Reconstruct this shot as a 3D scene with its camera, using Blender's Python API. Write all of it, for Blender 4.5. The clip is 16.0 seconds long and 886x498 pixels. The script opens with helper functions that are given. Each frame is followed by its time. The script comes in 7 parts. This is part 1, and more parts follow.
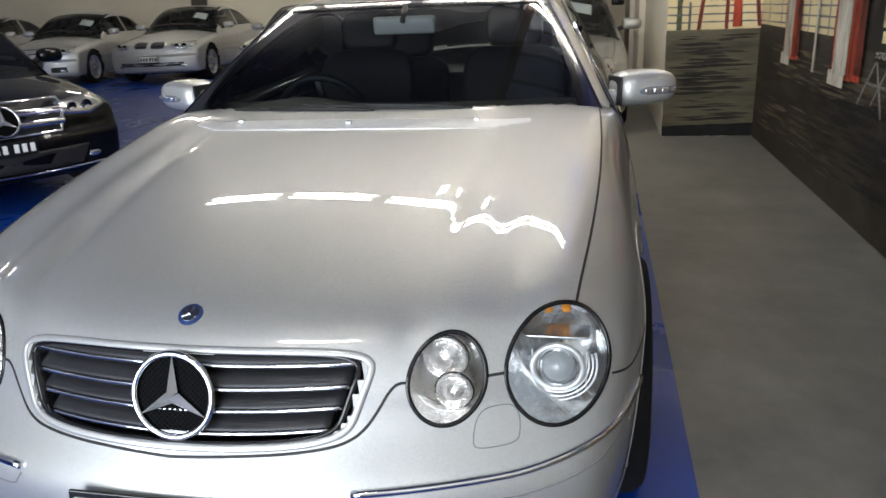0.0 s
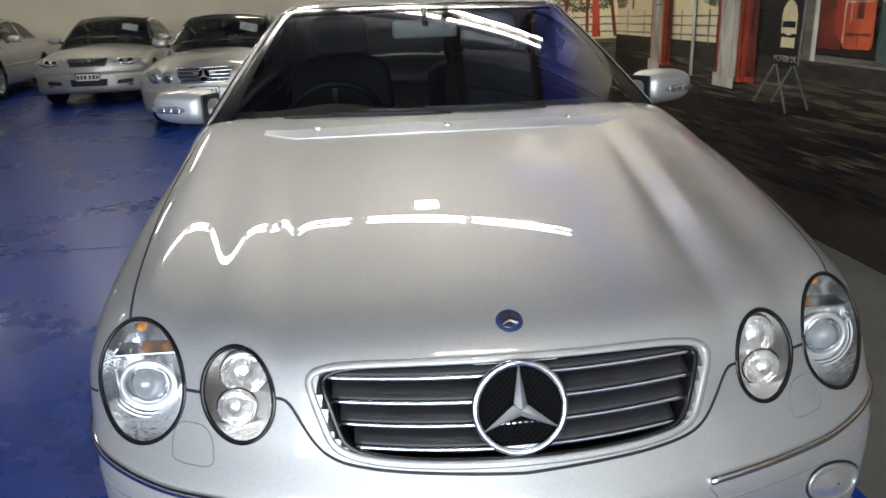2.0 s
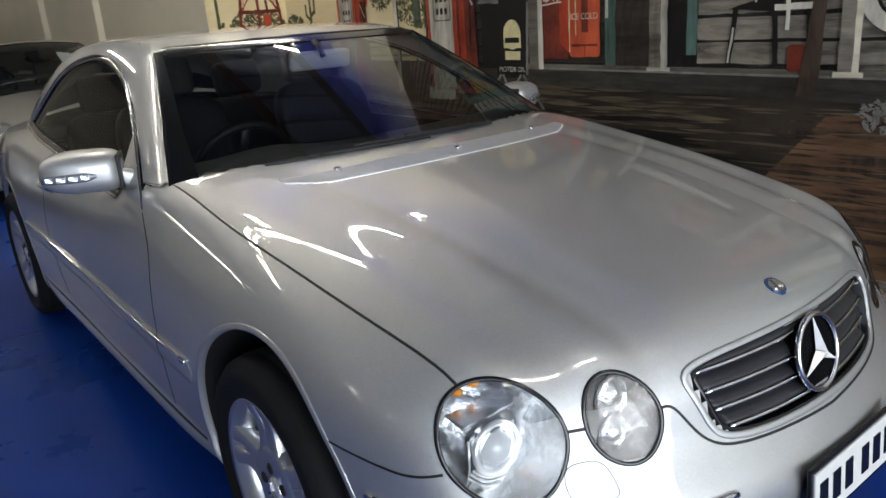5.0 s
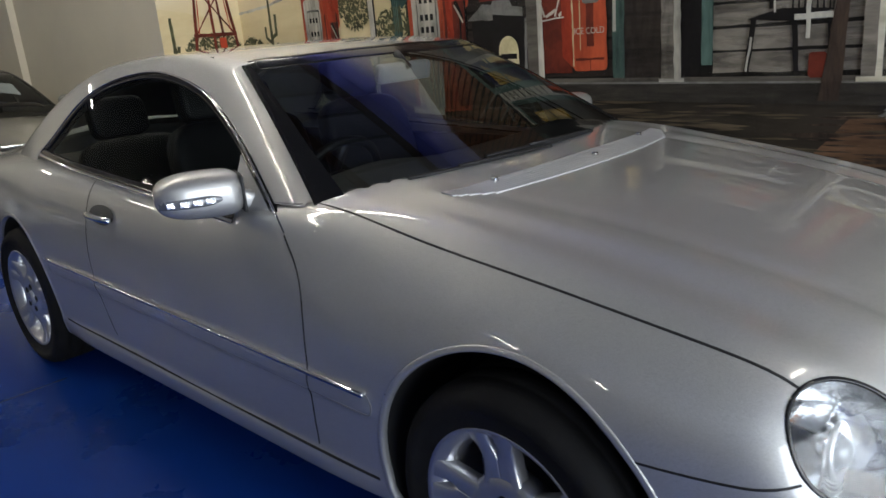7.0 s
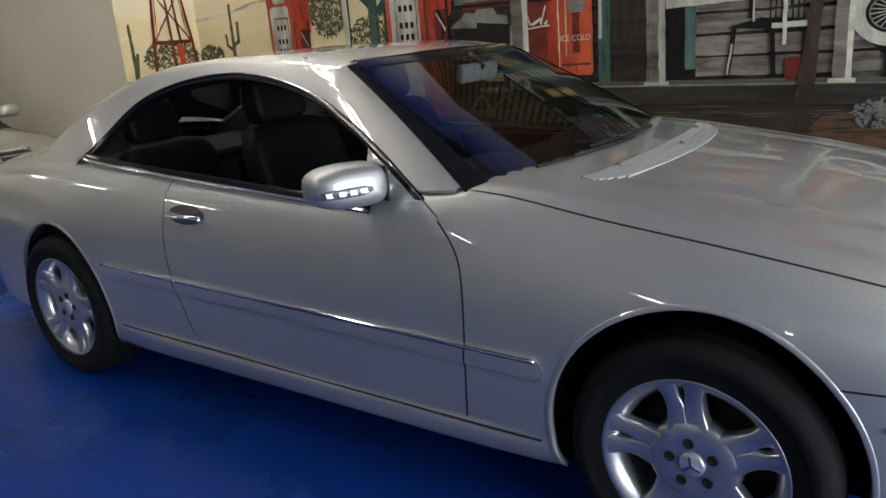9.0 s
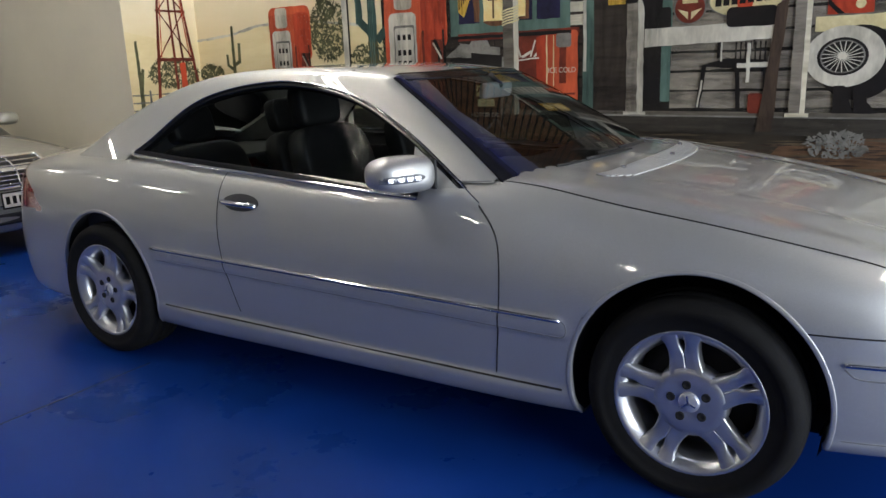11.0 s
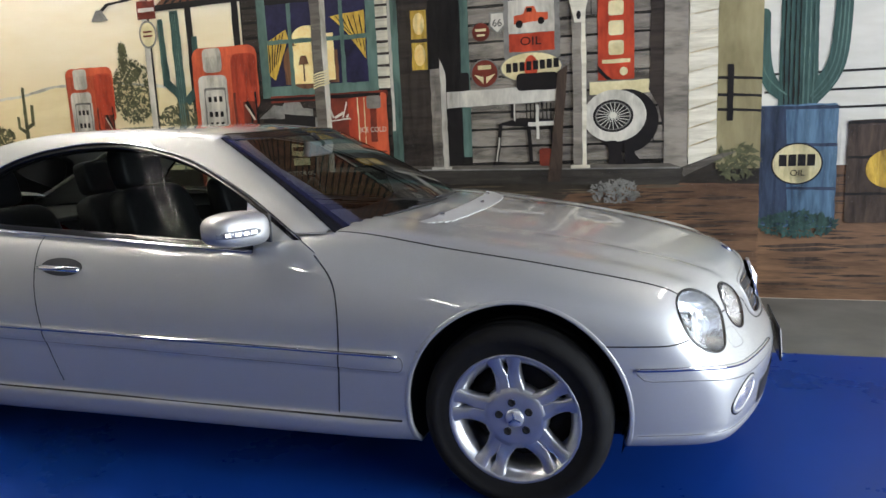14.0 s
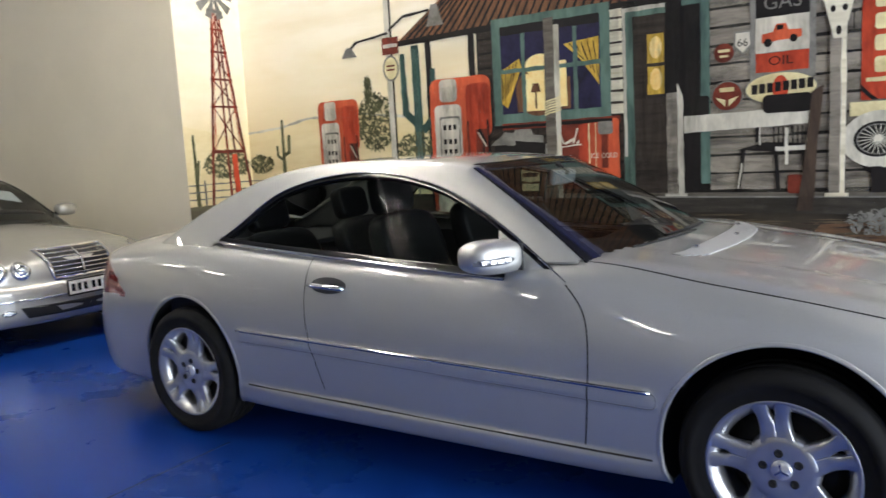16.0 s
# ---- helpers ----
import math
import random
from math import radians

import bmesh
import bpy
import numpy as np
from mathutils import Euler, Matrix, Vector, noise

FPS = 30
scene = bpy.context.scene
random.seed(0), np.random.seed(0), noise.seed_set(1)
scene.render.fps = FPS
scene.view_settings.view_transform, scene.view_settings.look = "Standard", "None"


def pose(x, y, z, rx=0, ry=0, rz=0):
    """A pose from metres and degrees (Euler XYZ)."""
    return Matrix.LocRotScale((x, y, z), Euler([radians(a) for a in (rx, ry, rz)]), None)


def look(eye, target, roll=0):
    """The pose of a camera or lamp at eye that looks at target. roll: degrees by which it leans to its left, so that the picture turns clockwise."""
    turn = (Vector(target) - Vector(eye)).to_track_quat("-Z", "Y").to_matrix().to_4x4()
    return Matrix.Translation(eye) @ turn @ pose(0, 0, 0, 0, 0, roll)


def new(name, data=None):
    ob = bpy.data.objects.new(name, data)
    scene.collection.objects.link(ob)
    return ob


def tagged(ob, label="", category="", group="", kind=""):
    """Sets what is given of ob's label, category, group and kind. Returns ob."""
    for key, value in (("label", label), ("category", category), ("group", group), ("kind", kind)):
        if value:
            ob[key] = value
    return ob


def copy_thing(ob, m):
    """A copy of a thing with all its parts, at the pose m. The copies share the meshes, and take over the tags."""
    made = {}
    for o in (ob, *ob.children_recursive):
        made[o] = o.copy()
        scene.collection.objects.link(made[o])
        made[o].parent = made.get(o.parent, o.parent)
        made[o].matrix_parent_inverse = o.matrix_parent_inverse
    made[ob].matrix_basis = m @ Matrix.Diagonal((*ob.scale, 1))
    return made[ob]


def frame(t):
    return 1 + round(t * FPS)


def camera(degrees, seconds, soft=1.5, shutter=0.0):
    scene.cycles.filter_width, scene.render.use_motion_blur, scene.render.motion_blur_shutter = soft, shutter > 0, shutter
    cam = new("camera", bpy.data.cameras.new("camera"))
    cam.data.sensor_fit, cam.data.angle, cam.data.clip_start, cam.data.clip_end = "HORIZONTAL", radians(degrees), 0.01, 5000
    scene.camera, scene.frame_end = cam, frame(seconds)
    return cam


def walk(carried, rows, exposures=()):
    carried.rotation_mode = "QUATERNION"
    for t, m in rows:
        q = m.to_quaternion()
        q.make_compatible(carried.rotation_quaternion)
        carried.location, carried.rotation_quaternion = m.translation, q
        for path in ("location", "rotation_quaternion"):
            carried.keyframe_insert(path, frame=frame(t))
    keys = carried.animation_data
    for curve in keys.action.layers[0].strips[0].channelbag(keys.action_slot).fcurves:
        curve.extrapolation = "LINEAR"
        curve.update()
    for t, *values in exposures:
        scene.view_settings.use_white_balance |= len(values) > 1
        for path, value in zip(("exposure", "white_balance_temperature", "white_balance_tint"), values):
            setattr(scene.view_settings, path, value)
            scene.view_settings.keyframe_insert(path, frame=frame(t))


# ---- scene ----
cam = camera(61.3, 16.0, soft=1.5, shutter=0.3)
PATH = [
    (0, (1.967, 0.765, 1.351), (0.108, 0.377, 0.722), -2.4),
    (0.5, (2.025, 0.544, 1.352), (0.134, 0.342, 0.733), -0.2),
    (1, (2.092, 0.281, 1.341), (0.199, 0.188, 0.702), -0.9),
    (1.5, (2.053, 0.04, 1.331), (0.144, 0.044, 0.736), -1.9),
    (2, (1.991, -0.224, 1.337), (0.094, -0.062, 0.726), -2.0),
    (2.5, (1.964, -0.486, 1.343), (0.1, -0.118, 0.718), -2.2),
    (3, (1.886, -0.741, 1.347), (0.011, -0.333, 0.785), -1.6),
    (3.5, (1.773, -0.938, 1.367), (-0.054, -0.334, 0.822), -2.2),
    (4, (1.68, -1.139, 1.385), (-0.089, -0.371, 0.856), -4.5),
    (4.5, (1.601, -1.328, 1.411), (-0.023, -0.32, 0.823), -4.2),
    (7, (0.919, -1.971, 1.401), (-0.419, -0.595, 0.839), -5.0),
    (7.5, (0.748, -2.079, 1.417), (-0.636, -0.718, 0.937), -4.9),
    (8, (0.594, -2.187, 1.42), (-0.793, -0.834, 0.925), -3.3),
    (8.5, (0.551, -2.395, 1.399), (-0.671, -0.894, 0.894), -5.6),
    (9, (0.483, -2.56, 1.427), (-0.638, -1.0, 0.87), -4.7),
    (11.5, (0.495, -3.178, 1.375), (-0.503, -1.503, 0.929), -2.5),
    (12, (0.477, -3.24, 1.377), (-0.42, -1.501, 0.962), -4.5),
    (12.5, (0.447, -3.33, 1.388), (-0.359, -1.538, 1.016), -4.0),
    (13, (0.478, -3.357, 1.403), (-0.264, -1.54, 1.019), -1.5),
    (13.5, (0.531, -3.335, 1.378), (-0.063, -1.458, 1.026), -0.8),
    (14, (0.511, -3.324, 1.383), (-0.069, -1.441, 1.038), -2.5),
    (14.5, (0.456, -3.339, 1.394), (-0.285, -1.51, 1.067), -2.1),
    (15, (0.416, -3.352, 1.401), (-0.464, -1.585, 1.079), -2.6),
    (15.5, (0.382, -3.364, 1.406), (-0.545, -1.615, 1.12), -2.4),
    (16, (0.355, -3.395, 1.422), (-0.719, -1.728, 1.161), -3.1),
]
walk(cam, [(t, look(e, a, r)) for t, e, a, r in PATH], exposures=[(0, 0.44), (1.5, 0.28), (3, 0.15), (4.5, 0.05), (7, -0.08), (9, 0.15), (11.5, 0.38), (13, 0.6), (16, 0.74)])

# ---- light: fluorescent rows under the ceiling and a weak grey daylight fill from an added, unseen opening ----
world = bpy.data.worlds.new("world")
scene.world = world
world.use_nodes = True
world.node_tree.nodes["Background"].inputs[0].default_value = (0.75, 0.8, 0.9, 1)
world.node_tree.nodes["Background"].inputs[1].default_value = 0.6

CEIL = 4.7

# area lamp added in an unseen opening ahead of the car, to brighten its nose
day = new("daylight_fill", bpy.data.lights.new("daylight_fill", "AREA"))
day.data.shape, day.data.size, day.data.size_y = "RECTANGLE", 7.4, 4.0
day.data.energy, day.data.color = 700, (0.86, 0.93, 1.0)
day.matrix_basis = look((7.9, -2.5, 1.7), (0, -2.0, 1.0))
# ---- materials ----
def material(name, color, rough=0.5, metal=0.0, coat=0.0, noise_scale=0.0, vary=0.0, bump=0.0, bump_scale=60.0,
             spec=0.5, rough_vary=0.0, second=None, stretch=(1, 1, 1)):
    m = bpy.data.materials.new(name)
    m.use_nodes = True
    nt = m.node_tree
    b = nt.nodes["Principled BSDF"]
    b.inputs["Base Color"].default_value = (*color, 1)
    b.inputs["Roughness"].default_value = rough
    b.inputs["Metallic"].default_value = metal
    b.inputs["Coat Weight"].default_value = coat
    b.inputs["Coat Roughness"].default_value = 0.03
    b.inputs["Specular IOR Level"].default_value = spec
    if vary or bump or rough_vary:
        co = nt.nodes.new("ShaderNodeTexCoord")
        mp = nt.nodes.new("ShaderNodeMapping")
        mp.inputs["Scale"].default_value = stretch
        nt.links.new(co.outputs["Object"], mp.inputs["Vector"])
        n1 = nt.nodes.new("ShaderNodeTexNoise")
        n1.inputs["Scale"].default_value = noise_scale or 3.0
        n1.inputs["Detail"].default_value = 8
        n1.inputs["Roughness"].default_value = 0.62
        nt.links.new(mp.outputs[0], n1.inputs["Vector"])
        if vary:
            ramp = nt.nodes.new("ShaderNodeValToRGB")
            lo = second or tuple(c * (1 - vary) for c in color)
            hi = tuple(min(1, c * (1 + vary)) for c in color)
            ramp.color_ramp.elements[0].color, ramp.color_ramp.elements[0].position = (*lo, 1), 0.3
            ramp.color_ramp.elements[1].color, ramp.color_ramp.elements[1].position = (*hi, 1), 0.7
            nt.links.new(n1.outputs["Fac"], ramp.inputs[0])
            nt.links.new(ramp.outputs[0], b.inputs["Base Color"])
        if rough_vary:
            mr = nt.nodes.new("ShaderNodeMapRange")
            mr.inputs["To Min"].default_value = max(0, rough - rough_vary)
            mr.inputs["To Max"].default_value = rough + rough_vary
            nt.links.new(n1.outputs["Fac"], mr.inputs["Value"])
            nt.links.new(mr.outputs[0], b.inputs["Roughness"])
        if bump:
            n2 = nt.nodes.new("ShaderNodeTexNoise")
            n2.inputs["Scale"].default_value = bump_scale
            n2.inputs["Detail"].default_value = 6
            nt.links.new(mp.outputs[0], n2.inputs["Vector"])
            bp = nt.nodes.new("ShaderNodeBump")
            bp.inputs["Strength"].default_value = bump
            bp.inputs["Distance"].default_value = 0.01
            nt.links.new(n2.outputs["Fac"], bp.inputs["Height"])
            nt.links.new(bp.outputs[0], b.inputs["Normal"])
    return m


def glow(name, color, strength):
    m = bpy.data.materials.new(name)
    m.use_nodes = True
    b = m.node_tree.nodes["Principled BSDF"]
    b.inputs["Base Color"].default_value = (*color, 1)
    b.inputs["Emission Color"].default_value = (*color, 1)
    b.inputs["Emission Strength"].default_value = strength
    return m


def pane_glass(name, tint=(0.8, 0.85, 0.83), ior=1.5, rough=0.0):
    """Thin sheet glass: clear with a Fresnel gloss."""
    m = bpy.data.materials.new(name)
    m.use_nodes = True
    nt = m.node_tree
    nt.nodes.remove(nt.nodes["Principled BSDF"])
    out = nt.nodes["Material Output"]
    tr = nt.nodes.new("ShaderNodeBsdfTransparent")
    tr.inputs[0].default_value = (*tint, 1)
    gl = nt.nodes.new("ShaderNodeBsdfGlossy")
    gl.inputs["Roughness"].default_value = rough
    fr = nt.nodes.new("ShaderNodeFresnel")
    fr.inputs["IOR"].default_value = ior
    mix = nt.nodes.new("ShaderNodeMixShader")
    nt.links.new(fr.outputs[0], mix.inputs[0])
    nt.links.new(tr.outputs[0], mix.inputs[1])
    nt.links.new(gl.outputs[0], mix.inputs[2])
    nt.links.new(mix.outputs[0], out.inputs[0])
    return m


def car_paint(name, color, flake=0.22, metal=0.72, rough=0.50, coat_ior=1.66):
    """Metallic paint under clear coat: fine flakes and a slight film of dust."""
    m = material(name, color, rough, metal, coat=1.0)
    nt = m.node_tree
    b = nt.nodes["Principled BSDF"]
    b.inputs["Coat IOR"].default_value = coat_ior
    co = nt.nodes.new("ShaderNodeTexCoord")
    v = nt.nodes.new("ShaderNodeTexVoronoi")
    v.inputs["Scale"].default_value = 1400
    nt.links.new(co.outputs["Object"], v.inputs["Vector"])
    mx = nt.nodes.new("ShaderNodeMix")
    mx.data_type = "RGBA"
    mx.inputs[6].default_value = (*[c * (1 - flake) for c in color], 1)
    mx.inputs[7].default_value = (*[min(1, c * (1 + flake)) for c in color], 1)
    sep = nt.nodes.new("ShaderNodeSeparateColor")
    nt.links.new(v.outputs["Color"], sep.inputs[0])
    nt.links.new(sep.outputs[0], mx.inputs[0])
    nt.links.new(mx.outputs[2], b.inputs["Base Color"])
    n = nt.nodes.new("ShaderNodeTexNoise")
    n.inputs["Scale"].default_value = 2.2
    n.inputs["Detail"].default_value = 7
    nt.links.new(co.outputs["Object"], n.inputs["Vector"])
    mr = nt.nodes.new("ShaderNodeMapRange")
    mr.inputs["To Min"].default_value = 0.003
    mr.inputs["To Max"].default_value = 0.012
    nt.links.new(n.outputs["Fac"], mr.inputs["Value"])
    nt.links.new(mr.outputs[0], b.inputs["Coat Roughness"])
    return m


SILVER = car_paint("silver_paint", (0.525, 0.53, 0.52), metal=0.70, rough=0.49)
SILVER_WARM = car_paint("champagne_paint", (0.46, 0.45, 0.41))
BLACK_PAINT = car_paint("black_paint", (0.003, 0.003, 0.0035), metal=0.0, rough=0.4, coat_ior=1.33)
BLACK_PAINT.node_tree.nodes["Principled BSDF"].inputs["Specular IOR Level"].default_value = 0.05
DARK_PAINT = car_paint("dark_brown_paint", (0.008, 0.007, 0.007), metal=0.0, rough=0.4, coat_ior=1.4)
CHROME = material("chrome", (0.78, 0.79, 0.81), 0.07, 1.0, vary=0.05, noise_scale=30)
SATIN = material("satin_metal", (0.62, 0.63, 0.65), 0.26, 1.0, vary=0.08, noise_scale=40)
ALLOY = material("alloy_wheel_paint", (0.55, 0.56, 0.58), 0.3, 0.8, coat=0.5, vary=0.08, noise_scale=14)
BLACK = material("black_rubber", (0.012, 0.012, 0.013), 0.55, vary=0.3, noise_scale=25, bump=0.05, bump_scale=300)
GLOSS_BLACK = material("gloss_black_plastic", (0.008, 0.008, 0.009), 0.12, vary=0.2, noise_scale=20)
TYRE = material("tyre_rubber", (0.006, 0.006, 0.0065), 0.8, spec=0.25, vary=0.35, noise_scale=18, bump=0.15, bump_scale=220)
DARK = material("dark_underbody", (0.01, 0.01, 0.011), 0.8, vary=0.3, noise_scale=9)
LEATHER = material("black_leather", (0.007, 0.007, 0.008), 0.5, spec=0.3, vary=0.25, noise_scale=12, bump=0.25, bump_scale=240)
DASH = material("dark_dash_plastic", (0.010, 0.010, 0.013), 0.5, vary=0.25, noise_scale=16, bump=0.15, bump_scale=400)
HEADLINER = material("grey_headliner", (0.42, 0.41, 0.38), 0.9, vary=0.06, noise_scale=30)
GLASS = pane_glass("window_glass", (0.45, 0.50, 0.49), 1.45)
SIDE_GLASS = pane_glass("side_glass", (0.55, 0.60, 0.58), 1.09)
SCREEN_GLASS = pane_glass("windscreen_glass", (0.42, 0.47, 0.46), 1.95)
LENS = pane_glass("lens_glass", (0.93, 0.95, 0.96))
AMBER = material("amber_lens", (0.75, 0.28, 0.03), 0.2, coat=0.4)
RED_LENS = material("red_tail_lens", (0.22, 0.008, 0.01), 0.12, coat=1.0)
WHITE_PLASTIC = material("white_plate", (0.75, 0.75, 0.72), 0.4, vary=0.06, noise_scale=20)
PAPER = material("white_paper", (0.82, 0.83, 0.84), 0.8, vary=0.04, noise_scale=15)
REFLECTOR = material("lamp_reflector", (0.90, 0.91, 0.93), 0.14, 0.95, vary=0.1, noise_scale=40, bump=0.35, bump_scale=45)
WARM_LAMP = material("warm_lamp_reflector", (0.97, 0.91, 0.86), 0.14, 0.80, vary=0.15, noise_scale=40, bump=0.6, bump_scale=38)
BLUE_EMBLEM = material("blue_enamel", (0.025, 0.05, 0.15), 0.2, coat=0.6, vary=0.1, noise_scale=60)
FLOOR_BLUE = material("blue_floor_paint", (0.005, 0.038, 0.24), 0.28, coat=0.0, spec=0.20, noise_scale=1.3, vary=0.13, rough_vary=0.05,
                      bump=0.012, bump_scale=14)
FLOOR_GREY = material("grey_floor_paint", (0.135, 0.132, 0.12), 0.45, spec=0.35, noise_scale=2.6, vary=0.35, rough_vary=0.12,
                      bump=0.06, bump_scale=30)
WALL_BROWN = material("low_bounce_brown_paint", (0.15, 0.125, 0.10), 0.6, noise_scale=0.8, vary=0.1, bump=0.05, bump_scale=40)
WALL_CREAM = material("cream_wall_paint", (0.70, 0.64, 0.51), 0.6, noise_scale=0.8, vary=0.05, bump=0.05, bump_scale=40)
CEILING_WHITE = material("ceiling_white", (0.72, 0.72, 0.70), 0.8, noise_scale=1, vary=0.05)
TUBE = glow("tube_light", (1.0, 0.94, 0.83), 50.0)
# ---- builders ----
def link(name, me, mat, parent=None, label="", smooth=True):
    if mat is not None:
        me.materials.append(mat)
    if smooth:
        me.polygons.foreach_set("use_smooth", [True] * len(me.polygons))
    ob = new(name, me)
    if parent is not None:
        ob.parent = parent
    if label:
        ob["label"] = label
    return ob


def part(name, bm, mat, parent=None, label="", smooth=False):
    """Links a bmesh as one mesh object, under a thing or a part."""
    me = bpy.data.meshes.new(name)
    bmesh.ops.recalc_face_normals(bm, faces=bm.faces)
    bm.to_mesh(me)
    bm.free()
    return link(name, me, mat, parent, label, smooth)


def thing(name, label, category, group="", at=None):
    ob = new(name)
    ob.empty_display_size = 0.1
    if at is not None:
        ob.matrix_basis = at
    return tagged(ob, label, category, group)


def box(bm, x0, x1, y0, y1, z0, z1, bevel=0.0, seg=2):
    r = bmesh.ops.create_cube(bm, size=1)
    vs = r["verts"]
    for v in vs:
        v.co = ((x0 + x1) / 2 + v.co.x * (x1 - x0), (y0 + y1) / 2 + v.co.y * (y1 - y0), (z0 + z1) / 2 + v.co.z * (z1 - z0))
    if bevel:
        es = {e for v in vs for e in v.link_edges}
        bmesh.ops.bevel(bm, geom=list(es), offset=bevel, segments=seg, affect="EDGES", profile=0.5)
    return bm


def boxed(name, dims, mat, parent=None, label="", bevel=0.0, seg=2, smooth=False):
    return part(name, box(bmesh.new(), *dims, bevel, seg), mat, parent, label, smooth)


def grid_mesh(name, rows, mat, parent=None, label="", closed_u=False, closed_v=False, cap=False):
    """A smooth sheet through rows of points."""
    n, m = len(rows), len(rows[0])
    vs = [tuple(p) for r in rows for p in r]
    fs = [(i % n * m + j % m, i % n * m + (j + 1) % m, (i + 1) % n * m + (j + 1) % m, (i + 1) % n * m + j % m)
          for i in range(n if closed_u else n - 1) for j in range(m if closed_v else m - 1)]
    if cap:
        fs += [tuple(range(m))[::-1], tuple((n - 1) * m + j for j in range(m))]
    me = bpy.data.meshes.new(name)
    me.from_pydata(vs, [], fs)
    bm = bmesh.new()
    bm.from_mesh(me)
    bmesh.ops.remove_doubles(bm, verts=bm.verts, dist=1e-5)
    bmesh.ops.recalc_face_normals(bm, faces=bm.faces)
    bm.to_mesh(me)
    bm.free()
    return link(name, me, mat, parent, label)


def tube(name, pts, radius, mat, parent=None, label="", sides=8, closed=False, flat=1.0, up=(0, 0, 1)):
    """A round or flattened bar swept along points."""
    pts = [Vector(p) for p in pts]
    rows, n = [], len(pts)
    for i, p in enumerate(pts):
        a, b = (pts[(i - 1) % n], pts[(i + 1) % n]) if closed else (pts[max(i - 1, 0)], pts[min(i + 1, n - 1)])
        d = (b - a).normalized()
        s = d.cross(Vector(up))
        s = s.normalized() if s.length > 1e-4 else d.orthogonal().normalized()
        w = s.cross(d)
        rows.append([p + radius * (math.cos(k * math.tau / sides) * s + flat * math.sin(k * math.tau / sides) * w) for k in range(sides)])
    return grid_mesh(name, rows, mat, parent, label, closed_u=closed, closed_v=True, cap=not closed)


def lathe(name, profile, mat, parent=None, label="", seg=48, m=None):
    """A ring of revolution about the local y axis: profile of (radius, y)."""
    rows = []
    for k in range(seg):
        a = k * math.tau / seg
        rows.append([(r * math.cos(a), y, r * math.sin(a)) for r, y in profile])
    ob = grid_mesh(name, rows, mat, parent, label, closed_u=True)
    if m is not None:
        ob.matrix_basis = m
    return ob


def spline(xs, ys):
    """A natural cubic through knots, straight beyond them."""
    o = np.argsort(xs)
    x, y = np.array(xs, float)[o], np.array(ys, float)[o]
    h, n = np.diff(x), len(x)
    a, b = np.eye(n), np.zeros(n)
    for i in range(1, n - 1):
        a[i, i - 1:i + 2] = h[i - 1], 2 * (h[i - 1] + h[i]), h[i]
        b[i] = 6 * ((y[i + 1] - y[i]) / h[i] - (y[i] - y[i - 1]) / h[i - 1])
    m = np.linalg.solve(a, b)
    d0 = (y[1] - y[0]) / h[0] - h[0] * m[1] / 6
    d1 = (y[-1] - y[-2]) / h[-1] + h[-1] * m[-2] / 6

    def f(t):
        t = np.asarray(t, float)
        i = np.clip(np.searchsorted(x, t) - 1, 0, n - 2)
        u, v = x[i + 1] - t, t - x[i]
        s = (m[i] * u ** 3 + m[i + 1] * v ** 3) / (6 * h[i]) + (y[i] / h[i] - m[i] * h[i] / 6) * u + (y[i + 1] / h[i] - m[i + 1] * h[i] / 6) * v
        return np.where(t < x[0], y[0] + d0 * (t - x[0]), np.where(t > x[-1], y[-1] + d1 * (t - x[-1]), s))
    return f


def soft_max(k, *fs):
    m = np.maximum.reduce(fs)
    return m + k * np.log(sum(np.exp((f - m) / k) for f in fs))


def shell(field, xs, ys, zs, core):
    """Meshes a closed body: rays from a spine to a gridded box meet field = 0. Returns vertices, normals, quads."""
    lo, hi = (xs[0], ys[0], zs[0]), (xs[-1], ys[-1], zs[-1])
    quads, keys, verts = [], {}, []

    def idx(p):
        k = (round(p[0], 5), round(p[1], 5), round(p[2], 5))
        if k not in keys:
            keys[k] = len(verts)
            verts.append(p)
        return keys[k]

    def sheet(A, B, f, flip):
        g = [[idx(f(a, b)) for b in B] for a in A]
        for i in range(len(A) - 1):
            for j in range(len(B) - 1):
                q = (g[i][j], g[i + 1][j], g[i + 1][j + 1], g[i][j + 1])
                quads.append(q[::-1] if flip else q)
    sheet(xs, ys, lambda a, b: (a, b, hi[2]), False)
    sheet(xs, ys, lambda a, b: (a, b, lo[2]), True)
    sheet(xs, zs, lambda a, b: (a, lo[1], b), False)
    sheet(xs, zs, lambda a, b: (a, hi[1], b), True)
    sheet(ys, zs, lambda a, b: (hi[0], a, b), False)
    sheet(ys, zs, lambda a, b: (lo[0], a, b), True)
    p = np.array(verts)
    c = core(p)
    d = p - c
    t0, t1 = np.zeros(len(p)), np.full(len(p), 1.6)
    for _ in range(36):
        t = (t0 + t1) / 2
        inside = field(c + d * t[:, None]) < 0
        t0, t1 = np.where(inside, t, t0), np.where(inside, t1, t)
    v = c + d * t0[:, None]
    return v, normals_of(field, v), np.array(quads)


def normals_of(field, v):
    e, g = 1e-4, np.zeros_like(v)
    for k in range(3):
        s = np.zeros(3)
        s[k] = e
        g[:, k] = field(v + s) - field(v - s)
    return g / np.maximum(np.linalg.norm(g, axis=1), 1e-12)[:, None]


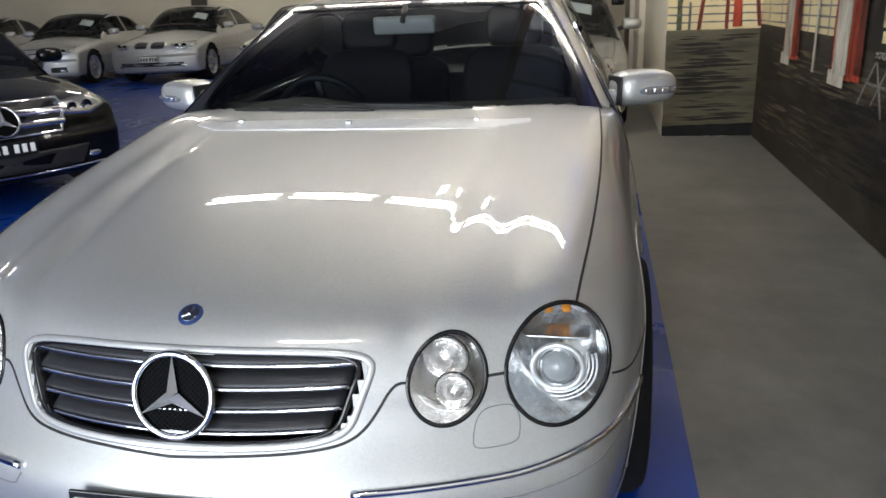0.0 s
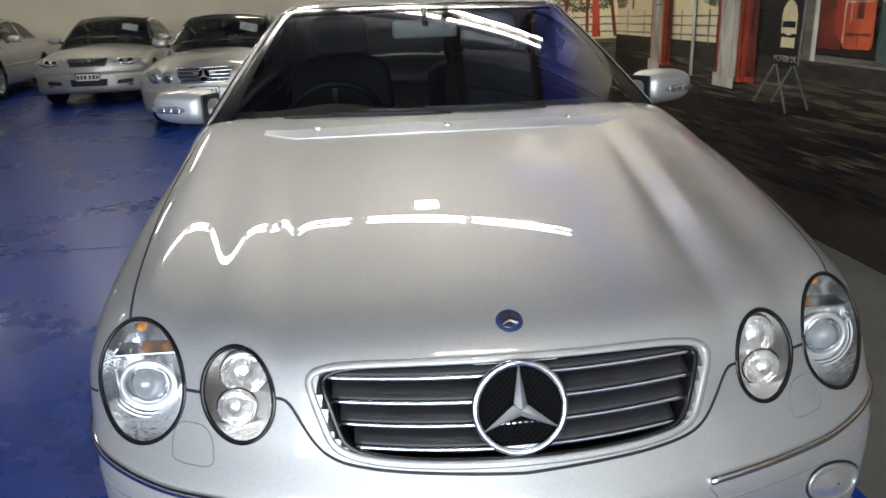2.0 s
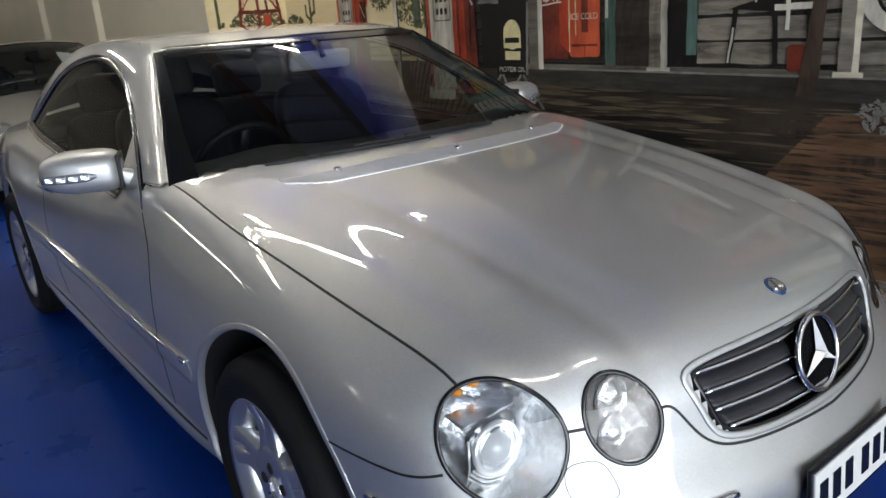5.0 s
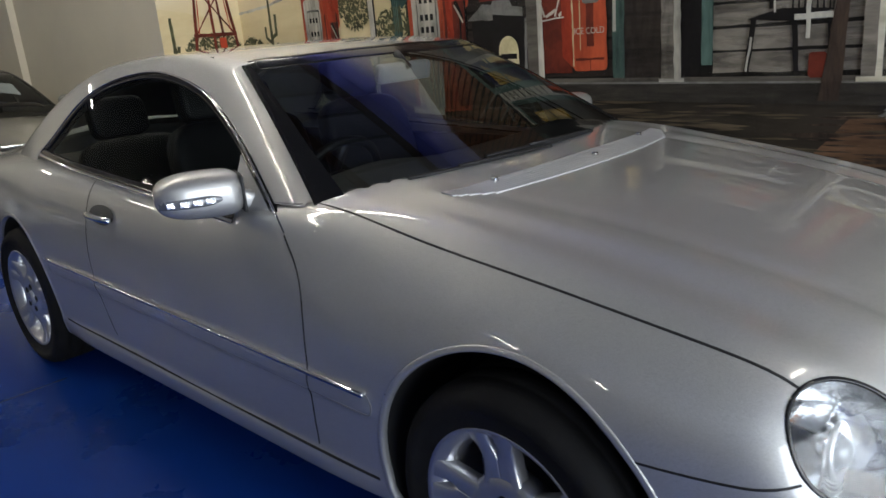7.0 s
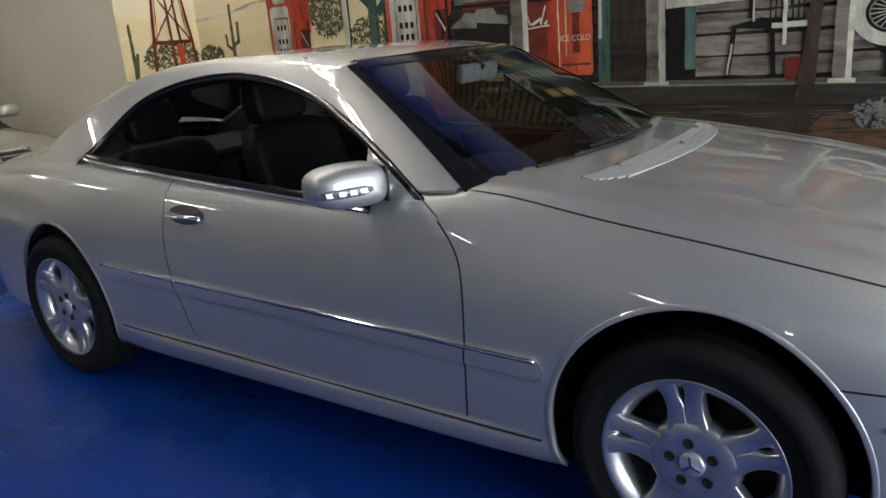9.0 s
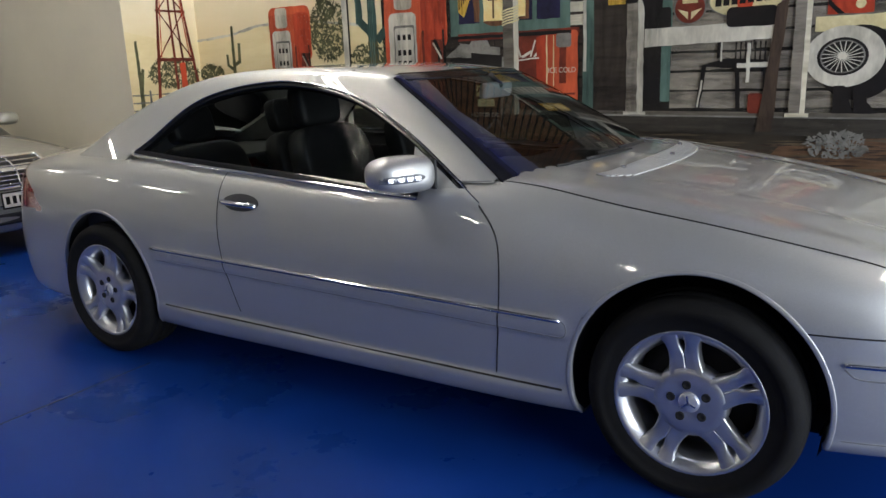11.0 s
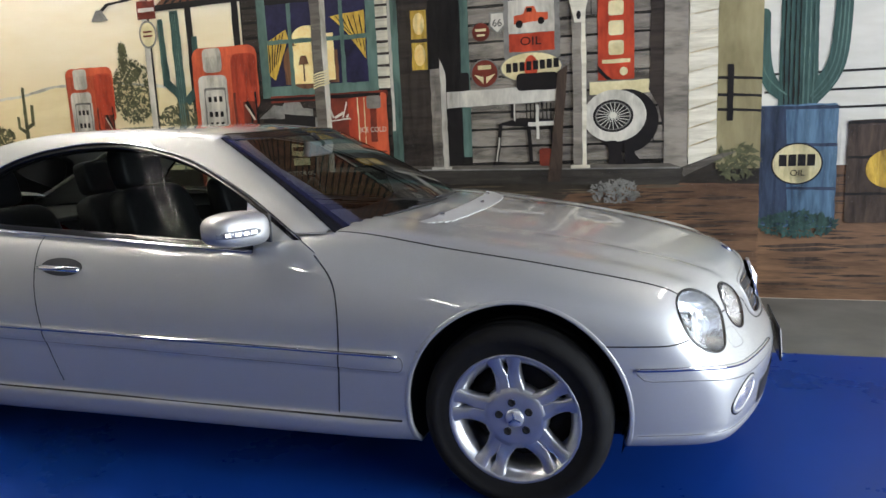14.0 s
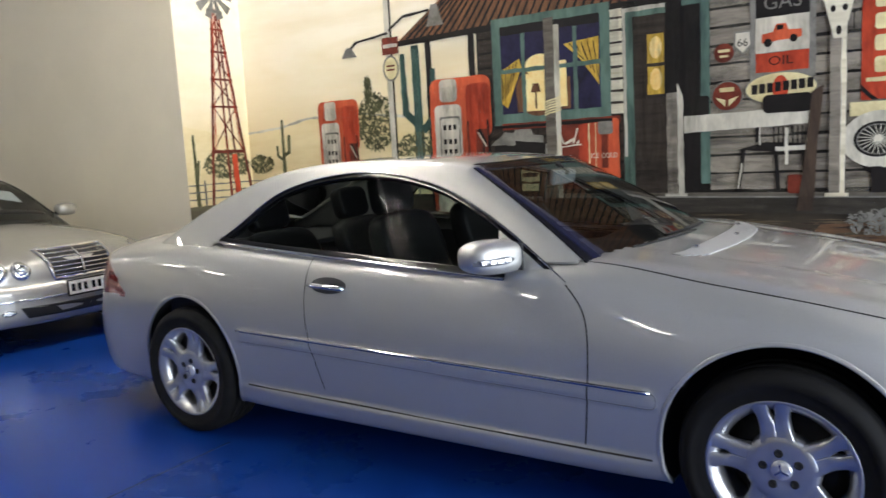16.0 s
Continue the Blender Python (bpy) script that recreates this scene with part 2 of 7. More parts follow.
def settle_on(field, v, way, span=0.25):
    """Moves points along a way on to field = 0 (inside before, outside after)."""
    way = np.asarray(way, float)
    t0, t1 = np.full(len(v), -span), np.full(len(v), span)
    for _ in range(30):
        t = (t0 + t1) / 2
        inside = field(v + way * t[:, None]) < 0
        t0, t1 = np.where(inside, t, t0), np.where(inside, t1, t)
    return v + way * t0[:, None]


def piece(name, v, n, quads, mask, mat, parent, label="", thick=0.0):
    """A part out of the masked quads of a shell, with the shell's own smooth normals."""
    q = quads[mask]
    used, inv = np.unique(q, return_inverse=True)
    vs, ns, fs = v[used], n[used], inv.reshape(q.shape)
    me = bpy.data.meshes.new(name)
    me.from_pydata(vs.tolist(), [], fs.tolist())
    if mat is not None:
        me.materials.append(mat)
    me.polygons.foreach_set("use_smooth", [True] * len(me.polygons))
    me.normals_split_custom_set_from_vertices(ns.tolist())
    ob = new(name, me)
    ob.parent = parent
    if label:
        ob["label"] = label
    if thick:
        s = ob.modifiers.new("thickness", "SOLIDIFY")
        s.thickness, s.offset = thick, -1
    return ob
# ---- the hall ----
WALL_Y = 2.26
def hall():
    def slab(name, dims, mat, label, cat):
        ob = boxed(name, dims, mat)
        return tagged(ob, label, cat, kind="structure")
    slab("floor", (-17.3, 8.0, -16.0, 1.08, -0.2, 0.0), FLOOR_BLUE, "glossy blue painted concrete floor with scuffs", "floor")
    blue = bpy.data.objects["floor"]
    for dims in ((-2.606, -2.594, -9.5, -0.92, 0.0, 0.0012), (-8.806, -8.794, -9.5, -0.92, 0.0, 0.0012), (-9.5, -4.5, -4.856, -4.844, 0.0, 0.0016), (3.494, 3.506, -9.5, 1.0, 0.0, 0.0012)):
        boxed("floor_joint", dims, JOINT_BLUE, blue, "thin dark joint in the floor paint")
    slab("floor_strip", (-17.3, 8.0, 1.08, 4.0, -0.2, 0.0), FLOOR_GREY, "worn grey painted concrete floor strip beside the mural", "floor")
    slab("wall_mural", (-5.65, 1.10, WALL_Y, WALL_Y + 0.2, 0, CEIL), WALL_CREAM, "long wall that carries the painted mural", "wall")
    slab("wall_mural_return", (-5.85, -5.65, 1.42, WALL_Y + 0.2, 0, CEIL), WALL_CREAM, "short return wall painted with the mural", "wall")
    slab("wall_mural_end", (1.10, 8.0, WALL_Y + 0.12, WALL_Y + 0.32, 0, CEIL), WALL_CREAM, "set back wall panel painted with the mural", "wall")
    slab("wall_side", (-17.3, -5.85, 1.42, 1.62, 0, CEIL), WALL_CREAM, "plain cream painted side wall", "wall")
    slab("wall_back", (-17.5, -17.3, -16.0, 1.62, 0, CEIL), WALL_CREAM, "plain cream painted back wall", "wall")
    slab("wall_front", (8.0, 8.2, 1.1, 4.0, 0, CEIL), WALL_CREAM, "unseen plain front wall beside the opening added for daylight", "wall")
    slab("wall_front_far", (8.0, 8.2, -16.0, -6.1, 0, CEIL), WALL_CREAM, "unseen plain front wall beside the opening added for daylight", "wall")
    slab("wall_front_head", (8.0, 8.2, -6.1, 1.1, 3.4, CEIL), WALL_CREAM, "unseen plain front wall over the opening added for daylight", "wall")
    slab("ground", (8.0, 400.0, -200.0, 200.0, -0.3, -0.02), FLOOR_GREY, "grey concrete apron outside", "ground")
    # unseen wall, brown like the door reflections and dark to cut bounced light
    slab("wall_opposite", (-17.3, 8.0, -16.2, -16.0, 0, CEIL), WALL_BROWN, "unseen brown wall across the hall, darkened to cut bounce", "wall")
    slab("ceiling", (-17.5, 8.2, -16.2, 4.0, CEIL, CEIL + 0.2), CEILING_WHITE, "white hall ceiling", "ceiling")
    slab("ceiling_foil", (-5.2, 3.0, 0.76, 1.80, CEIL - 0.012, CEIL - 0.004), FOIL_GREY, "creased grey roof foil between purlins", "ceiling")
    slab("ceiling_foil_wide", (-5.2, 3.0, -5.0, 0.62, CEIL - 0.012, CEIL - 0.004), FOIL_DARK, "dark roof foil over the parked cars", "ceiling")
    slab("ceiling_beam", (-5.2, 3.0, 0.62, 0.76, CEIL - 0.10, CEIL - 0.004), BEAM_RED, "dark red steel roof beam", "ceiling")
    slab("ceiling_beam_wall", (-5.2, 3.0, 1.80, 1.92, CEIL - 0.10, CEIL - 0.004), BEAM_RED, "dark red steel roof beam by the wall", "ceiling")
    slab("ceiling_strip", (-5.65, 3.0, 1.92, WALL_Y, CEIL - 0.012, CEIL - 0.004), FOIL_BLUE, "blue painted ceiling edge", "ceiling")
    bm = bmesh.new()
    for x in np.arange(-5.1, 3.0, 0.42):
        box(bm, x - 0.022, x + 0.022, 0.762, 1.798, CEIL - 0.045, CEIL - 0.013)
    tagged(part("ceiling_purlins", bm, FOIL_DARK), "dark steel purlins under the roof foil", "ceiling", kind="structure")
    door = boxed("door_1", (-17.28, -17.24, -0.95, 0.60, 0.0, 2.18), DOOR_BROWN, label="dark brown closed door in the back wall", bevel=0.01)
    tagged(door, category="door", kind="structure")
    boxed("door_frame", (-17.26, -17.20, -1.02, 0.67, 2.18, 2.26), DOOR_BROWN, door)
    boxed("door_handle", (-17.24, -17.19, 0.38, 0.42, 1.0, 1.12), SATIN, door)
    for k, z in enumerate((3.0, 3.1)):
        slab("trim_rail" if not k else "trim_rail_low", (-17.29, -17.26, -16.0, 1.3, z, z + 0.03), WALL_GREY, "thin grey rail along the back wall", "trim")
    for k, x in enumerate((-12.2, -9.2)):
        slab("pilaster_%d" % (k + 1), (x - 0.12, x + 0.12, 1.34, 1.42, 0, CEIL), WALL_CREAM, "cream painted wall pilaster", "wall")
    slab("column_1", (-17.2, -16.9, -9.6, -9.3, 0, CEIL), DOOR_BROWN, "dark brown steel column at the back wall", "column")


JOINT_BLUE = material("dark_joint", (0.003, 0.012, 0.06), 0.6, noise_scale=6, vary=0.5)
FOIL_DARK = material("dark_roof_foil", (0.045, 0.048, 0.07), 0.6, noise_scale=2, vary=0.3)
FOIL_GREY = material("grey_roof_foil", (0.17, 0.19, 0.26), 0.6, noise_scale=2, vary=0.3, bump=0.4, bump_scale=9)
BEAM_RED = material("red_brown_beam", (0.05, 0.018, 0.012), 0.5, noise_scale=4, vary=0.25)
FOIL_BLUE = material("deep_blue_paint", (0.20, 0.23, 0.62), 0.5, noise_scale=1.5, vary=0.3, bump=0.2, bump_scale=6)
DOOR_BROWN = material("brown_door_paint", (0.045, 0.035, 0.03), 0.5, noise_scale=3, vary=0.2)
WALL_GREY = material("grey_rail_paint", (0.35, 0.34, 0.31), 0.6, noise_scale=3, vary=0.1)
hall()


def batten():
    ob = thing("ceiling_light", "twin-tube fluorescent batten under the ceiling", "light", "fluorescent battens")
    boxed("housing", (-0.11, 0.11, -0.70, 0.70, CEIL - 0.09, CEIL - 0.005), CEILING_WHITE, ob, bevel=0.012)
    for s in (-0.08, 0.08):
        bm = bmesh.new()
        bmesh.ops.create_cone(bm, cap_ends=True, segments=10, radius1=0.02, radius2=0.02, depth=1.36,
                              matrix=pose(s, 0, CEIL - 0.115, 90))
        part("tube", bm, TUBE, ob, "lit fluorescent tube", smooth=True)
    return ob


first = batten()
row_turn = 12.4
spots = [(-4.0 + 0.22 * y, y, -row_turn) for y in (-1.72, -0.13, 1.30, -3.32)] + [(2.6, 0.1, 0)]
spots += [(-13.6, y, 0) for y in (-9.0, -6.0, -2.1)] + [(x, -12.0, 0) for x in (-6.5, -3.0, 0.5)]
first.matrix_basis = pose(spots[0][0], spots[0][1], 0, 0, 0, spots[0][2])
for x, y, turn in spots[1:]:
    copy_thing(first, pose(x, float(y), 0, 0, 0, turn))


def flood():
    ob = thing("flood_light", "square flood light hanging under the ceiling", "light")
    boxed("housing", (-4.59, -4.21, -0.12, 0.26, CEIL - 0.20, CEIL - 0.12), BLACK, ob, bevel=0.01)
    boxed("lamp_face", (-4.56, -4.24, -0.09, 0.23, CEIL - 0.212, CEIL - 0.20), TUBE, ob, "lit square lamp face")
    tube("hanger", [(-4.40, 0.07, CEIL - 0.12), (-4.40, 0.07, CEIL - 0.002)], 0.012, SATIN, ob)


flood()
# ---- the silver coupe: x forward from the front axle, y to its left ----
WHEEL_Z = 0.338
AXLES = (0.0, -2.885)
bonnet_line = spline((-4.12, -4.0, -3.7, -3.2, -2.6, -1.9, -1.2, -0.55, -0.26, 0.02, 0.29, 0.55, 0.74, 0.9),
                     (0.93, 0.962, 1.012, 1.055, 1.085, 1.072, 1.046, 1.012, 0.984, 0.957, 0.914, 0.855, 0.796, 0.727))
plan_line = spline((-4.2, -3.9, -3.4, -2.885, -2.2, -1.2, -0.4, 0.1, 0.45, 0.7, 0.95),
                   (0.56, 0.745, 0.868, 0.912, 0.918, 0.918, 0.918, 0.908, 0.871, 0.797, 0.70))
nose_line = spline((0.12, 0.20, 0.30, 0.40, 0.49, 0.54, 0.60, 0.68, 0.745, 0.80, 0.86),
                   (0.850, 0.880, 0.902, 0.920, 0.920, 0.895, 0.862, 0.839, 0.809, 0.770, 0.71))
tail_line = spline((0.12, 0.25, 0.45, 0.55, 0.65, 0.80, 0.95, 1.05), (-3.98, -4.07, -4.115, -4.10, -4.07, -4.04, -3.99, -3.9))
roof_sheet = spline((-3.75, -3.5, -3.2, -2.9, -2.5, -2.1, -1.75, -1.45, -1.22), (0.90, 1.005, 1.139, 1.258, 1.363, 1.402, 1.404, 1.390, 1.362))
screen_sheet = spline((-1.22, -0.95, -0.7, -0.44, -0.2), (1.362, 1.235, 1.108, 0.964, 0.815))


def roof_line(x):
    """The roof down to the crease over the windscreen, and the windscreen below it."""
    return np.where(x < -1.22, roof_sheet(x), screen_sheet(x))


crown_line = spline((-1.2, -0.55, -0.1, 0.3, 0.6), (0.10, 0.037, 0.070, 0.104, 0.121))
tuck_line = spline((-1.2, -0.7, -0.3, 0.1, 0.5), (0.57, 0.57, 0.99, 1.31, 1.98))


def coupe_low(p):
    x, y, z = p[:, 0], np.abs(p[:, 1]), p[:, 2]
    fade = 0.55 / (1 + np.exp(-(x - 0.28) / 0.14)) + 0.45 / (1 + np.exp(-(x + 0.40) / 0.16))
    out = 0.06 * np.clip(0.55 - x, 0, 1.2)
    swell = fade * (0.031 * np.exp(-((y - 0.705 - out * 0.4) / 0.085) ** 2) + 0.016 * np.exp(-((y - 0.515 - out) / 0.062) ** 2)
                    - 0.006 * np.exp(-((y - 0.425 - out) / 0.03) ** 2))
    top = bonnet_line(x) - crown_line(np.clip(x, -1.2, 0.6)) * (y / 0.8) ** 2 + swell
    side = plan_line(x) - tuck_line(np.clip(x, -1.2, 0.55)) * np.clip(z - 0.60, 0, 1) ** 2 - 0.22 * np.clip(0.60 - z, 0, 1) ** 2
    side = side + 0.020 / (1 + np.exp((z - 0.294 - 0.0135 * (-0.4 - x)) / 0.006)) * np.exp(-((x + 1.42) / 1.02) ** 10)
    ahead = 1 / (1 + np.exp(-(x - 0.32) / 0.02))
    side = side + 0.007 * ahead / (1 + np.exp((z - 0.288) / 0.005))
    # a moulded rub strip along the flanks and round the front bumper
    rub = 1 / (1 + np.exp(-(z - 0.490 + 0.027 * (x + 0.45)) / 0.004)) / (1 + np.exp((z - 0.548 + 0.0245 * (x + 0.41)) / 0.004))
    along = 1 / (1 + np.exp(-(x + 2.47) / 0.01)) / (1 + np.exp((x + 0.405) / 0.01))
    side = side + 0.008 * rub * along
    front = nose_line(z) - np.clip(0.415 + 0.25 * (z - 0.66), 0.33, 0.6) * y ** 2
    lip = 1 / (1 + np.exp((z - 0.288) / 0.005))
    front = front + 0.008 * lip
    rear = tail_line(z) + 0.28 * y ** 2 + 0.25 * y ** 4
    f = soft_max(0.026, z - top, y - side, 0.198 + 0.034 * ahead - z)
    return soft_max(0.024, f, x - front, rear - x)


def cabin_wide(x, z):
    """Half the cabin's width: it leans in towards the roof and narrows to the tail."""
    return 0.847 - 0.548 * (z - 0.93) - 0.12 * np.clip(z - 0.93, 0, 1) ** 2 - 0.10 * np.clip(-2.1 - x, 0, 2) ** 2


def cabin_bow(x):
    return 0.286 / (1 + np.exp(-(x + 1.6) / 0.25)) - 0.34 / (1 + np.exp((x + 2.5) / 0.2))


def coupe_top(p):
    x, y, z = p[:, 0], np.abs(p[:, 1]), p[:, 2]
    top = roof_line(x + cabin_bow(x) * y ** 2) - 0.015 * (y / 0.6) ** 2
    return soft_max(0.020, z - top, y - cabin_wide(x, z), 0.80 - z)


def bonnet_edge(x):
    u = (x + 0.07) / 0.63
    return 0.785 - 0.0204 * u - 0.0262 * u ** 2 - 0.0021 * u ** 3


SCREEN_INSET = 0.032


SIDE_WINDOW = spline((-2.73, -2.6, -2.43, -2.28, -2.0, -1.84, -1.54, -1.38, -1.21, -1.06, -0.905, -0.74),
                     (1.005, 1.08, 1.205, 1.27, 1.32, 1.327, 1.29, 1.247, 1.175, 1.098, 1.005, 0.90))


def belt(x):
    return 0.908 + 0.058 * (-0.75 - x)


DOOR_FRONT = spline((0.298, 0.45, 0.618, 0.74, 0.838, 0.90), (-0.671, -0.656, -0.646, -0.651, -0.685, -0.74))


HEADLAMPS = ((0.709, 0.665, 0.098, 0.103, -0.09), (0.505, 0.672, 0.070, 0.079, -0.02))
GRILLE = (0.0, 0.660, 0.371, 0.074)


def lamp_norm(y, z, lamp):
    cy, cz, a, b, lean = lamp
    w = np.abs(y) - cy - lean * (z - cz)
    return np.sqrt((w / a) ** 2 + ((z - cz) / b) ** 2)


def grille_norm(y, z):
    """Under 1 inside the grille: wider above, bowed below."""
    _, cz, a, b = GRILLE
    u = np.abs(y) / (a + 0.36 * (z - cz) - 0.016)
    w = (z - cz + 0.010 * (1 - (y / a) ** 2) * np.sign(cz - z)) / b
    return (u ** 7 + np.abs(w) ** 7) ** (1 / 7)


def front_x(field, y, z):
    v = settle_on(field, np.array([[0.6, y, z]]), (1, 0, 0), 0.6)
    return float(v[0, 0])


def on_front(field, yz):
    v = np.array([[0.6, y, z] for y, z in yz])
    v = settle_on(field, v, (1, 0, 0), 0.6)
    return v, normals_of(field, v)


def on_side(field, xz, side=-1):
    v = np.array([[x, side * 0.75, z] for x, z in xz])
    v = settle_on(field, v, (0, side, 0), 0.35)
    return v, normals_of(field, v)


def on_top(field, xy):
    v = np.array([[x, y, 1.0] for x, y in xy])
    v = settle_on(field, v, (0, 0, 1), 0.6)
    return v, normals_of(field, v)


def ribbon(name, v, n, width, lift, mat, parent, label="", closed=False, thick=None):
    """A flat raised band laid along a line on a body."""
    v, n = np.asarray(v), np.asarray(n)
    m = len(v)
    rows = []
    for i in range(m):
        a, b = (v[i - 1], v[(i + 1) % m]) if closed else (v[max(i - 1, 0)], v[min(i + 1, m - 1)])
        d = (b - a) / max(np.linalg.norm(b - a), 1e-9)
        s = np.cross(d, n[i])
        s = s / max(np.linalg.norm(s), 1e-9)
        t = thick if thick is not None else lift + 0.003
        w = width / 2
        rows.append([v[i] - s * w + n[i] * (lift - t), v[i] - s * w + n[i] * lift * 0.6, v[i] - s * w * 0.6 + n[i] * lift,
                     v[i] + s * w * 0.6 + n[i] * lift, v[i] + s * w + n[i] * lift * 0.6, v[i] + s * w + n[i] * (lift - t)])
    return grid_mesh(name, rows, mat, parent, label, closed_u=closed)


def build_coupe():
    car = thing("coupe", "silver two-door luxury coupe with chrome trim on blue painted floor", "car")
    low, top = coupe_low, coupe_top
    xs = np.unique(np.concatenate([np.linspace(-4.3, -3.0, 50), np.linspace(-3.0, 0.45, 170), np.linspace(0.45, 1.05, 50)]))
    ys = np.linspace(-1.0, 1.0, 101)
    zs = np.linspace(0.1, 1.15, 58)

    def core(p):
        return np.stack([np.clip(p[:, 0], -3.4, 0.1), np.zeros(len(p)), np.full(len(p), 0.5)], 1)
    v, n, q = shell(low, xs, ys, zs, core)

    # wheel arches and lamps: draw nearby vertices on to the outlines
    for ax in AXLES:
        d = np.hypot(v[:, 0] - ax, v[:, 2] - WHEEL_Z - 0.02)
        r = 0.395 if ax == 0 else 0.385
        near = (np.abs(d - r) < 0.011) & (np.abs(v[:, 1]) > 0.7) & (v[:, 2] > 0.2)
        s = (r / d)[near]
        v[near, 0] = ax + (v[near, 0] - ax) * s
        v[near, 2] = WHEEL_Z + 0.02 + (v[near, 2] - WHEEL_Z - 0.02) * s
        for sgn in (-1, 1):
            k = near & (v[:, 1] * sgn > 0)
            w = v[k].copy()
            w[:, 1] = sgn * 0.75
            v[k] = settle_on(low, w, (0, sgn, 0), 0.3)
    ahead = v[:, 0] > 0.35
    for lamp in HEADLAMPS:
        k = lamp_norm(v[:, 1], v[:, 2], lamp)
        near = ahead & (np.abs(k - 1) < 0.11)
        cz, cy = lamp[1], np.sign(v[near, 1]) * (lamp[0])
        dz = v[near, 2] - cz
        mid = cy + np.sign(v[near, 1]) * lamp[4] * dz
        w = v[near].copy()
        w[:, 2] = cz + dz / k[near]
        w[:, 1] = cy + np.sign(v[near, 1]) * lamp[4] * dz / k[near] + (v[near, 1] - mid) / k[near]
        w[:, 0] = 0.6
        v[near] = settle_on(low, w, (1, 0, 0), 0.6)
    n = normals_of(low, v)
    c = v[q].mean(1)
    cx, cy, cz = c[:, 0], np.abs(c[:, 1]), c[:, 2]
    hole = np.zeros(len(q), bool)
    for ax in AXLES:
        hole |= (np.hypot(cx - ax, cz - WHEEL_Z - 0.02) < (0.395 if ax == 0 else 0.385)) & (cy > 0.6) & (cz < 0.80)
    for lamp in HEADLAMPS:
        hole |= (cx > 0.35) & (lamp_norm(cy, cz, lamp) < 1)
    hole |= (cx > 0.6) & (grille_norm(cy, cz) < 0.97)
    flank = (cy > 0.6) & (cz < belt(cx) - 0.02) & (cx < -0.74) & (cx > -2.8)
    hole |= (top(c) < -0.012) & ~flank
    keep = ~hole
    door = keep & (cx < DOOR_FRONT(np.clip(cz, 0.298, 0.93))) & (cx > -1.99) & (cz > 0.30) & (cy > 0.6) & (cz < belt(cx) + 0.05)
    bonnet = keep & (cx > -0.62) & (cz > 0.6) & (cy < bonnet_edge(cx)) & (c[:, 2] > 0.735) & (cx < 0.80) & (n[q].mean(1)[:, 2] > 0.35)
    boot = keep & (cx < -3.3) & (cz > 0.72) & (cy < 0.60)
    front_bumper = keep & (cx > 0.30) & (cz < 0.635) & ~bonnet
    rear_bumper = keep & (cx < -3.28) & (cz < 0.68) & ~boot
    tail = keep & (cx < -3.44 - 1.5 * np.clip(cz - 0.72, 0, 1)) & (cz > 0.70) & (cz < 0.93) & (cy > 0.60) & (c[:, 1] != 0) & ~boot
    rear_bumper &= ~tail
    rest = keep & ~tail & ~door & ~bonnet & ~boot & ~front_bumper & ~rear_bumper
    piece("body", v, n, q, rest, SILVER, car)
    piece("bonnet", v, n, q, bonnet, SILVER, car)
    piece("boot_lid", v, n, q, boot, SILVER, car)
    piece("front_bumper", v, n, q, front_bumper, SILVER, car)
    piece("rear_bumper", v, n, q, rear_bumper, SILVER, car)
    for sgn in (-1, 1):
        piece("tail_lamp", v, n, q, tail & (c[:, 1] * sgn > 0), RED_LENS, car, "ribbed red tail lamp")
    doors = {}
    for sgn in (-1, 1):
        doors[sgn] = piece("door", v, n, q, door & (c[:, 1] * sgn > 0), SILVER, car)

    # ---- greenhouse
    gx = np.unique(np.concatenate([np.linspace(-3.75, -2.6, 60), np.linspace(-2.6, -0.2, 170)]))
    gv, gn, gq = shell(top, gx, np.linspace(-0.95, 0.95, 90), np.linspace(0.75, 1.45, 46),
                       lambda p: np.stack([np.clip(p[:, 0], -2.9, -0.9), np.zeros(len(p)), np.full(len(p), 0.93)], 1))

    # draw vertices on to the outlines of the glass
    ay = np.abs(gv[:, 1])
    hw = cabin_wide(gv[:, 0], gv[:, 2]) - SCREEN_INSET
    k = (gv[:, 0] > -1.5) & (np.abs(ay - hw) < 0.0108) & (gv[:, 2] > 0.9)
    w = gv[k].copy()
    w[:, 1] = np.sign(w[:, 1]) * hw[k]
    gv[k] = settle_on(top, w - np.array([0.1, 0, 0]), (1, 0, 0), 0.3)
    rim = gv[:, 0] + cabin_bow(gv[:, 0]) * gv[:, 1] ** 2 + 1.215
    k = (np.abs(rim) < 0.009) & (ay < hw - 0.012) & (gv[:, 2] > 1.1)
    w = gv[k].copy()
    w[:, 0] -= rim[k]
    gv[k] = settle_on(top, w, (0, 0, 1), 0.1)
    flank = (ay > hw + 0.012) & (gv[:, 0] > -2.8) & (gv[:, 0] < -0.70)
    for line_z in (SIDE_WINDOW, belt):
        k = flank & (np.abs(gv[:, 2] - line_z(gv[:, 0])) < 0.0085)
        for sgn in (-1, 1):
            m = k & (gv[:, 1] * sgn > 0)
            w = gv[m].copy()
            w[:, 2] = line_z(w[:, 0])
            gv[m] = settle_on(top, w, (0, sgn, 0), 0.1)
    gn = normals_of(top, gv)
    gc = gv[gq].mean(1)
    x, y, z = gc[:, 0], np.abs(gc[:, 1]), gc[:, 2]
    bury = (low(gc) < np.where(x > -1.0, 0.004, -0.03)) | (z < 0.82) | ((y > 0.6) & (z < 0.897) & (x > -0.80)) | ((y > 0.6) & (z < belt(x) - 0.016) & (x < -0.76) & (x > -2.78))
    xp = x + cabin_bow(x) * y ** 2
    wide = cabin_wide(x, z)
    on_roof = y < wide - SCREEN_INSET
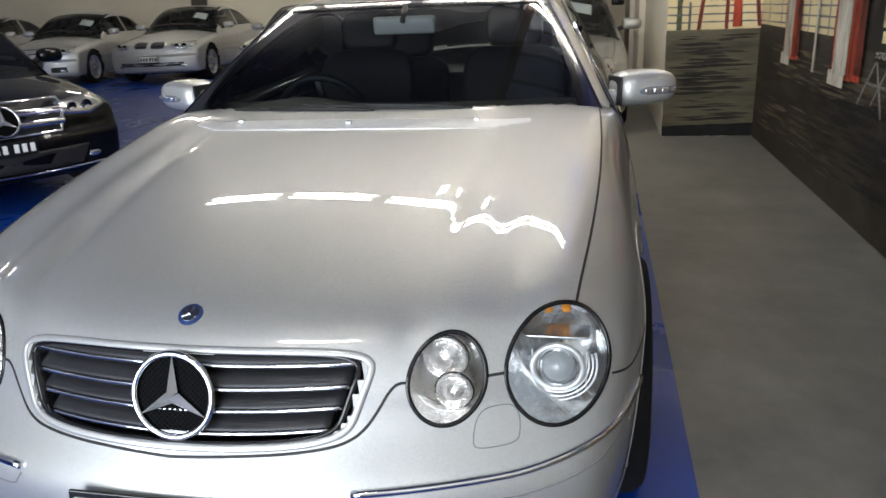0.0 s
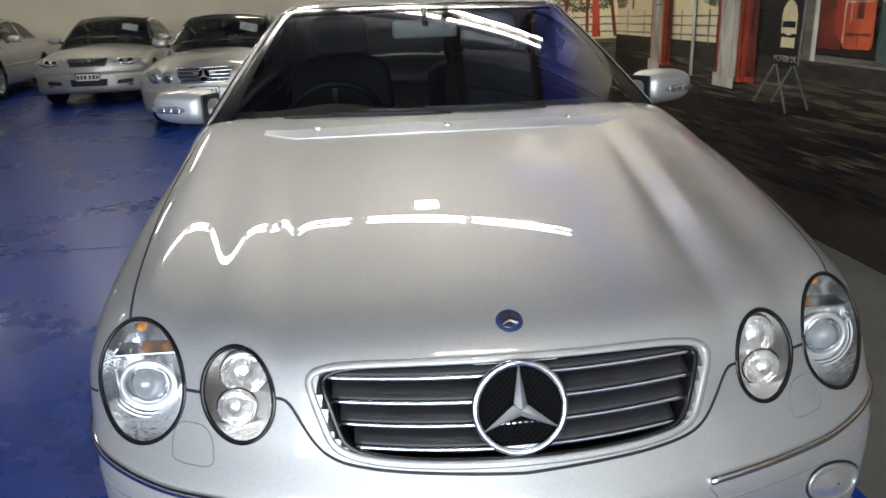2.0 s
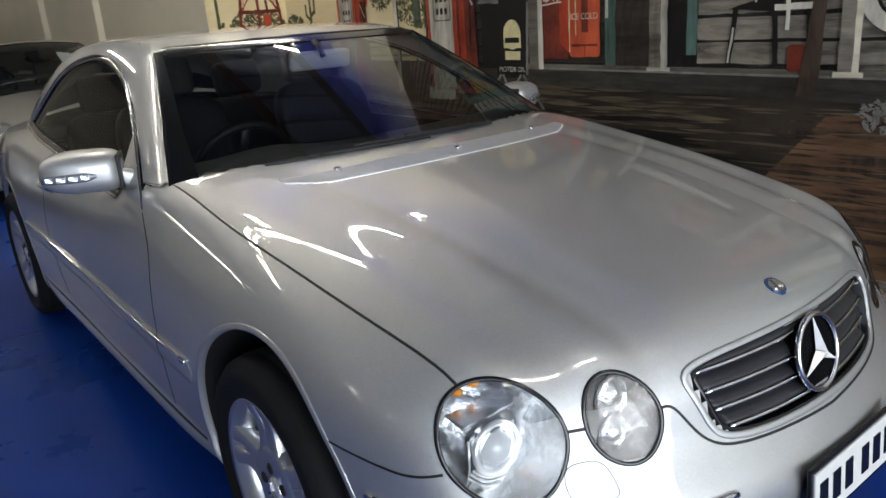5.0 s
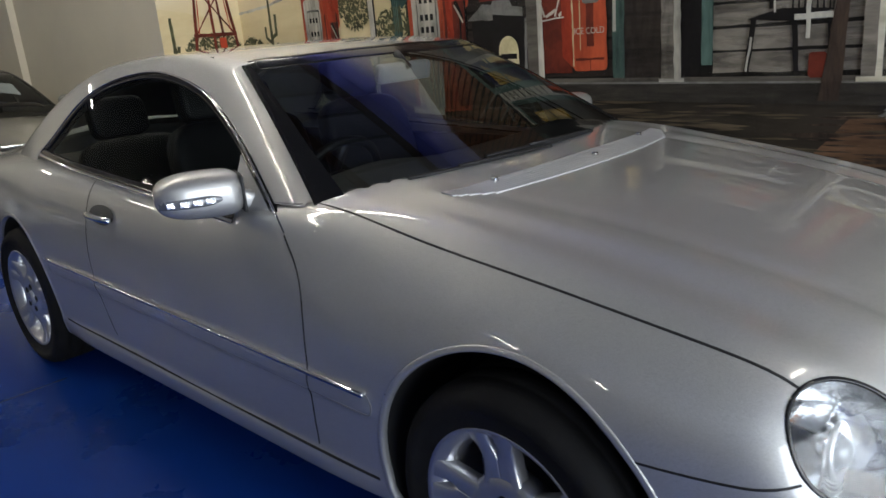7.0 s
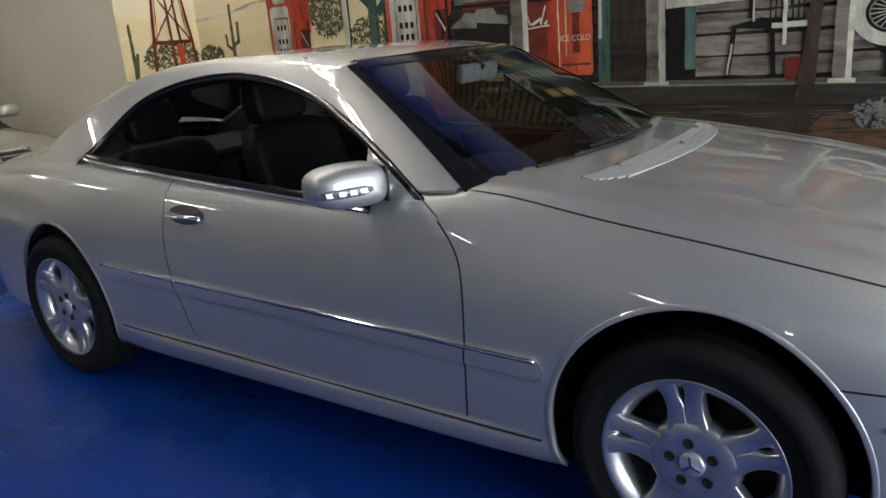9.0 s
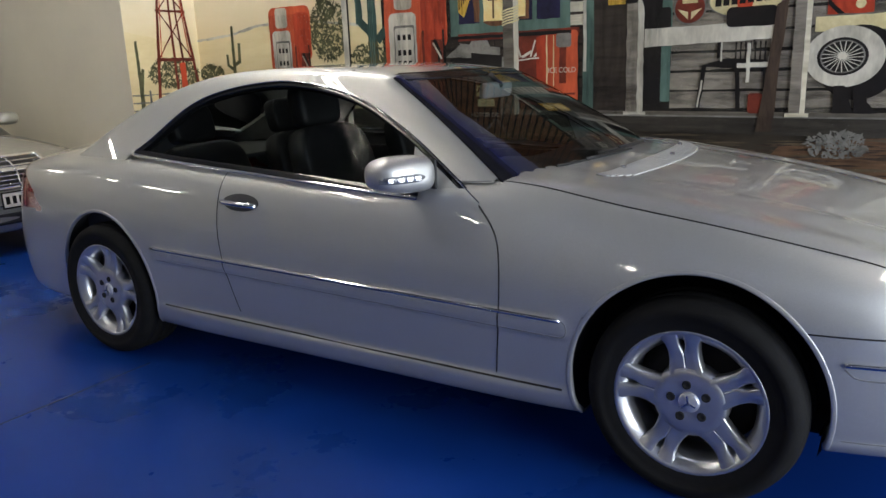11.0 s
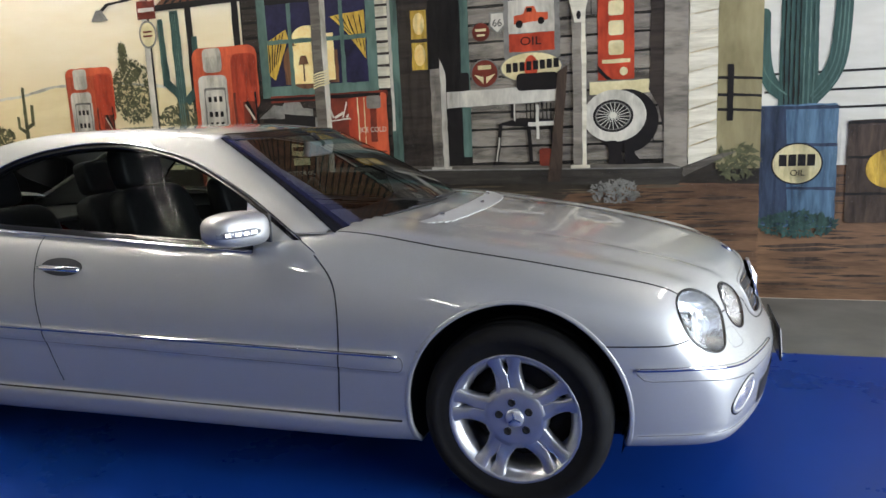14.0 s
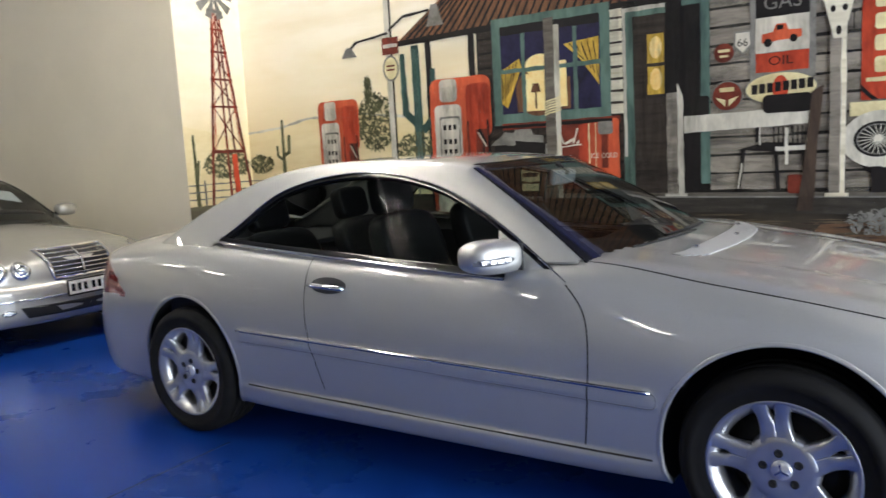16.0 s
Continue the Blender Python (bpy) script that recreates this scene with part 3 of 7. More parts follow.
    ws = ~bury & on_roof & (xp > -1.215) & (x > -1.6)
    rw = ~bury & on_roof & (xp < -2.62) & (y < wide - 0.07)
    sw = ~bury & ~ws & ~rw & (z < SIDE_WINDOW(x)) & (z > belt(x)) & (x > -2.76) & (x < -0.75) & (y > 0.5)
    shellmask = ~bury & ~ws & ~rw & ~sw
    roof = piece("roof", gv, gn, gq, shellmask, SILVER, car)
    g1 = piece("windscreen", gv, gn, gq, ws, SCREEN_GLASS, car, "clear laminated windscreen")
    for sgn in (-1, 1):
        piece("side_window", gv, gn, gq, sw & (gc[:, 1] * sgn > 0), SIDE_GLASS, car, "tinted frameless side window")
    g2 = piece("rear_window", gv, gn, gq, rw, GLASS, car)
    lining = shellmask & (z > 0.87)
    piece("headliner", gv - gn * 0.02, -gn, gq[:, ::-1], lining, HEADLINER, car, "pale grey headliner")
    for ob in car.children:
        if "window" in ob.name or "windscreen" in ob.name:
            ob.visible_shadow = False
    return car, doors, roof


coupe, coupe_doors, coupe_roof = build_coupe()
# ---- wheels ----
def build_wheel(parent, x, y, z, rim_r=0.238, tyre_r=0.338, width=0.235, spokes=5):
    """A wheel whose outer face looks to -y: rim with tyre, double spokes, hub, cap and bolts."""
    h = width / 2
    rim = lathe("wheel", [(rim_r - 0.03, h), (rim_r - 0.035, 0.0), (rim_r - 0.045, -h + 0.05), (rim_r - 0.030, -h + 0.022), (rim_r - 0.012, -h + 0.008),
                          (rim_r - 0.002, -h + 0.002), (rim_r, -h + 0.006), (rim_r, -h + 0.02), (rim_r - 0.01, h)], ALLOY, parent, "silver alloy wheel")
    rim.matrix_basis = pose(x, y, z)
    tr = tyre_r
    lathe("tyre", [(rim_r - 0.012, h), (rim_r + 0.03, h + 0.008), (tr - 0.03, h + 0.004), (tr - 0.008, h - 0.018), (tr, h - 0.05), (tr - 0.004, h - 0.052),
                   (tr - 0.004, h - 0.06), (tr, h - 0.062), (tr, 0.008), (tr - 0.006, 0.006), (tr - 0.006, -0.006), (tr, -0.008), (tr, -h + 0.062),
                   (tr - 0.004, -h + 0.06), (tr - 0.004, -h + 0.052), (tr, -h + 0.05), (tr - 0.008, -h + 0.018), (tr - 0.03, -h - 0.004),
                   (rim_r + 0.045, -h - 0.009), (rim_r + 0.042, -h - 0.006), (rim_r + 0.02, -h - 0.004), (rim_r - 0.002, -h + 0.004)], TYRE, rim, "black rubber tyre", seg=64)
    lathe("brake_disc", [(0.0, -0.01), (0.15, -0.01), (0.19, 0.03), (0.20, 0.05), (0.0, 0.05)], DARK, rim, "dull grey brake disc", seg=32)
    lathe("hub", [(0.0, -h + 0.022), (0.034, -h + 0.022), (0.05, -h + 0.018), (0.088, -h + 0.0185), (0.110, -h + 0.0222), (0.118, -h + 0.034), (0.118, -h + 0.075), (0.0, -h + 0.075)], ALLOY, rim, "silver wheel hub", seg=40)
    cap = lathe("centre_cap", [(0.0, -h + 0.012), (0.028, -h + 0.013), (0.033, -h + 0.018), (0.033, -h + 0.024)], STAR, rim, "chrome centre cap", seg=32)
    for k in range(3):
        bm = bmesh.new()
        a = math.radians(90 + 120 * k)
        box(bm, 0, 0.025, -h + 0.006, -h + 0.012, -0.003, 0.003)
        bmesh.ops.transform(bm, matrix=Matrix.Rotation(-a, 4, "Y"), verts=bm.verts)
        part("emblem_point", bm, SATIN, rim)
    for k in range(5):
        a = math.radians(90 + 72 * k)
        hole = lathe("wheel_bolt", [(0.0, -h + 0.0172), (0.007, -h + 0.0172), (0.0105, -h + 0.0150), (0.0138, -h + 0.0150), (0.0150, -h + 0.0200)], DARK, rim, "dark recessed wheel bolt", seg=12)
        hole.matrix_basis = pose(0.057 * math.cos(a), 0, 0.057 * math.sin(a))
    for k in range(spokes):
        a = math.radians(90 + 360 / spokes * k)
        rows_n = 14
        bm = bmesh.new()
        for sgn in (-1, 1):
            ring = []
            for i in range(rows_n + 1):
                t = i / rows_n
                r = 0.090 + t * (rim_r - 0.016 - 0.090)
                y_face = -h + 0.020 - 0.012 * t + 0.010 * math.sin(t * math.pi)
                edge = 0.056 - 0.009 * math.sin(min(1, t * 1.15) * math.pi) + 0.012 * max(0, t - 0.7) * 3.3
                gap = 0.0 if t < 0.52 else 0.0085 * min(1, (t - 0.52) / 0.2)
                lo, hi = (-edge, -gap) if sgn < 0 else (gap, edge)
                b = 0.005
                bl, bh = (b, 0.0) if sgn < 0 else (0.0, b)
                if gap:
                    bl = bh = b
                deep_lo = 0.035 if gap or sgn < 0 else 0.0004
                deep_hi = 0.035 if gap or sgn > 0 else 0.0004
                ring.append([bm.verts.new(q) for q in ((r, y_face + deep_lo, lo), (r, y_face + bl, lo), (r, y_face, lo + b), (r, y_face, (lo + hi) / 2),
                                                        (r, y_face, hi - b), (r, y_face + bh, hi), (r, y_face + deep_hi, hi))])
            for p, q in zip(ring, ring[1:]):
                for j in range(6):
                    bm.faces.new((p[j], p[j + 1], q[j + 1], q[j]))
        bmesh.ops.transform(bm, matrix=Matrix.Rotation(-a, 4, "Y"), verts=bm.verts)
        part("spoke", bm, ALLOY, rim, smooth=True)
    return rim


def seat(parent, x, y, z, back_h=0.56, width=0.50, head=True, lean=16):
    """A leather seat facing +x: cushion, backrest with side bolsters, headrest."""
    def pad(name, cx, cz, sx, sy, sz, rot, bolster=0.0):
        bm = bmesh.new()
        bmesh.ops.create_uvsphere(bm, u_segments=28, v_segments=18, radius=1)
        for v in bm.verts:
            q = [math.copysign(abs(c) ** 0.45, c) for c in v.co]
            q[0] += bolster * abs(q[1]) ** 3
            v.co = (q[0] * sx, q[1] * sy, q[2] * sz)
        ob = part(name, bm, LEATHER, parent, smooth=True)
        ob.matrix_basis = pose(cx, y, cz, 0, rot, 0)
        return ob
    pad("seat_cushion", x, z + 0.08, 0.27, width / 2, 0.09, -8)
    dx = -math.sin(math.radians(lean))
    pad("seat_backrest", x - 0.25 + dx * back_h / 2, z + 0.12 + back_h / 2, 0.075, width / 2, back_h / 2, -lean, 0.45)
    if head:
        pad("headrest", x - 0.25 + dx * (back_h + 0.12), z + 0.20 + back_h, 0.055, 0.14, 0.10, -lean * 0.6, 0.3)


def star_emblem(parent, centre, r, lean, mat_ring=CHROME):
    """A ring with three tapered points over a black disc, facing +x."""
    m = Matrix.Translation(centre) @ Matrix.Rotation(math.radians(lean), 4, "Y")
    ring = [m @ Vector((0, r * math.cos(a), r * math.sin(a))) for a in np.linspace(0, math.tau, 49)[:-1]]
    em = tube("emblem", ring, r * 0.085, mat_ring, parent, "round chrome emblem with three points", sides=8, closed=True, up=(1, 0.01, 0))
    for k in range(3):
        a = math.radians(90 + 120 * k)
        bm = bmesh.new()
        s = r * 0.16
        base = [(0.004, 0, -s), (0.014 * r / 0.08, 0, 0), (0.004, 0, s)]
        tip = (0.002, r * 0.98, 0)
        c = bm.verts.new((0.022 * r / 0.08, 0, 0))
        b0, b1 = bm.verts.new((0.003, r * 0.10, -s * 0.9)), bm.verts.new((0.003, r * 0.10, s * 0.9))
        t = bm.verts.new(tip)
        bk = bm.verts.new((-0.002, 0, 0))
        for f in ((c, b0, t), (c, t, b1), (bk, t, b0), (bk, b1, t)):
            bm.faces.new(f)
        bmesh.ops.transform(bm, matrix=m @ Matrix.Rotation(a, 4, "X"), verts=bm.verts)
        part("emblem_point", bm, STAR, em, "bright star point")
    bm = bmesh.new()
    bmesh.ops.create_cone(bm, cap_ends=True, segments=40, radius1=r * 0.97, radius2=r * 0.97, depth=0.012,
                          matrix=m @ Matrix.Translation((-0.012, 0, 0)) @ Matrix.Rotation(math.pi / 2, 4, "Y"))
    part("emblem_disc", bm, EMBLEM_BLACK, em, "black emblem disc")
    bm = bmesh.new()
    for k in range(-9, 10):
        d = r * 0.096 * k
        half = math.sqrt(max(0, (r * 0.93) ** 2 - d * d))
        for turn in (45, -45):
            g = bmesh.new()
            box(g, -0.0055, -0.004, -half, half, d - 0.0009, d + 0.0009)
            bmesh.ops.transform(g, matrix=m @ Matrix.Rotation(math.radians(turn), 4, "X"), verts=g.verts)
            me = bpy.data.meshes.new("mesh_wire")
            g.to_mesh(me)
            bm.from_mesh(me)
            g.free()
            bpy.data.meshes.remove(me)
    part("emblem_mesh", bm, MESH_GREY, em, "fine dark wire mesh")
    return em


def number_plate(parent, m, dark=True, w=0.372, hgt=0.107, yellow=False):
    """A plate with plain bars for its characters, facing local +x."""
    def bit(name, dims, mat, par, bevel=0.002):
        ob = boxed(name, dims, mat, par, bevel=bevel)
        return ob
    base = bit("number_plate", (-0.006, 0.004, -w / 2, w / 2, -hgt / 2, hgt / 2), GLOSS_BLACK if dark else WHITE_PLASTIC, parent)
    base.matrix_basis = m
    base["label"] = "black framed number plate with light bars" if dark else "white number plate with dark bars"
    if not dark:
        bit("plate_frame", (-0.008, 0.0, -w / 2 - 0.012, w / 2 + 0.012, -hgt / 2 - 0.012, hgt / 2 + 0.012), GLOSS_BLACK, base)
    for k in range(6):
        yy = -w / 2 + w * (0.12 + 0.76 * k / 5) + (0.01 if k > 2 else -0.01)
        bit("plate_bar", (0.003, 0.0065, yy - w * 0.045, yy + w * 0.045, -hgt * 0.28, hgt * 0.28), WHITE_PLASTIC if dark else GLOSS_BLACK, base, 0.001)
    return base


def headlamp(parent, field, lamp, sgn, big):
    """A lamp behind a clear oval cover: bowl, projector rings, bulbs, gasket."""
    cy, cz, a, b, lean = lamp
    ang = np.linspace(0, math.tau, 57)[:-1]

    def oval(s, az=ang):
        return [(sgn * (cy + lean * (s * b * math.sin(t)) + s * a * math.cos(t)), cz + s * b * math.sin(t)) for t in az]
    v, n = on_front(field, oval(1.0))
    gasket = ribbon("headlamp", v, n, 0.0085, 0.003, GLOSS_BLACK, parent, "oval clear headlamp in a black seal", closed=True)
    rows = []
    for s in (1.0, 0.9, 0.75, 0.55, 0.35, 0.15, 0.02):
        w, m = on_front(field, oval(s))
        rows.append(w + m * 0.006 * (1 - s * s) + np.array([0.002, 0, 0]))
    grid_mesh("lens", rows, LENS, gasket, "clear lens", closed_v=True).visible_shadow = False
    rows = []
    for s, d in ((1.02, 0.008), (0.97, 0.03), (0.85, 0.065), (0.6, 0.095), (0.3, 0.11), (0.02, 0.113)):
        w, m = on_front(field, oval(s))
        rows.append(w - np.array([d, 0, 0]))
    grid_mesh("reflector", rows, REFLECTOR if big else WARM_LAMP, gasket, "bright faceted reflector", closed_v=True)
    x0 = front_x(field, sgn * cy, cz)

    def ring_lamp(yy, zz, r, depth, name, mat, label):
        ob = lathe(name, [(r * 1.18, 0.01), (r * 1.18, -0.012), (r * 1.10, -0.02), (r, -0.018), (r * 0.98, -0.004), (r * 0.75, -0.016), (r * 0.4, -0.026), (0, -0.03)],
                   mat, gasket, label, seg=36)
        ob.matrix_basis = Matrix.Translation((x0 - depth, yy, zz)) @ Matrix.Rotation(math.radians(90), 4, "Z")
        return ob
    if big:
        py, pz = sgn * (cy - 0.004), cz - 0.022
        o = ring_lamp(py, pz, 0.036, 0.050, "projector_lens", CHROME, "round projector lens")
        dome = lathe("projector_dome", [(0.0, -0.040), (0.012, -0.0385), (0.022, -0.033), (0.030, -0.022), (0.035, 0.0)], DOME, gasket, "grey glass projector dome", seg=32)
        dome.matrix_basis = o.matrix_basis.copy()
        tube("lamp_ring", [(x0 - 0.034 - 0.10 * 0.046 * math.sin(t), py + 0.050 * math.cos(t), pz + 0.046 * math.sin(t)) for t in np.linspace(0, math.tau, 41)[:-1]],
             0.0065, STAR, gasket, "broad bright ring round the projector", sides=8, closed=True, up=(1, 0, 0.01))
        for r in (0.062, 0.070, 0.078):
            arc = [(x0 - 0.050 - 0.35 * r * math.sin(t), py + r * math.cos(t), pz + 0.86 * r * math.sin(t)) for t in np.linspace(math.radians(-150), math.radians(20), 26)]
            tube("reflector_step", arc, 0.0026, STAR, gasket, sides=6, up=(1, 0, 0.01))
        bm = box(bmesh.new(), -0.05, 0.0, -0.064, 0.064, -0.003, 0.003, 0.002)
        ob = part("lamp_divider", bm, SATIN, gasket)
        ob.matrix_basis = pose(x0 - 0.052, sgn * (cy - 0.006), cz + 0.034, 0, 8, 0)
        for k, (dy, dz) in enumerate(((-0.022, 0.070), (0.016, 0.074))):
            bm = bmesh.new()
            bmesh.ops.create_icosphere(bm, subdivisions=2, radius=0.011, matrix=Matrix.Diagonal((1.4, 1, 0.8, 1)))
            ob = part("amber_bulb", bm, AMBER, gasket, "amber indicator bulb", smooth=True)
            ob.matrix_basis = pose(x0 - 0.115, sgn * (cy + lean * dz) + dy, cz + dz)
        for k in range(7):
            yy = sgn * cy - 0.055 + 0.018 * k
            tube("lens_rib", [(x0 - 0.05, yy, cz - 0.080), (x0 - 0.042, yy, cz - 0.045), (x0 - 0.040, yy, cz + 0.012)], 0.0022, STAR, gasket, sides=5)
    else:
        ring_lamp(sgn * (cy - 0.010), cz + 0.028, 0.038, 0.052, "high_beam", WARM_LAMP, "round high beam reflector")
        ring_lamp(sgn * (cy + 0.008), cz - 0.034, 0.031, 0.036, "side_lamp", WARM_LAMP, "warm round side lamp")
        for yy, zz, r, depth in ((sgn * (cy - 0.010), cz + 0.028, 0.0455, 0.044), (sgn * (cy + 0.008), cz - 0.034, 0.0375, 0.028)):
            tube("reflector_step", [(x0 - depth, yy + r * math.cos(t), zz + r * math.sin(t)) for t in np.linspace(0, math.tau, 33)[:-1]], 0.0018, GLOSS_BLACK, gasket, sides=5, closed=True, up=(1, 0, 0.01))
            bulb = lathe("bulb_cap", [(0.0, -0.012), (0.006, -0.010), (0.009, 0.0), (0.009, 0.014)], DOME, gasket, "small grey bulb cap", seg=16)
            bulb.matrix_basis = Matrix.Translation((x0 - depth - 0.002, yy, zz)) @ Matrix.Rotation(math.radians(90), 4, "Z")
    return gasket


MIRROR_DEEP, MIRROR_LONG = 0.098, 0.122


def build_coupe_parts(car, doors, roof):
    low, top = coupe_low, coupe_top
    # wheels
    w = build_wheel(car, 0.0, -0.795, WHEEL_Z)
    copy_thing(w, pose(AXLES[1], -0.800, WHEEL_Z, 0, 14, 0))
    for ax in AXLES:
        copy_thing(w, pose(ax, 0.795, WHEEL_Z, 0, 0, 180))
    w.matrix_basis = pose(0, -0.795, WHEEL_Z, 0, -9, -1.5)
    # arches
    for ax in AXLES:
        r = 0.395 if ax == 0 else 0.385
        for sgn in (-1, 1):
            xz = [(ax + r * math.cos(t), WHEEL_Z + 0.02 + r * math.sin(t)) for t in np.linspace(math.radians(-22), math.radians(202), 60)]
            v, n = on_side(low, xz, sgn)
            ribbon("arch_lip", v, n, 0.015, 0.0022, SILVER, car, thick=0.02)
            rows = [[(ax + (r + 0.004) * math.cos(t), sgn * yy, WHEEL_Z + 0.02 + (r + 0.004) * math.sin(t)) for yy in (0.9, 0.75, 0.6, 0.55)]
                    for t in np.linspace(math.radians(-28), math.radians(208), 40)]
            rows = [[(x, y if abs(y) < 0.8 else sgn * (abs(float(on_side(low, [(x, z)], sgn)[0][0, 1])) - 0.006), z) for x, y, z in r2] for r2 in rows]
            grid_mesh("wheel_well", rows, DARK, car, "black wheel arch liner")
            boxed("well_wall", (ax - 0.40, ax + 0.40, sgn * 0.56 - 0.01, sgn * 0.56 + 0.01, 0.2, 0.76), DARK, car)
    boxed("underbody", (-3.95, 0.60, -0.62, 0.62, 0.18, 0.26), DARK, car, "black underbody", bevel=0.02)

    # headlamps
    for sgn in (-1, 1):
        for i, lamp in enumerate(HEADLAMPS):
            headlamp(car, low, lamp, sgn, i == 0)

    # grille
    _, gz, ga, gb = GRILLE

    def gpoint(t, s):
        lo, hi = 0.0, 1.4
        for _ in range(30):
            k = (lo + hi) / 2
            y, z = k * ga * math.cos(t), gz + k * gb * 1.5 * math.sin(t)
            lo, hi = (k, hi) if grille_norm(np.array([y]), np.array([z]))[0] < s else (lo, k)
        return (lo * ga * math.cos(t), gz + lo * gb * 1.5 * math.sin(t))
    ts = np.linspace(0, math.tau, 97)[:-1]
    v, n = on_front(low, [gpoint(t, 1.0) for t in ts])
    frame_ob = ribbon("grille", v, n, 0.014, 0.004, SILVER, car, "silver framed grille with dark slats", closed=True, thick=0.04)
    v1, n1 = on_front(low, [gpoint(t, 0.935) for t in ts])
    ribbon("grille_seal", v1 - np.array([0.004, 0, 0]), n1, 0.010, 0.004, GLOSS_BLACK, frame_ob, closed=True, thick=0.05)
    gap_z = spline((0.0, 0.16, 0.287, 0.332, 0.366, 0.388, 0.408, 0.422, 0.436), (0.560, 0.566, 0.574, 0.584, 0.608, 0.640, 0.670, 0.677, 0.676))
    vo, no = on_front(low, [(y, float(gap_z(abs(y)))) for y in np.linspace(-0.436, 0.436, 121)])
    ribbon("grille_gap", vo, no, 0.0055, 0.0012, BLACK, frame_ob)
    rows = []
    for z in np.linspace(gz - gb * 1.25, gz + gb * 1.1, 8):
        rows.append([(front_x(low, y, z) - 0.085, y, z) for y in np.linspace(-0.40, 0.40, 15)])
    grid_mesh("grille_back", rows, DARK, frame_ob, "black grille backing")
    for k in range(4):
        zz = 0.711 - 0.0362 * k
        half = ga + 0.36 * (zz - gz) - 0.047
        if k == 3:
            half -= 0.010
        rows_f, rows_c = [], []
        for y in np.linspace(-half, half, 41):
            sag = 0.004 * (1 - (y / ga) ** 2) * (1.2 - k)
            x = front_x(low, y, zz + sag) - 0.012
            rows_f.append([(x - 0.060, y, zz + sag + 0.030), (x - 0.028, y, zz + sag + 0.021), (x - 0.006, y, zz + sag + 0.010), (x + 0.003, y, zz + sag + 0.001),
                           (x - 0.02, y, zz + sag - 0.003), (x - 0.06, y, zz + sag + 0.012)])
            rows_c.append((x + 0.003, y, zz + sag + 0.001))
        sl = grid_mesh("slat", rows_f, SLAT_GREY, frame_ob, "dark grey grille slat", closed_v=True, cap=True)
        tube("slat_trim", rows_c, 0.0046, CHROME, sl, "chrome slat edge", sides=8)
    star_emblem(car, (0.844, 0, 0.667), 0.080, -14)
    # bonnet badge
    v, n = on_top(low, [(0.742, 0)])
    p, nn = Vector(v[0]), Vector(n[0])
    m = Matrix.Translation(p) @ Vector((0, 0, 1)).rotation_difference(nn).to_matrix().to_4x4()
    bm = bmesh.new()
    bmesh.ops.create_cone(bm, cap_ends=True, segments=32, radius1=0.027, radius2=0.024, depth=0.006, matrix=m)
    badge = part("bonnet_badge", bm, BLUE_EMBLEM, car, "small round blue and chrome badge", smooth=False)
    bm = bmesh.new()
    bmesh.ops.create_cone(bm, cap_ends=True, segments=32, radius1=0.0195, radius2=0.0185, depth=0.003, matrix=m @ Matrix.Translation((0, 0, 0.003)))
    part("badge_plate", bm, SATIN, badge, "silver badge plate")
    for k in range(3):
        bm = box(bmesh.new(), 0, 0.017, -0.002, 0.002, 0.0045, 0.0075)
        bmesh.ops.transform(bm, matrix=m @ Matrix.Rotation(math.radians(120 * k + 180), 4, "Z"), verts=bm.verts)
        part("badge_point", bm, CHROME, badge)

    # shut lines
    def line(pts, how, name="shut_line", width=0.006, mat=BLACK, lift=0.0012, **kw):
        v, n = how(pts)
        return ribbon(name, v, n, width, lift, mat, car, **kw)
    for sgn in (-1, 1):
        edge = [(x, sgn * bonnet_edge(x)) for x in np.linspace(-0.685, 0.538, 48)]
        line(edge, lambda q: on_top(low, q), width=0.006)
        zf = np.linspace(0.315, 0.905, 30)
        side = lambda q, s=sgn: on_side(low, q, s)
        line([(float(DOOR_FRONT(z)), z) for z in zf], side)
        zr = np.linspace(0.36, 0.985, 30)
        line([(-1.935 - 0.095 * math.sin(min(1, (z - 0.36) / 0.50) * math.pi * 0.55) + 0.10 * max(0, z - 0.88), z) for z in zr], side, width=0.005)
        # black line on the sill step: door's lower gap plus the sill's shadow line
        line([(x, 0.296 + 0.0135 * (-0.4 - x)) for x in np.linspace(-2.44, -0.42, 40)], side, width=0.008)
        line([(x, 0.612) for x in np.linspace(0.305, 0.49, 14)] + [(0.49 + 0.085 * t, 0.612 + 0.012 * t * t) for t in np.linspace(0.1, 1, 6)], side, width=0.005)
        # chrome line on the rub strip and the strip's lower groove
        v, n = side([(x, 0.547 + 0.0245 * (-0.41 - x)) for x in np.linspace(-2.475, -0.42, 50)])
        tube("rub_strip_trim", v + n * 0.004, 0.0080, CHROME, car, "thin chrome trim line", sides=8)
        cap_turn = [(-0.420 + 0.020 * math.sin(t), 0.519 - 0.029 * math.cos(t)) for t in np.linspace(0.1, math.pi - 0.1, 10)]
        line([(x, 0.490 + 0.027 * (-0.45 - x)) for x in np.linspace(-2.45, -0.43, 50)] + cap_turn, side, "rub_strip_groove", 0.0045, SEAM_GREY, 0.001)
        # chrome on the bumper, round the corner
        vs, ns = on_side(low, [(x, 0.532) for x in np.linspace(0.41, 0.58, 8)], sgn)
        vf, nf = on_front(low, [(sgn * y, 0.501 + 0.028 * max(0.0, (y - 0.62) / 0.19) ** 1.6) for y in np.linspace(0.81, 0.345, 28)])
        vv, nn2 = np.concatenate([vs, vf]), np.concatenate([ns, nf])
        tube("bumper_trim", vv + nn2 * 0.002, 0.008, CHROME, car, "chrome bumper trim", sides=8)
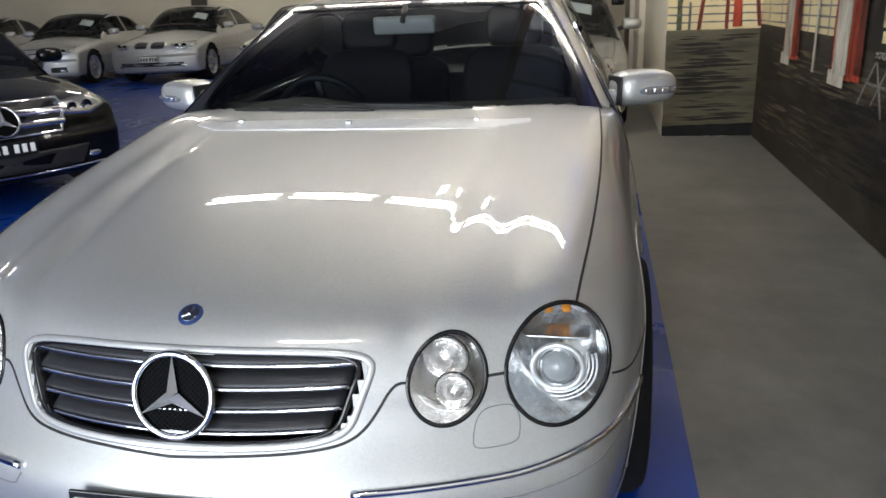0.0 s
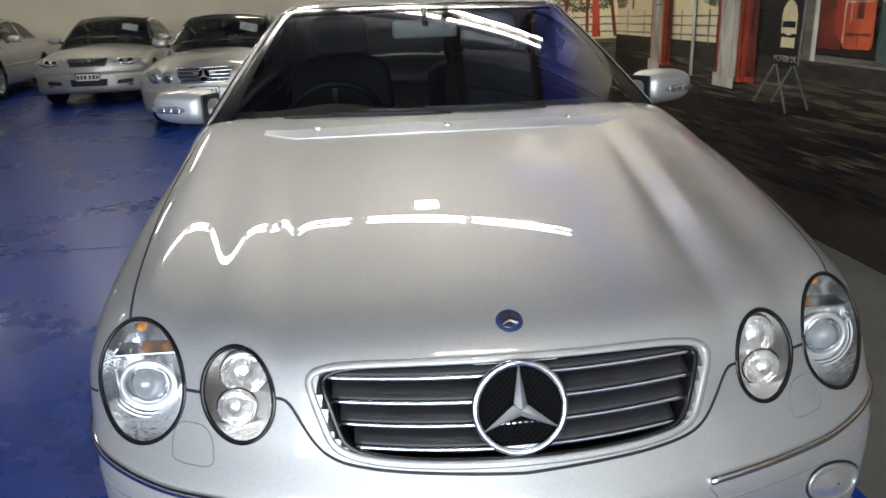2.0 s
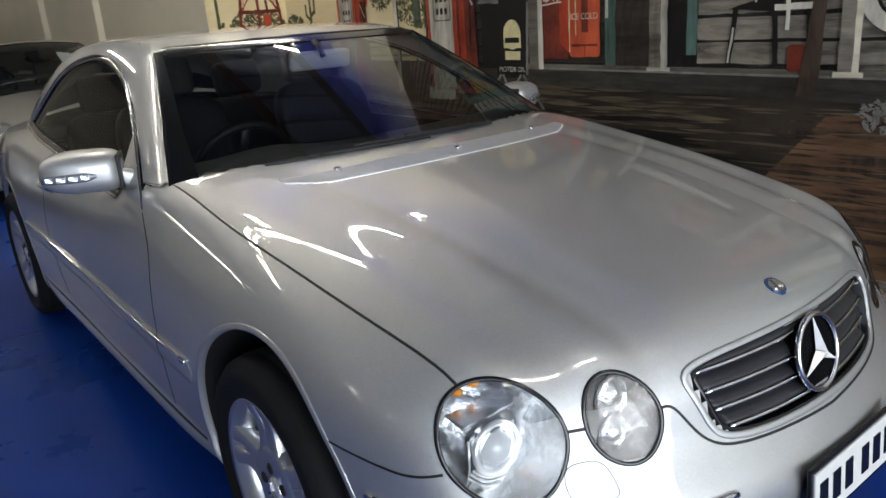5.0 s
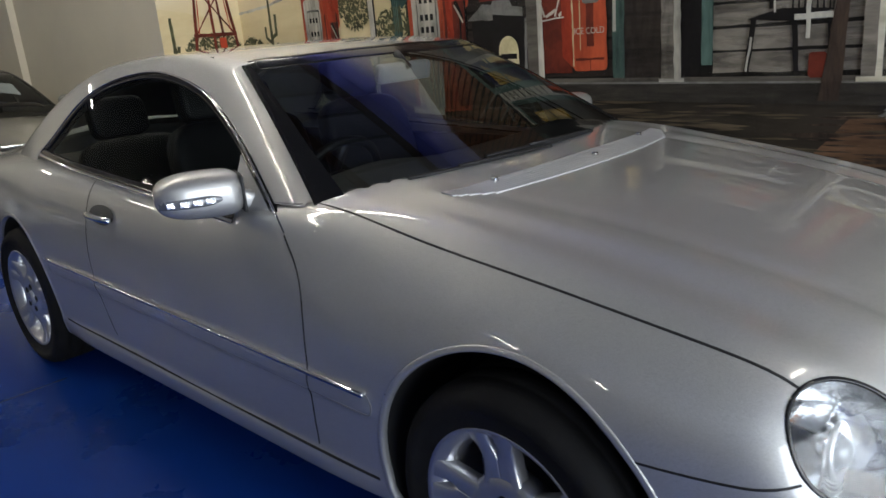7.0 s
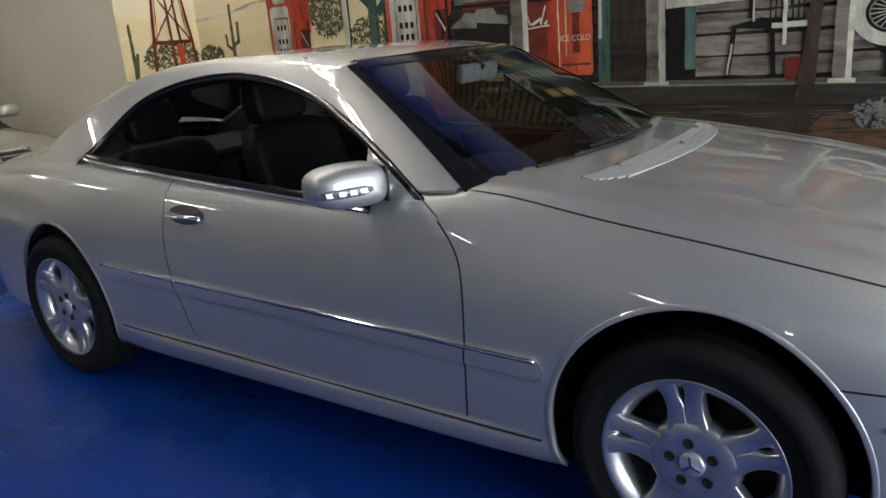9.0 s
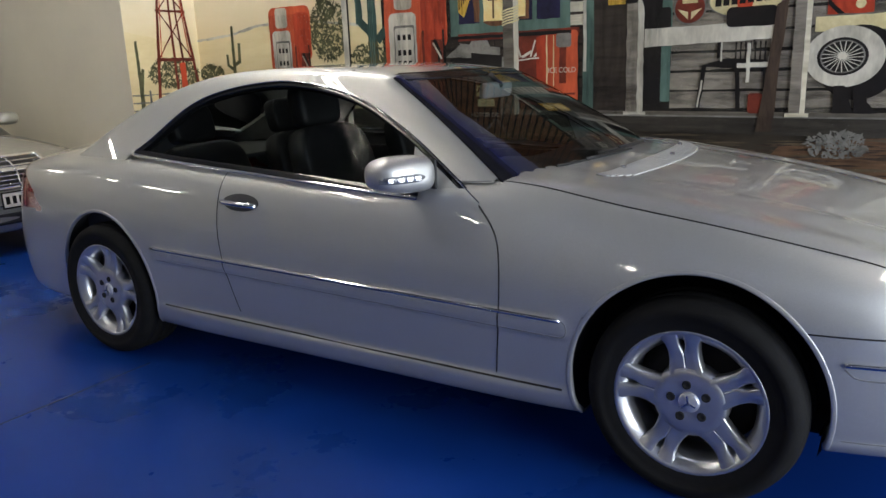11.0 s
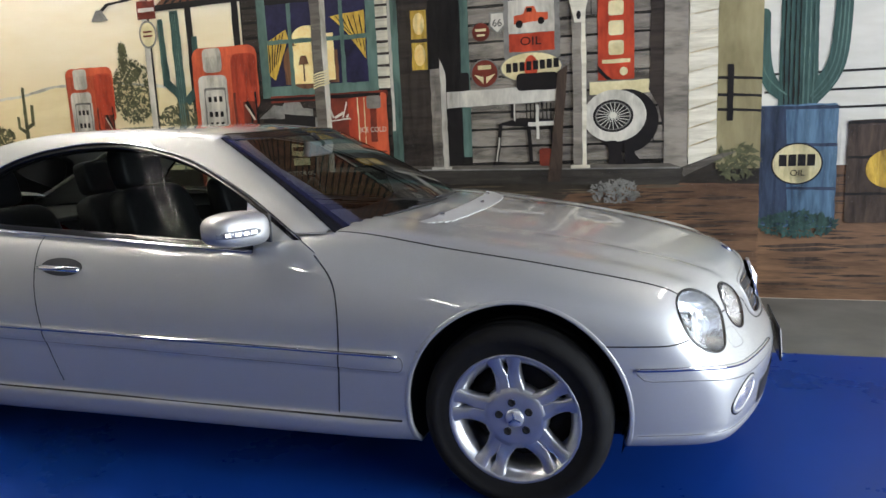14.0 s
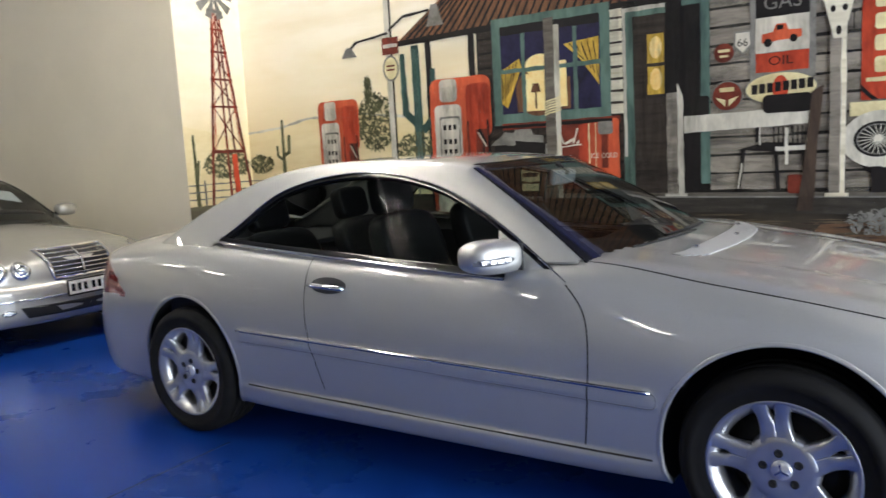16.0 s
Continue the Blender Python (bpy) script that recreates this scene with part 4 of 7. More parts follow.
        m1, m2 = len(vs), len(vf)
        dip = [0.012 + 0.030 * math.sqrt(max(0.0, 1 - (1 - min(i, m1 + m2 - 1 - i) / 2.5) ** 2)) if min(i, m1 + m2 - 1 - i) < 2.5 else 0.042 for i in range(m1 + m2)]
        gs, gn1 = on_side(low, [(v[0], v[2] - d) for v, d in zip(vs, dip)], sgn)
        gf, gn2 = on_front(low, [(v[1], v[2] - d) for v, d in zip(vf, dip[m1:])])
        ribbon("bumper_groove", np.concatenate([gs, gf]), np.concatenate([gn1, gn2]), 0.0045, 0.0012, SEAM_GREY, car)
        # lamp to lamp and lamp to grille gaps
        v, n = on_front(low, [(sgn * y, 0.670) for y in np.linspace(0.574, 0.616, 8)])
        ribbon("shut_line", v, n, 0.006, 0.0014, BLACK, car)
        v, n = side([(x, 0.292) for x in np.linspace(0.415, 0.58, 14)])
        v2, n2 = on_front(low, [(sgn * y, 0.292) for y in np.linspace(0.80, 0.0, 40)])
        ribbon("bumper_lip_line", np.concatenate([v, v2]), np.concatenate([n, n2]), 0.004, 0.001, SEAM_GREY, car)
        # fog lamp and washer flap
        v, n = on_front(low, [(sgn * (0.662 + 0.076 * math.cos(t)), 0.395 + 0.040 * math.sin(t) - 0.35 * 0.076 * math.cos(t)) for t in np.linspace(0, math.tau, 33)[:-1]])
        fog = ribbon("fog_lamp", v, n, 0.013, 0.006, SILVER, car, "oval fog lamp in a silver bezel", closed=True, thick=0.03)
        cv, cn = on_front(low, [(sgn * 0.662, 0.395)])
        ribbon("fog_seal", v + n * 0.001, n, 0.022, 0.002, BLACK, fog, closed=True)
        grid_mesh("fog_lens", [v + n * 0.003, (v + cv[0]) / 2 + n * 0.008, v * 0.05 + cv[0] * 0.95 + n * 0.01], WARM_LAMP, fog, closed_v=True)
        v, n = on_front(low, [(sgn * (0.598 + 0.042 * math.copysign(abs(math.cos(t)) ** 0.6, math.cos(t))), 0.568 + (0.046 if math.sin(t) > 0 else 0.020) * math.copysign(abs(math.sin(t)) ** (0.9 if math.sin(t) > 0 else 0.5), math.sin(t)))
                              for t in np.linspace(0, math.tau, 41)[:-1]])
        ribbon("washer_flap_line", v, n, 0.0022, 0.0006, SEAM_GREY, car, closed=True)
    # lower intake and plate
    rows = []
    for z in (0.30, 0.33, 0.36, 0.385):
        rows.append([(front_x(low, y, z) + 0.004, y, z) for y in np.linspace(-0.50, 0.50, 21)])
    grid_mesh("lower_intake", rows, BLACK, car, "black lower intake")
    number_plate(car, pose(front_x(low, 0, 0.44) + 0.016, 0, 0.435, 0, -4, 0), dark=False, w=0.36, hgt=0.115)

    # vent under the windscreen
    for k in range(8):
        half = 0.568 - 0.012 * max(0, 4 - k) ** 1.5
        pts = [(-0.262 - 0.0150 * k - 0.30 * y * y * (1.0 - 0.055 * k), y) for y in np.linspace(-half, half, 41)]
        v, n = on_top(low, pts)
        ribbon("vent_slat", v, n, 0.0125, 0.0045, VENT_SILVER, car, "silver ribbed vent slat")
    for x, y in ((-0.313, 0.0), (-0.385, 0.40), (-0.385, -0.40)):
        v, n = on_top(low, [(x, y)])
        boxed("washer_nozzle", (v[0, 0] - 0.010, v[0, 0] + 0.008, y - 0.009, y + 0.009, v[0, 2] - 0.002, v[0, 2] + 0.013), SATIN, car, bevel=0.003)
    # glass surrounds: black band round the windscreen
    def top_pts(pts):
        v = np.array([[x, y, 1.0] for x, y in pts])
        v = settle_on(top, v, (0, 0, 1), 0.5)
        return v, normals_of(top, v)
    v, n = top_pts([(-1.217 - 0.286 * y * y, y) for y in np.linspace(-0.54, 0.54, 40)])
    ribbon("windscreen_seal", v, n, 0.016, 0.002, GLOSS_BLACK, car, "black windscreen seal")
    v, n = top_pts([(-1.185 - 0.286 * y * y, y) for y in np.linspace(-0.53, 0.53, 40)])
    ribbon("windscreen_band", v - n * 0.001, n, 0.07, 0.002, GLOSS_BLACK, car, "black printed band of the windscreen")
    for sgn in (-1, 1):
        zs = np.linspace(0.955, 1.338, 40)
        outer = np.array([[-0.95, sgn * (cabin_wide(-1.0, z) - SCREEN_INSET), z] for z in zs])
        band = np.interp(zs, (0.955, 1.10, 1.34), (0.078, 0.050, 0.022))
        strips = []
        for share in (0.0, 0.33, 0.66, 1.0):
            w = outer.copy()
            w[:, 1] -= sgn * band * share
            w = settle_on(top, w, (1, 0, 0), 0.6)
            strips.append(w + normals_of(top, w) * 0.0015)
        ribbon("windscreen_seal", strips[0], normals_of(top, strips[0]), 0.010, 0.0025, GLOSS_BLACK, car, "black windscreen seal")
        grid_mesh("windscreen_band", strips, GLOSS_BLACK, car, "black printed band of the windscreen")
        v, n = on_side(top, [(-0.725 - 0.13 * t, 0.982 - 0.004 * t) for t in np.linspace(0, 1, 8)], sgn)
        ribbon("pillar_seam", v, n, 0.004, 0.001, SEAM_GREY, car)
    v, n = top_pts([(-0.50 - 0.286 * y * y, y) for y in np.linspace(-0.66, 0.66, 50)])
    ribbon("windscreen_base", v, n, 0.05, 0.002, GLOSS_BLACK, car, "black cowl at the foot of the windscreen")
    # wipers
    for y0, y1, k in ((-0.30, 0.34, 0), (0.02, 0.62, 1)):
        pts = []
        for t in np.linspace(0, 1, 24):
            y = y1 + (y0 - 0.26 - y1) * t
            x = -0.492 - 0.286 * y * y - 0.030 * t - 0.012 * k
            pts.append((x, y))
        v, n = top_pts(pts)
        wb = ribbon("wiper", v + n * 0.004, n, 0.012, 0.006, BLACK, car, "black windscreen wiper")
        arm = v[::2][:10] + n[::2][:10] * 0.013
        tube("wiper_arm", arm, 0.006, BLACK, wb, sides=6)
    # side windows: black and chrome surround
    for sgn in (-1, 1):
        pts = np.array([(x, 0, z) for x, z in [(x, float(SIDE_WINDOW(x))) for x in np.linspace(-2.72, -0.742, 90)]])
        pts[:, 1] = sgn * 0.6
        v = settle_on(top, pts, (0, sgn, 0), 0.4)
        n = normals_of(top, v)
        ribbon("window_seal", v, n, 0.026, 0.004, GLOSS_BLACK, car, "black window seal", thick=0.03)
        ribbon("window_trim", v + n * 0.004 + np.array([0, 0, 0.010]), n, 0.0045, 0.004, CHROME, car, "thin chrome window trim")
        pts = np.array([(x, sgn * 0.7, float(belt(x))) for x in np.linspace(-2.71, -1.0, 60)])
        v = settle_on(top, pts, (0, sgn, 0), 0.3)
        n = normals_of(top, v)
        ribbon("belt_seal", v + n * 0.004, n, 0.034, 0.006, GLOSS_BLACK, car, "black belt seal", thick=0.04)
        ribbon("belt_trim", v + n * 0.014 - np.array([0, 0, 0.016]), n, 0.014, 0.006, CHROME, car, "chrome belt trim", thick=0.03)
        # mirror
        door = doors[sgn]
        bm = bmesh.new()
        bmesh.ops.create_uvsphere(bm, u_segments=40, v_segments=24, radius=1)
        for q in bm.verts:
            c = [math.copysign(abs(k) ** 0.66, k) for k in q.co]
            if c[1] < 0:
                c[1] = -abs(c[1]) ** 0.55
            back = 1.0 if c[0] > 0 else 0.62
            q.co = (c[0] * MIRROR_DEEP * back, c[1] * MIRROR_LONG, c[2] * 0.066 * (1 - 0.10 * max(0, c[1])) + 0.004 * c[1])
        if sgn < 0:
            bmesh.ops.transform(bm, matrix=Matrix.Diagonal((1, -1, 1, 1)), verts=bm.verts)
        mo = part("mirror", bm, SILVER, car, "silver door mirror with indicator", smooth=True)
        mo.matrix_basis = pose(-1.03, sgn * 0.940, 1.012, 0, 0, sgn * 22)
        bm = box(bmesh.new(), -0.03, 0.03, -0.05, 0.05, -0.028, 0.028, 0.015, 3)
        arm = part("mirror_foot", bm, SILVER, mo, smooth=True)
        arm.matrix_basis = pose(0.01, sgn * -0.118, -0.030, sgn * 18, 0, 0)
        bm = box(bmesh.new(), -0.045, 0.072, -0.005, 0.005, -0.056, 0.052, 0.004, 2)
        gap = part("mirror_gasket", bm, BLACK, mo)
        gap.matrix_basis = pose(0.005, sgn * -(MIRROR_LONG - 0.008), -0.004, 0, 0, 0)
        # indicator: clear strip with four cells
        rows = []
        for t in np.linspace(0, 1, 15):
            yy = sgn * (MIRROR_LONG * 0.93 - 0.165 * t)
            hz = 0.0145 * (1 - max(0, t - 0.75) ** 2 * 10)
            e = abs(yy / MIRROR_LONG)
            xx = MIRROR_DEEP * max(0.02, 1 - e ** 2.8) ** (0.36) + 0.003
            rows.append([(xx - 0.004, yy, -0.006 - hz), (xx, yy, -0.006 - hz * 0.8), (xx + 0.0015, yy, -0.006), (xx, yy, -0.006 + hz * 0.8), (xx - 0.004, yy, -0.006 + hz)])
        ind = grid_mesh("indicator", rows, INDICATOR, mo, "clear indicator strip")
        for k in range(4):
            yy = sgn * (MIRROR_LONG * 0.93 - 0.030 - 0.034 * k)
            e = abs(yy / MIRROR_LONG)
            xx = MIRROR_DEEP * max(0.02, 1 - e ** 2.8) ** 0.36 + 0.005
            bm = box(bmesh.new(), -0.004, 0.0025, -0.014, 0.014, -0.009, 0.009, 0.003)
            cell = part("indicator_cell", bm, REFLECTOR, ind)
            cell.matrix_basis = pose(xx, yy, -0.006)
        # sail at the mirror's foot
        sv = [(-0.77, float(belt(-0.77)) + 0.004), (-1.04, float(belt(-1.04)) + 0.004), (-1.07, float(SIDE_WINDOW(-1.07)) - 0.012)]
        pts = np.array([(x, sgn * 0.7, z) for x, z in sv])
        v = settle_on(top, pts, (0, sgn, 0), 0.3)
        bm = bmesh.new()
        a = [bm.verts.new(Vector(q) + Vector((0, sgn * 0.004, 0))) for q in v]
        b = [bm.verts.new(Vector(q) - Vector((0, sgn * 0.02, 0))) for q in v]
        bm.faces.new(a), bm.faces.new(b[::-1])
        for i in range(3):
            bm.faces.new((a[i], b[i], b[(i + 1) % 3], a[(i + 1) % 3]))
        part("mirror_sail", bm, SILVER, car)
        # door handle: flat cup, coloured dark for the dish's shade, with a chrome bar
        hx, hz = -1.89, 0.845
        v, n = on_side(low, [(hx + 0.105 * math.cos(t), hz + 0.036 * math.sin(t)) for t in np.linspace(0, math.tau, 41)[:-1]], sgn)
        cv, cn = on_side(low, [(hx, hz)], sgn)
        hd = grid_mesh("door_handle", [v + n * 0.003, v * 0.8 + cv[0] * 0.2 + n * 0.0035, v * 0.45 + cv[0] * 0.55 + n * 0.004, v * 0.04 + cv[0] * 0.96 + n * 0.004], HANDLE_CUP_SHADE, door, "flat door handle cup, dark for the shade in its dish", closed_v=True)
        v, n = on_side(low, [(hx - 0.10 + 0.20 * t, hz - 0.004 - 0.008 * t) for t in np.linspace(0, 1, 14)], sgn)
        lift = np.array([0.010 + 0.026 * math.sin(math.pi * t) ** 0.6 for t in np.linspace(0, 1, 14)])[:, None]
        tube("handle_bar", v + n * lift, 0.015, CHROME, hd, "chrome handle bar", sides=10, flat=0.8)

    # ---- interior
    for z0, dims in enumerate(((-3.1, -0.55, -0.80, 0.80, 0.28, 0.31), (-3.1, -0.55, -0.815, -0.79, 0.30, 0.90), (-3.1, -0.55, 0.79, 0.815, 0.30, 0.90), (-0.57, -0.54, -0.78, 0.78, 0.30, 0.95))):
        boxed("cabin_lining", dims, DASH, car, "dark cabin lining")
    boxed("parcel_shelf", (-3.35, -2.72, -0.68, 0.68, 0.90, 0.93), DASH, car, "dark parcel shelf", bevel=0.01)
    for y in (-0.37, 0.37):
        seat(car, -1.45, y, 0.42, back_h=0.60)
        seat(car, -2.30, y, 0.42, back_h=0.50, width=0.52, lean=22)
    rows = []
    for x, z in ((-0.50, 0.955), (-0.70, 0.985), (-0.88, 0.985), (-0.97, 0.955), (-1.00, 0.88), (-0.98, 0.70), (-0.92, 0.55)):
        rows.append([(x - 0.16 * y * y + (0.05 if y > 0 and z > 0.6 and z < 0.95 else 0), y, z + (0.025 * math.exp(-((y + 0.37) / 0.16) ** 2) if z > 0.9 else 0)) for y in np.linspace(-0.76, 0.76, 31)])
    grid_mesh("dashboard", rows, DASH, car, "dark dashboard")
    boxed("centre_console", (-1.9, -0.95, -0.11, 0.11, 0.32, 0.62), DASH, car, "dark centre console", bevel=0.03)
    wheel_m = Matrix.Translation((-1.13, -0.37, 0.90)) @ Matrix.Rotation(math.radians(-64), 4, "Y")
    sw = tube("steering_wheel", [wheel_m @ Vector((0.19 * math.cos(t), 0.19 * math.sin(t), 0)) for t in np.linspace(0, math.tau, 41)[:-1]], 0.016, LEATHER, car, "dark leather steering wheel", closed=True)
    for a in (0, 90, 180, 270):
        tube("wheel_spoke", [wheel_m @ Vector((0, 0, 0.02)), wheel_m @ Vector((0.18 * math.cos(math.radians(a)), 0.18 * math.sin(math.radians(a)), 0))], 0.018, DASH, sw, flat=0.5)
    bm = bmesh.new()
    bmesh.ops.create_uvsphere(bm, u_segments=20, v_segments=12, radius=0.075, matrix=wheel_m @ Matrix.Diagonal((1, 1, 0.4, 1)))
    part("wheel_boss", bm, DASH, sw, smooth=True)
    bm = box(bmesh.new(), -0.02, 0.02, -0.13, 0.13, -0.035, 0.035, 0.015, 3)
    rv = part("rear_view_mirror", bm, MIRROR_GREY, car, "grey framed rear-view mirror", smooth=True)
    rv.matrix_basis = pose(-1.12, 0, 1.265, 0, 12, 0)
    tube("mirror_stem", [(-1.09, 0, 1.28), (-1.15, 0, 1.335)], 0.012, DASH, rv).matrix_parent_inverse = rv.matrix_basis.inverted()


STAR = material("bright_star_metal", (0.88, 0.88, 0.89), 0.28, 0.75, vary=0.05, noise_scale=30)
DOME = material("dome_glass", (0.36, 0.38, 0.40), 0.22, 0.2, coat=0.3, vary=0.08, noise_scale=30)
SLAT_GREY = material("grille_slat_grey", (0.045, 0.045, 0.05), 0.42, 0.4, vary=0.15, noise_scale=30)
VENT_SILVER = material("vent_silver", (0.62, 0.63, 0.64), 0.35, 0.5, vary=0.06, noise_scale=30)
SEAM_GREY = material("seam_grey", (0.2, 0.2, 0.2), 0.5, vary=0.1, noise_scale=30)
INDICATOR = material("indicator_plastic", (0.22, 0.23, 0.25), 0.15, 0.3, coat=0.8, vary=0.1, noise_scale=60)
EMBLEM_BLACK = material("emblem_black", (0.003, 0.003, 0.003), 0.8, spec=0.05, vary=0.2, noise_scale=60)
MESH_GREY = material("mesh_grey", (0.005, 0.005, 0.006), 0.7, 0.0, spec=0.1, vary=0.15, noise_scale=60)
# dark tone that stands for the shade inside the handle cup
HANDLE_CUP_SHADE = material("handle_cup_shade", (0.06, 0.062, 0.065), 0.35, 0.2, vary=0.1, noise_scale=30)
MIRROR_GREY = material("mirror_grey", (0.35, 0.36, 0.37), 0.4, vary=0.05, noise_scale=30)
build_coupe_parts(coupe, coupe_doors, coupe_roof)
# ---- the painted mural ----
def lin(r, g, b):
    return tuple((c / 255) ** 2.2 for c in (r, g, b))


def paint(name, rgb, other=None, scale=5.0, stretch=(1, 1, 1), amount=1.0, rough=0.55):
    """Wall paint laid with a brush: two tones in soft strokes, with finer strokes on top."""
    a = lin(*rgb)
    b = lin(*other) if other else tuple(c * 0.62 for c in a)
    m = material(name, a, rough, spec=0.3)
    nt = m.node_tree
    bs = nt.nodes["Principled BSDF"]
    co = nt.nodes.new("ShaderNodeTexCoord")
    mp = nt.nodes.new("ShaderNodeMapping")
    mp.inputs["Scale"].default_value = stretch
    nt.links.new(co.outputs["Object"], mp.inputs["Vector"])
    big, fine = nt.nodes.new("ShaderNodeTexNoise"), nt.nodes.new("ShaderNodeTexNoise")
    big.inputs["Scale"].default_value, fine.inputs["Scale"].default_value = scale, scale * 7
    big.inputs["Detail"].default_value, fine.inputs["Detail"].default_value = 5, 4
    big.inputs["Distortion"].default_value = 0.8
    mixf = nt.nodes.new("ShaderNodeMath")
    mixf.operation = "MULTIPLY_ADD"
    mixf.inputs[1].default_value = 0.35
    geo = nt.nodes.new("ShaderNodeNewGeometry")
    nt.links.new(mp.outputs[0], big.inputs["Vector"])
    nt.links.new(mp.outputs[0], fine.inputs["Vector"])
    nt.links.new(fine.outputs["Fac"], mixf.inputs[0])
    add = nt.nodes.new("ShaderNodeMath")
    add.operation = "MULTIPLY_ADD"
    add.inputs[1].default_value = 0.22
    nt.links.new(geo.outputs["Random Per Island"], add.inputs[0])
    nt.links.new(big.outputs["Fac"], add.inputs[2])
    nt.links.new(add.outputs[0], mixf.inputs[2])
    ramp = nt.nodes.new("ShaderNodeValToRGB")
    e = ramp.color_ramp.elements
    e[0].position, e[0].color = 0.46, (*b, 1)
    e[1].position, e[1].color = 0.46 + 0.5 / max(amount, 0.1), (*a, 1)
    nt.links.new(mixf.outputs[0], ramp.inputs[0])
    nt.links.new(ramp.outputs[0], bs.inputs["Base Color"])
    return m


PT = {
    "sky": paint("paint_sky", (250, 243, 222), (236, 222, 184), 0.9, (0.6, 1, 2.4)),
    "sky_end": paint("paint_sky_end", (208, 206, 196), (176, 172, 158), 1.2, (0.6, 1, 2)),
    "olive": paint("paint_olive", (158, 148, 112), (104, 94, 62), 2.5, (1.4, 1, 0.4)),
    "hill": paint("paint_hill", (232, 216, 172), (214, 194, 144), 1.4, (0.6, 1, 2.5)),
    "white": paint("paint_white", (216, 211, 196), (138, 133, 120), 6, (1, 1, 0.35)),
    "cream": paint("paint_cream", (226, 214, 168), (180, 166, 118), 6),
    "road": paint("paint_road", (62, 56, 48), (20, 18, 17), 2.0, (0.55, 1, 2.6)),
    "road_tan": paint("paint_road_tan", (104, 92, 74), (52, 46, 40), 4.0, (0.4, 1, 3.0)),
    "road_end": paint("paint_road_end", (104, 98, 78), (58, 54, 44), 2.4, (0.5, 0.5, 2.4)),
    "earth": paint("paint_earth", (120, 92, 70), (52, 38, 30), 3.5, (0.5, 1, 3.5)),
    "deck": paint("paint_deck", (112, 106, 96), (56, 52, 48), 5, (0.4, 1, 3)),
    "deck_edge": paint("paint_deck_edge", (70, 66, 60), (30, 28, 26), 5, (0.4, 1, 3)),
    "plank": paint("paint_plank", (150, 142, 130), (58, 54, 49), 3.4, (0.6, 1, 2.6)),
    "plank_dark": paint("paint_plank_dark", (66, 58, 52), (28, 24, 23), 5, (0.35, 1, 4)),
    "plank_white": paint("paint_plank_white", (232, 226, 206), (184, 176, 150), 6, (0.35, 1, 4)),
    "joint": paint("paint_joint", (34, 31, 28), (14, 13, 12), 8),
    "dark": paint("paint_dark", (32, 28, 28), (12, 11, 12), 4),
    "navy": paint("paint_navy", (40, 38, 70), (16, 14, 30), 5),
    "teal": paint("paint_teal", (98, 124, 114), (50, 70, 66), 5, (1, 1, 0.35)),
    "teal_deep": paint("paint_teal_deep", (62, 88, 82), (22, 36, 36), 6, (2.4, 1, 0.35)),
    "rust": paint("paint_rust", (122, 84, 58), (56, 38, 28), 6, (3.0, 1, 0.5)),
    "red": paint("paint_red", (192, 74, 48), (118, 40, 28), 5, (1.4, 1, 0.6)),
    "red_deep": paint("paint_red_deep", (122, 54, 40), (62, 28, 24), 5),
    "orange": paint("paint_orange", (212, 98, 64), (150, 58, 38), 5, (1.5, 1, 0.5)),
    "yellow": paint("paint_yellow", (218, 180, 78), (128, 92, 28), 12, (2.4, 1, 0.5)),
    "glow": paint("paint_lamp_light", (250, 232, 170), (236, 190, 104), 7),
    "grey": paint("paint_grey", (132, 130, 124), (76, 74, 70), 7),
    "brown": paint("paint_brown", (82, 68, 58), (32, 27, 24), 6, (2.5, 1, 0.5)),
    "bush": paint("paint_bush", (98, 98, 70), (42, 44, 32), 14),
    "blue": paint("paint_blue", (96, 126, 150), (42, 58, 82), 4, (3, 1, 0.4)),
    "blue_dark": paint("paint_blue_dark", (60, 72, 94), (26, 32, 44), 4, (3, 1, 0.5)),
}


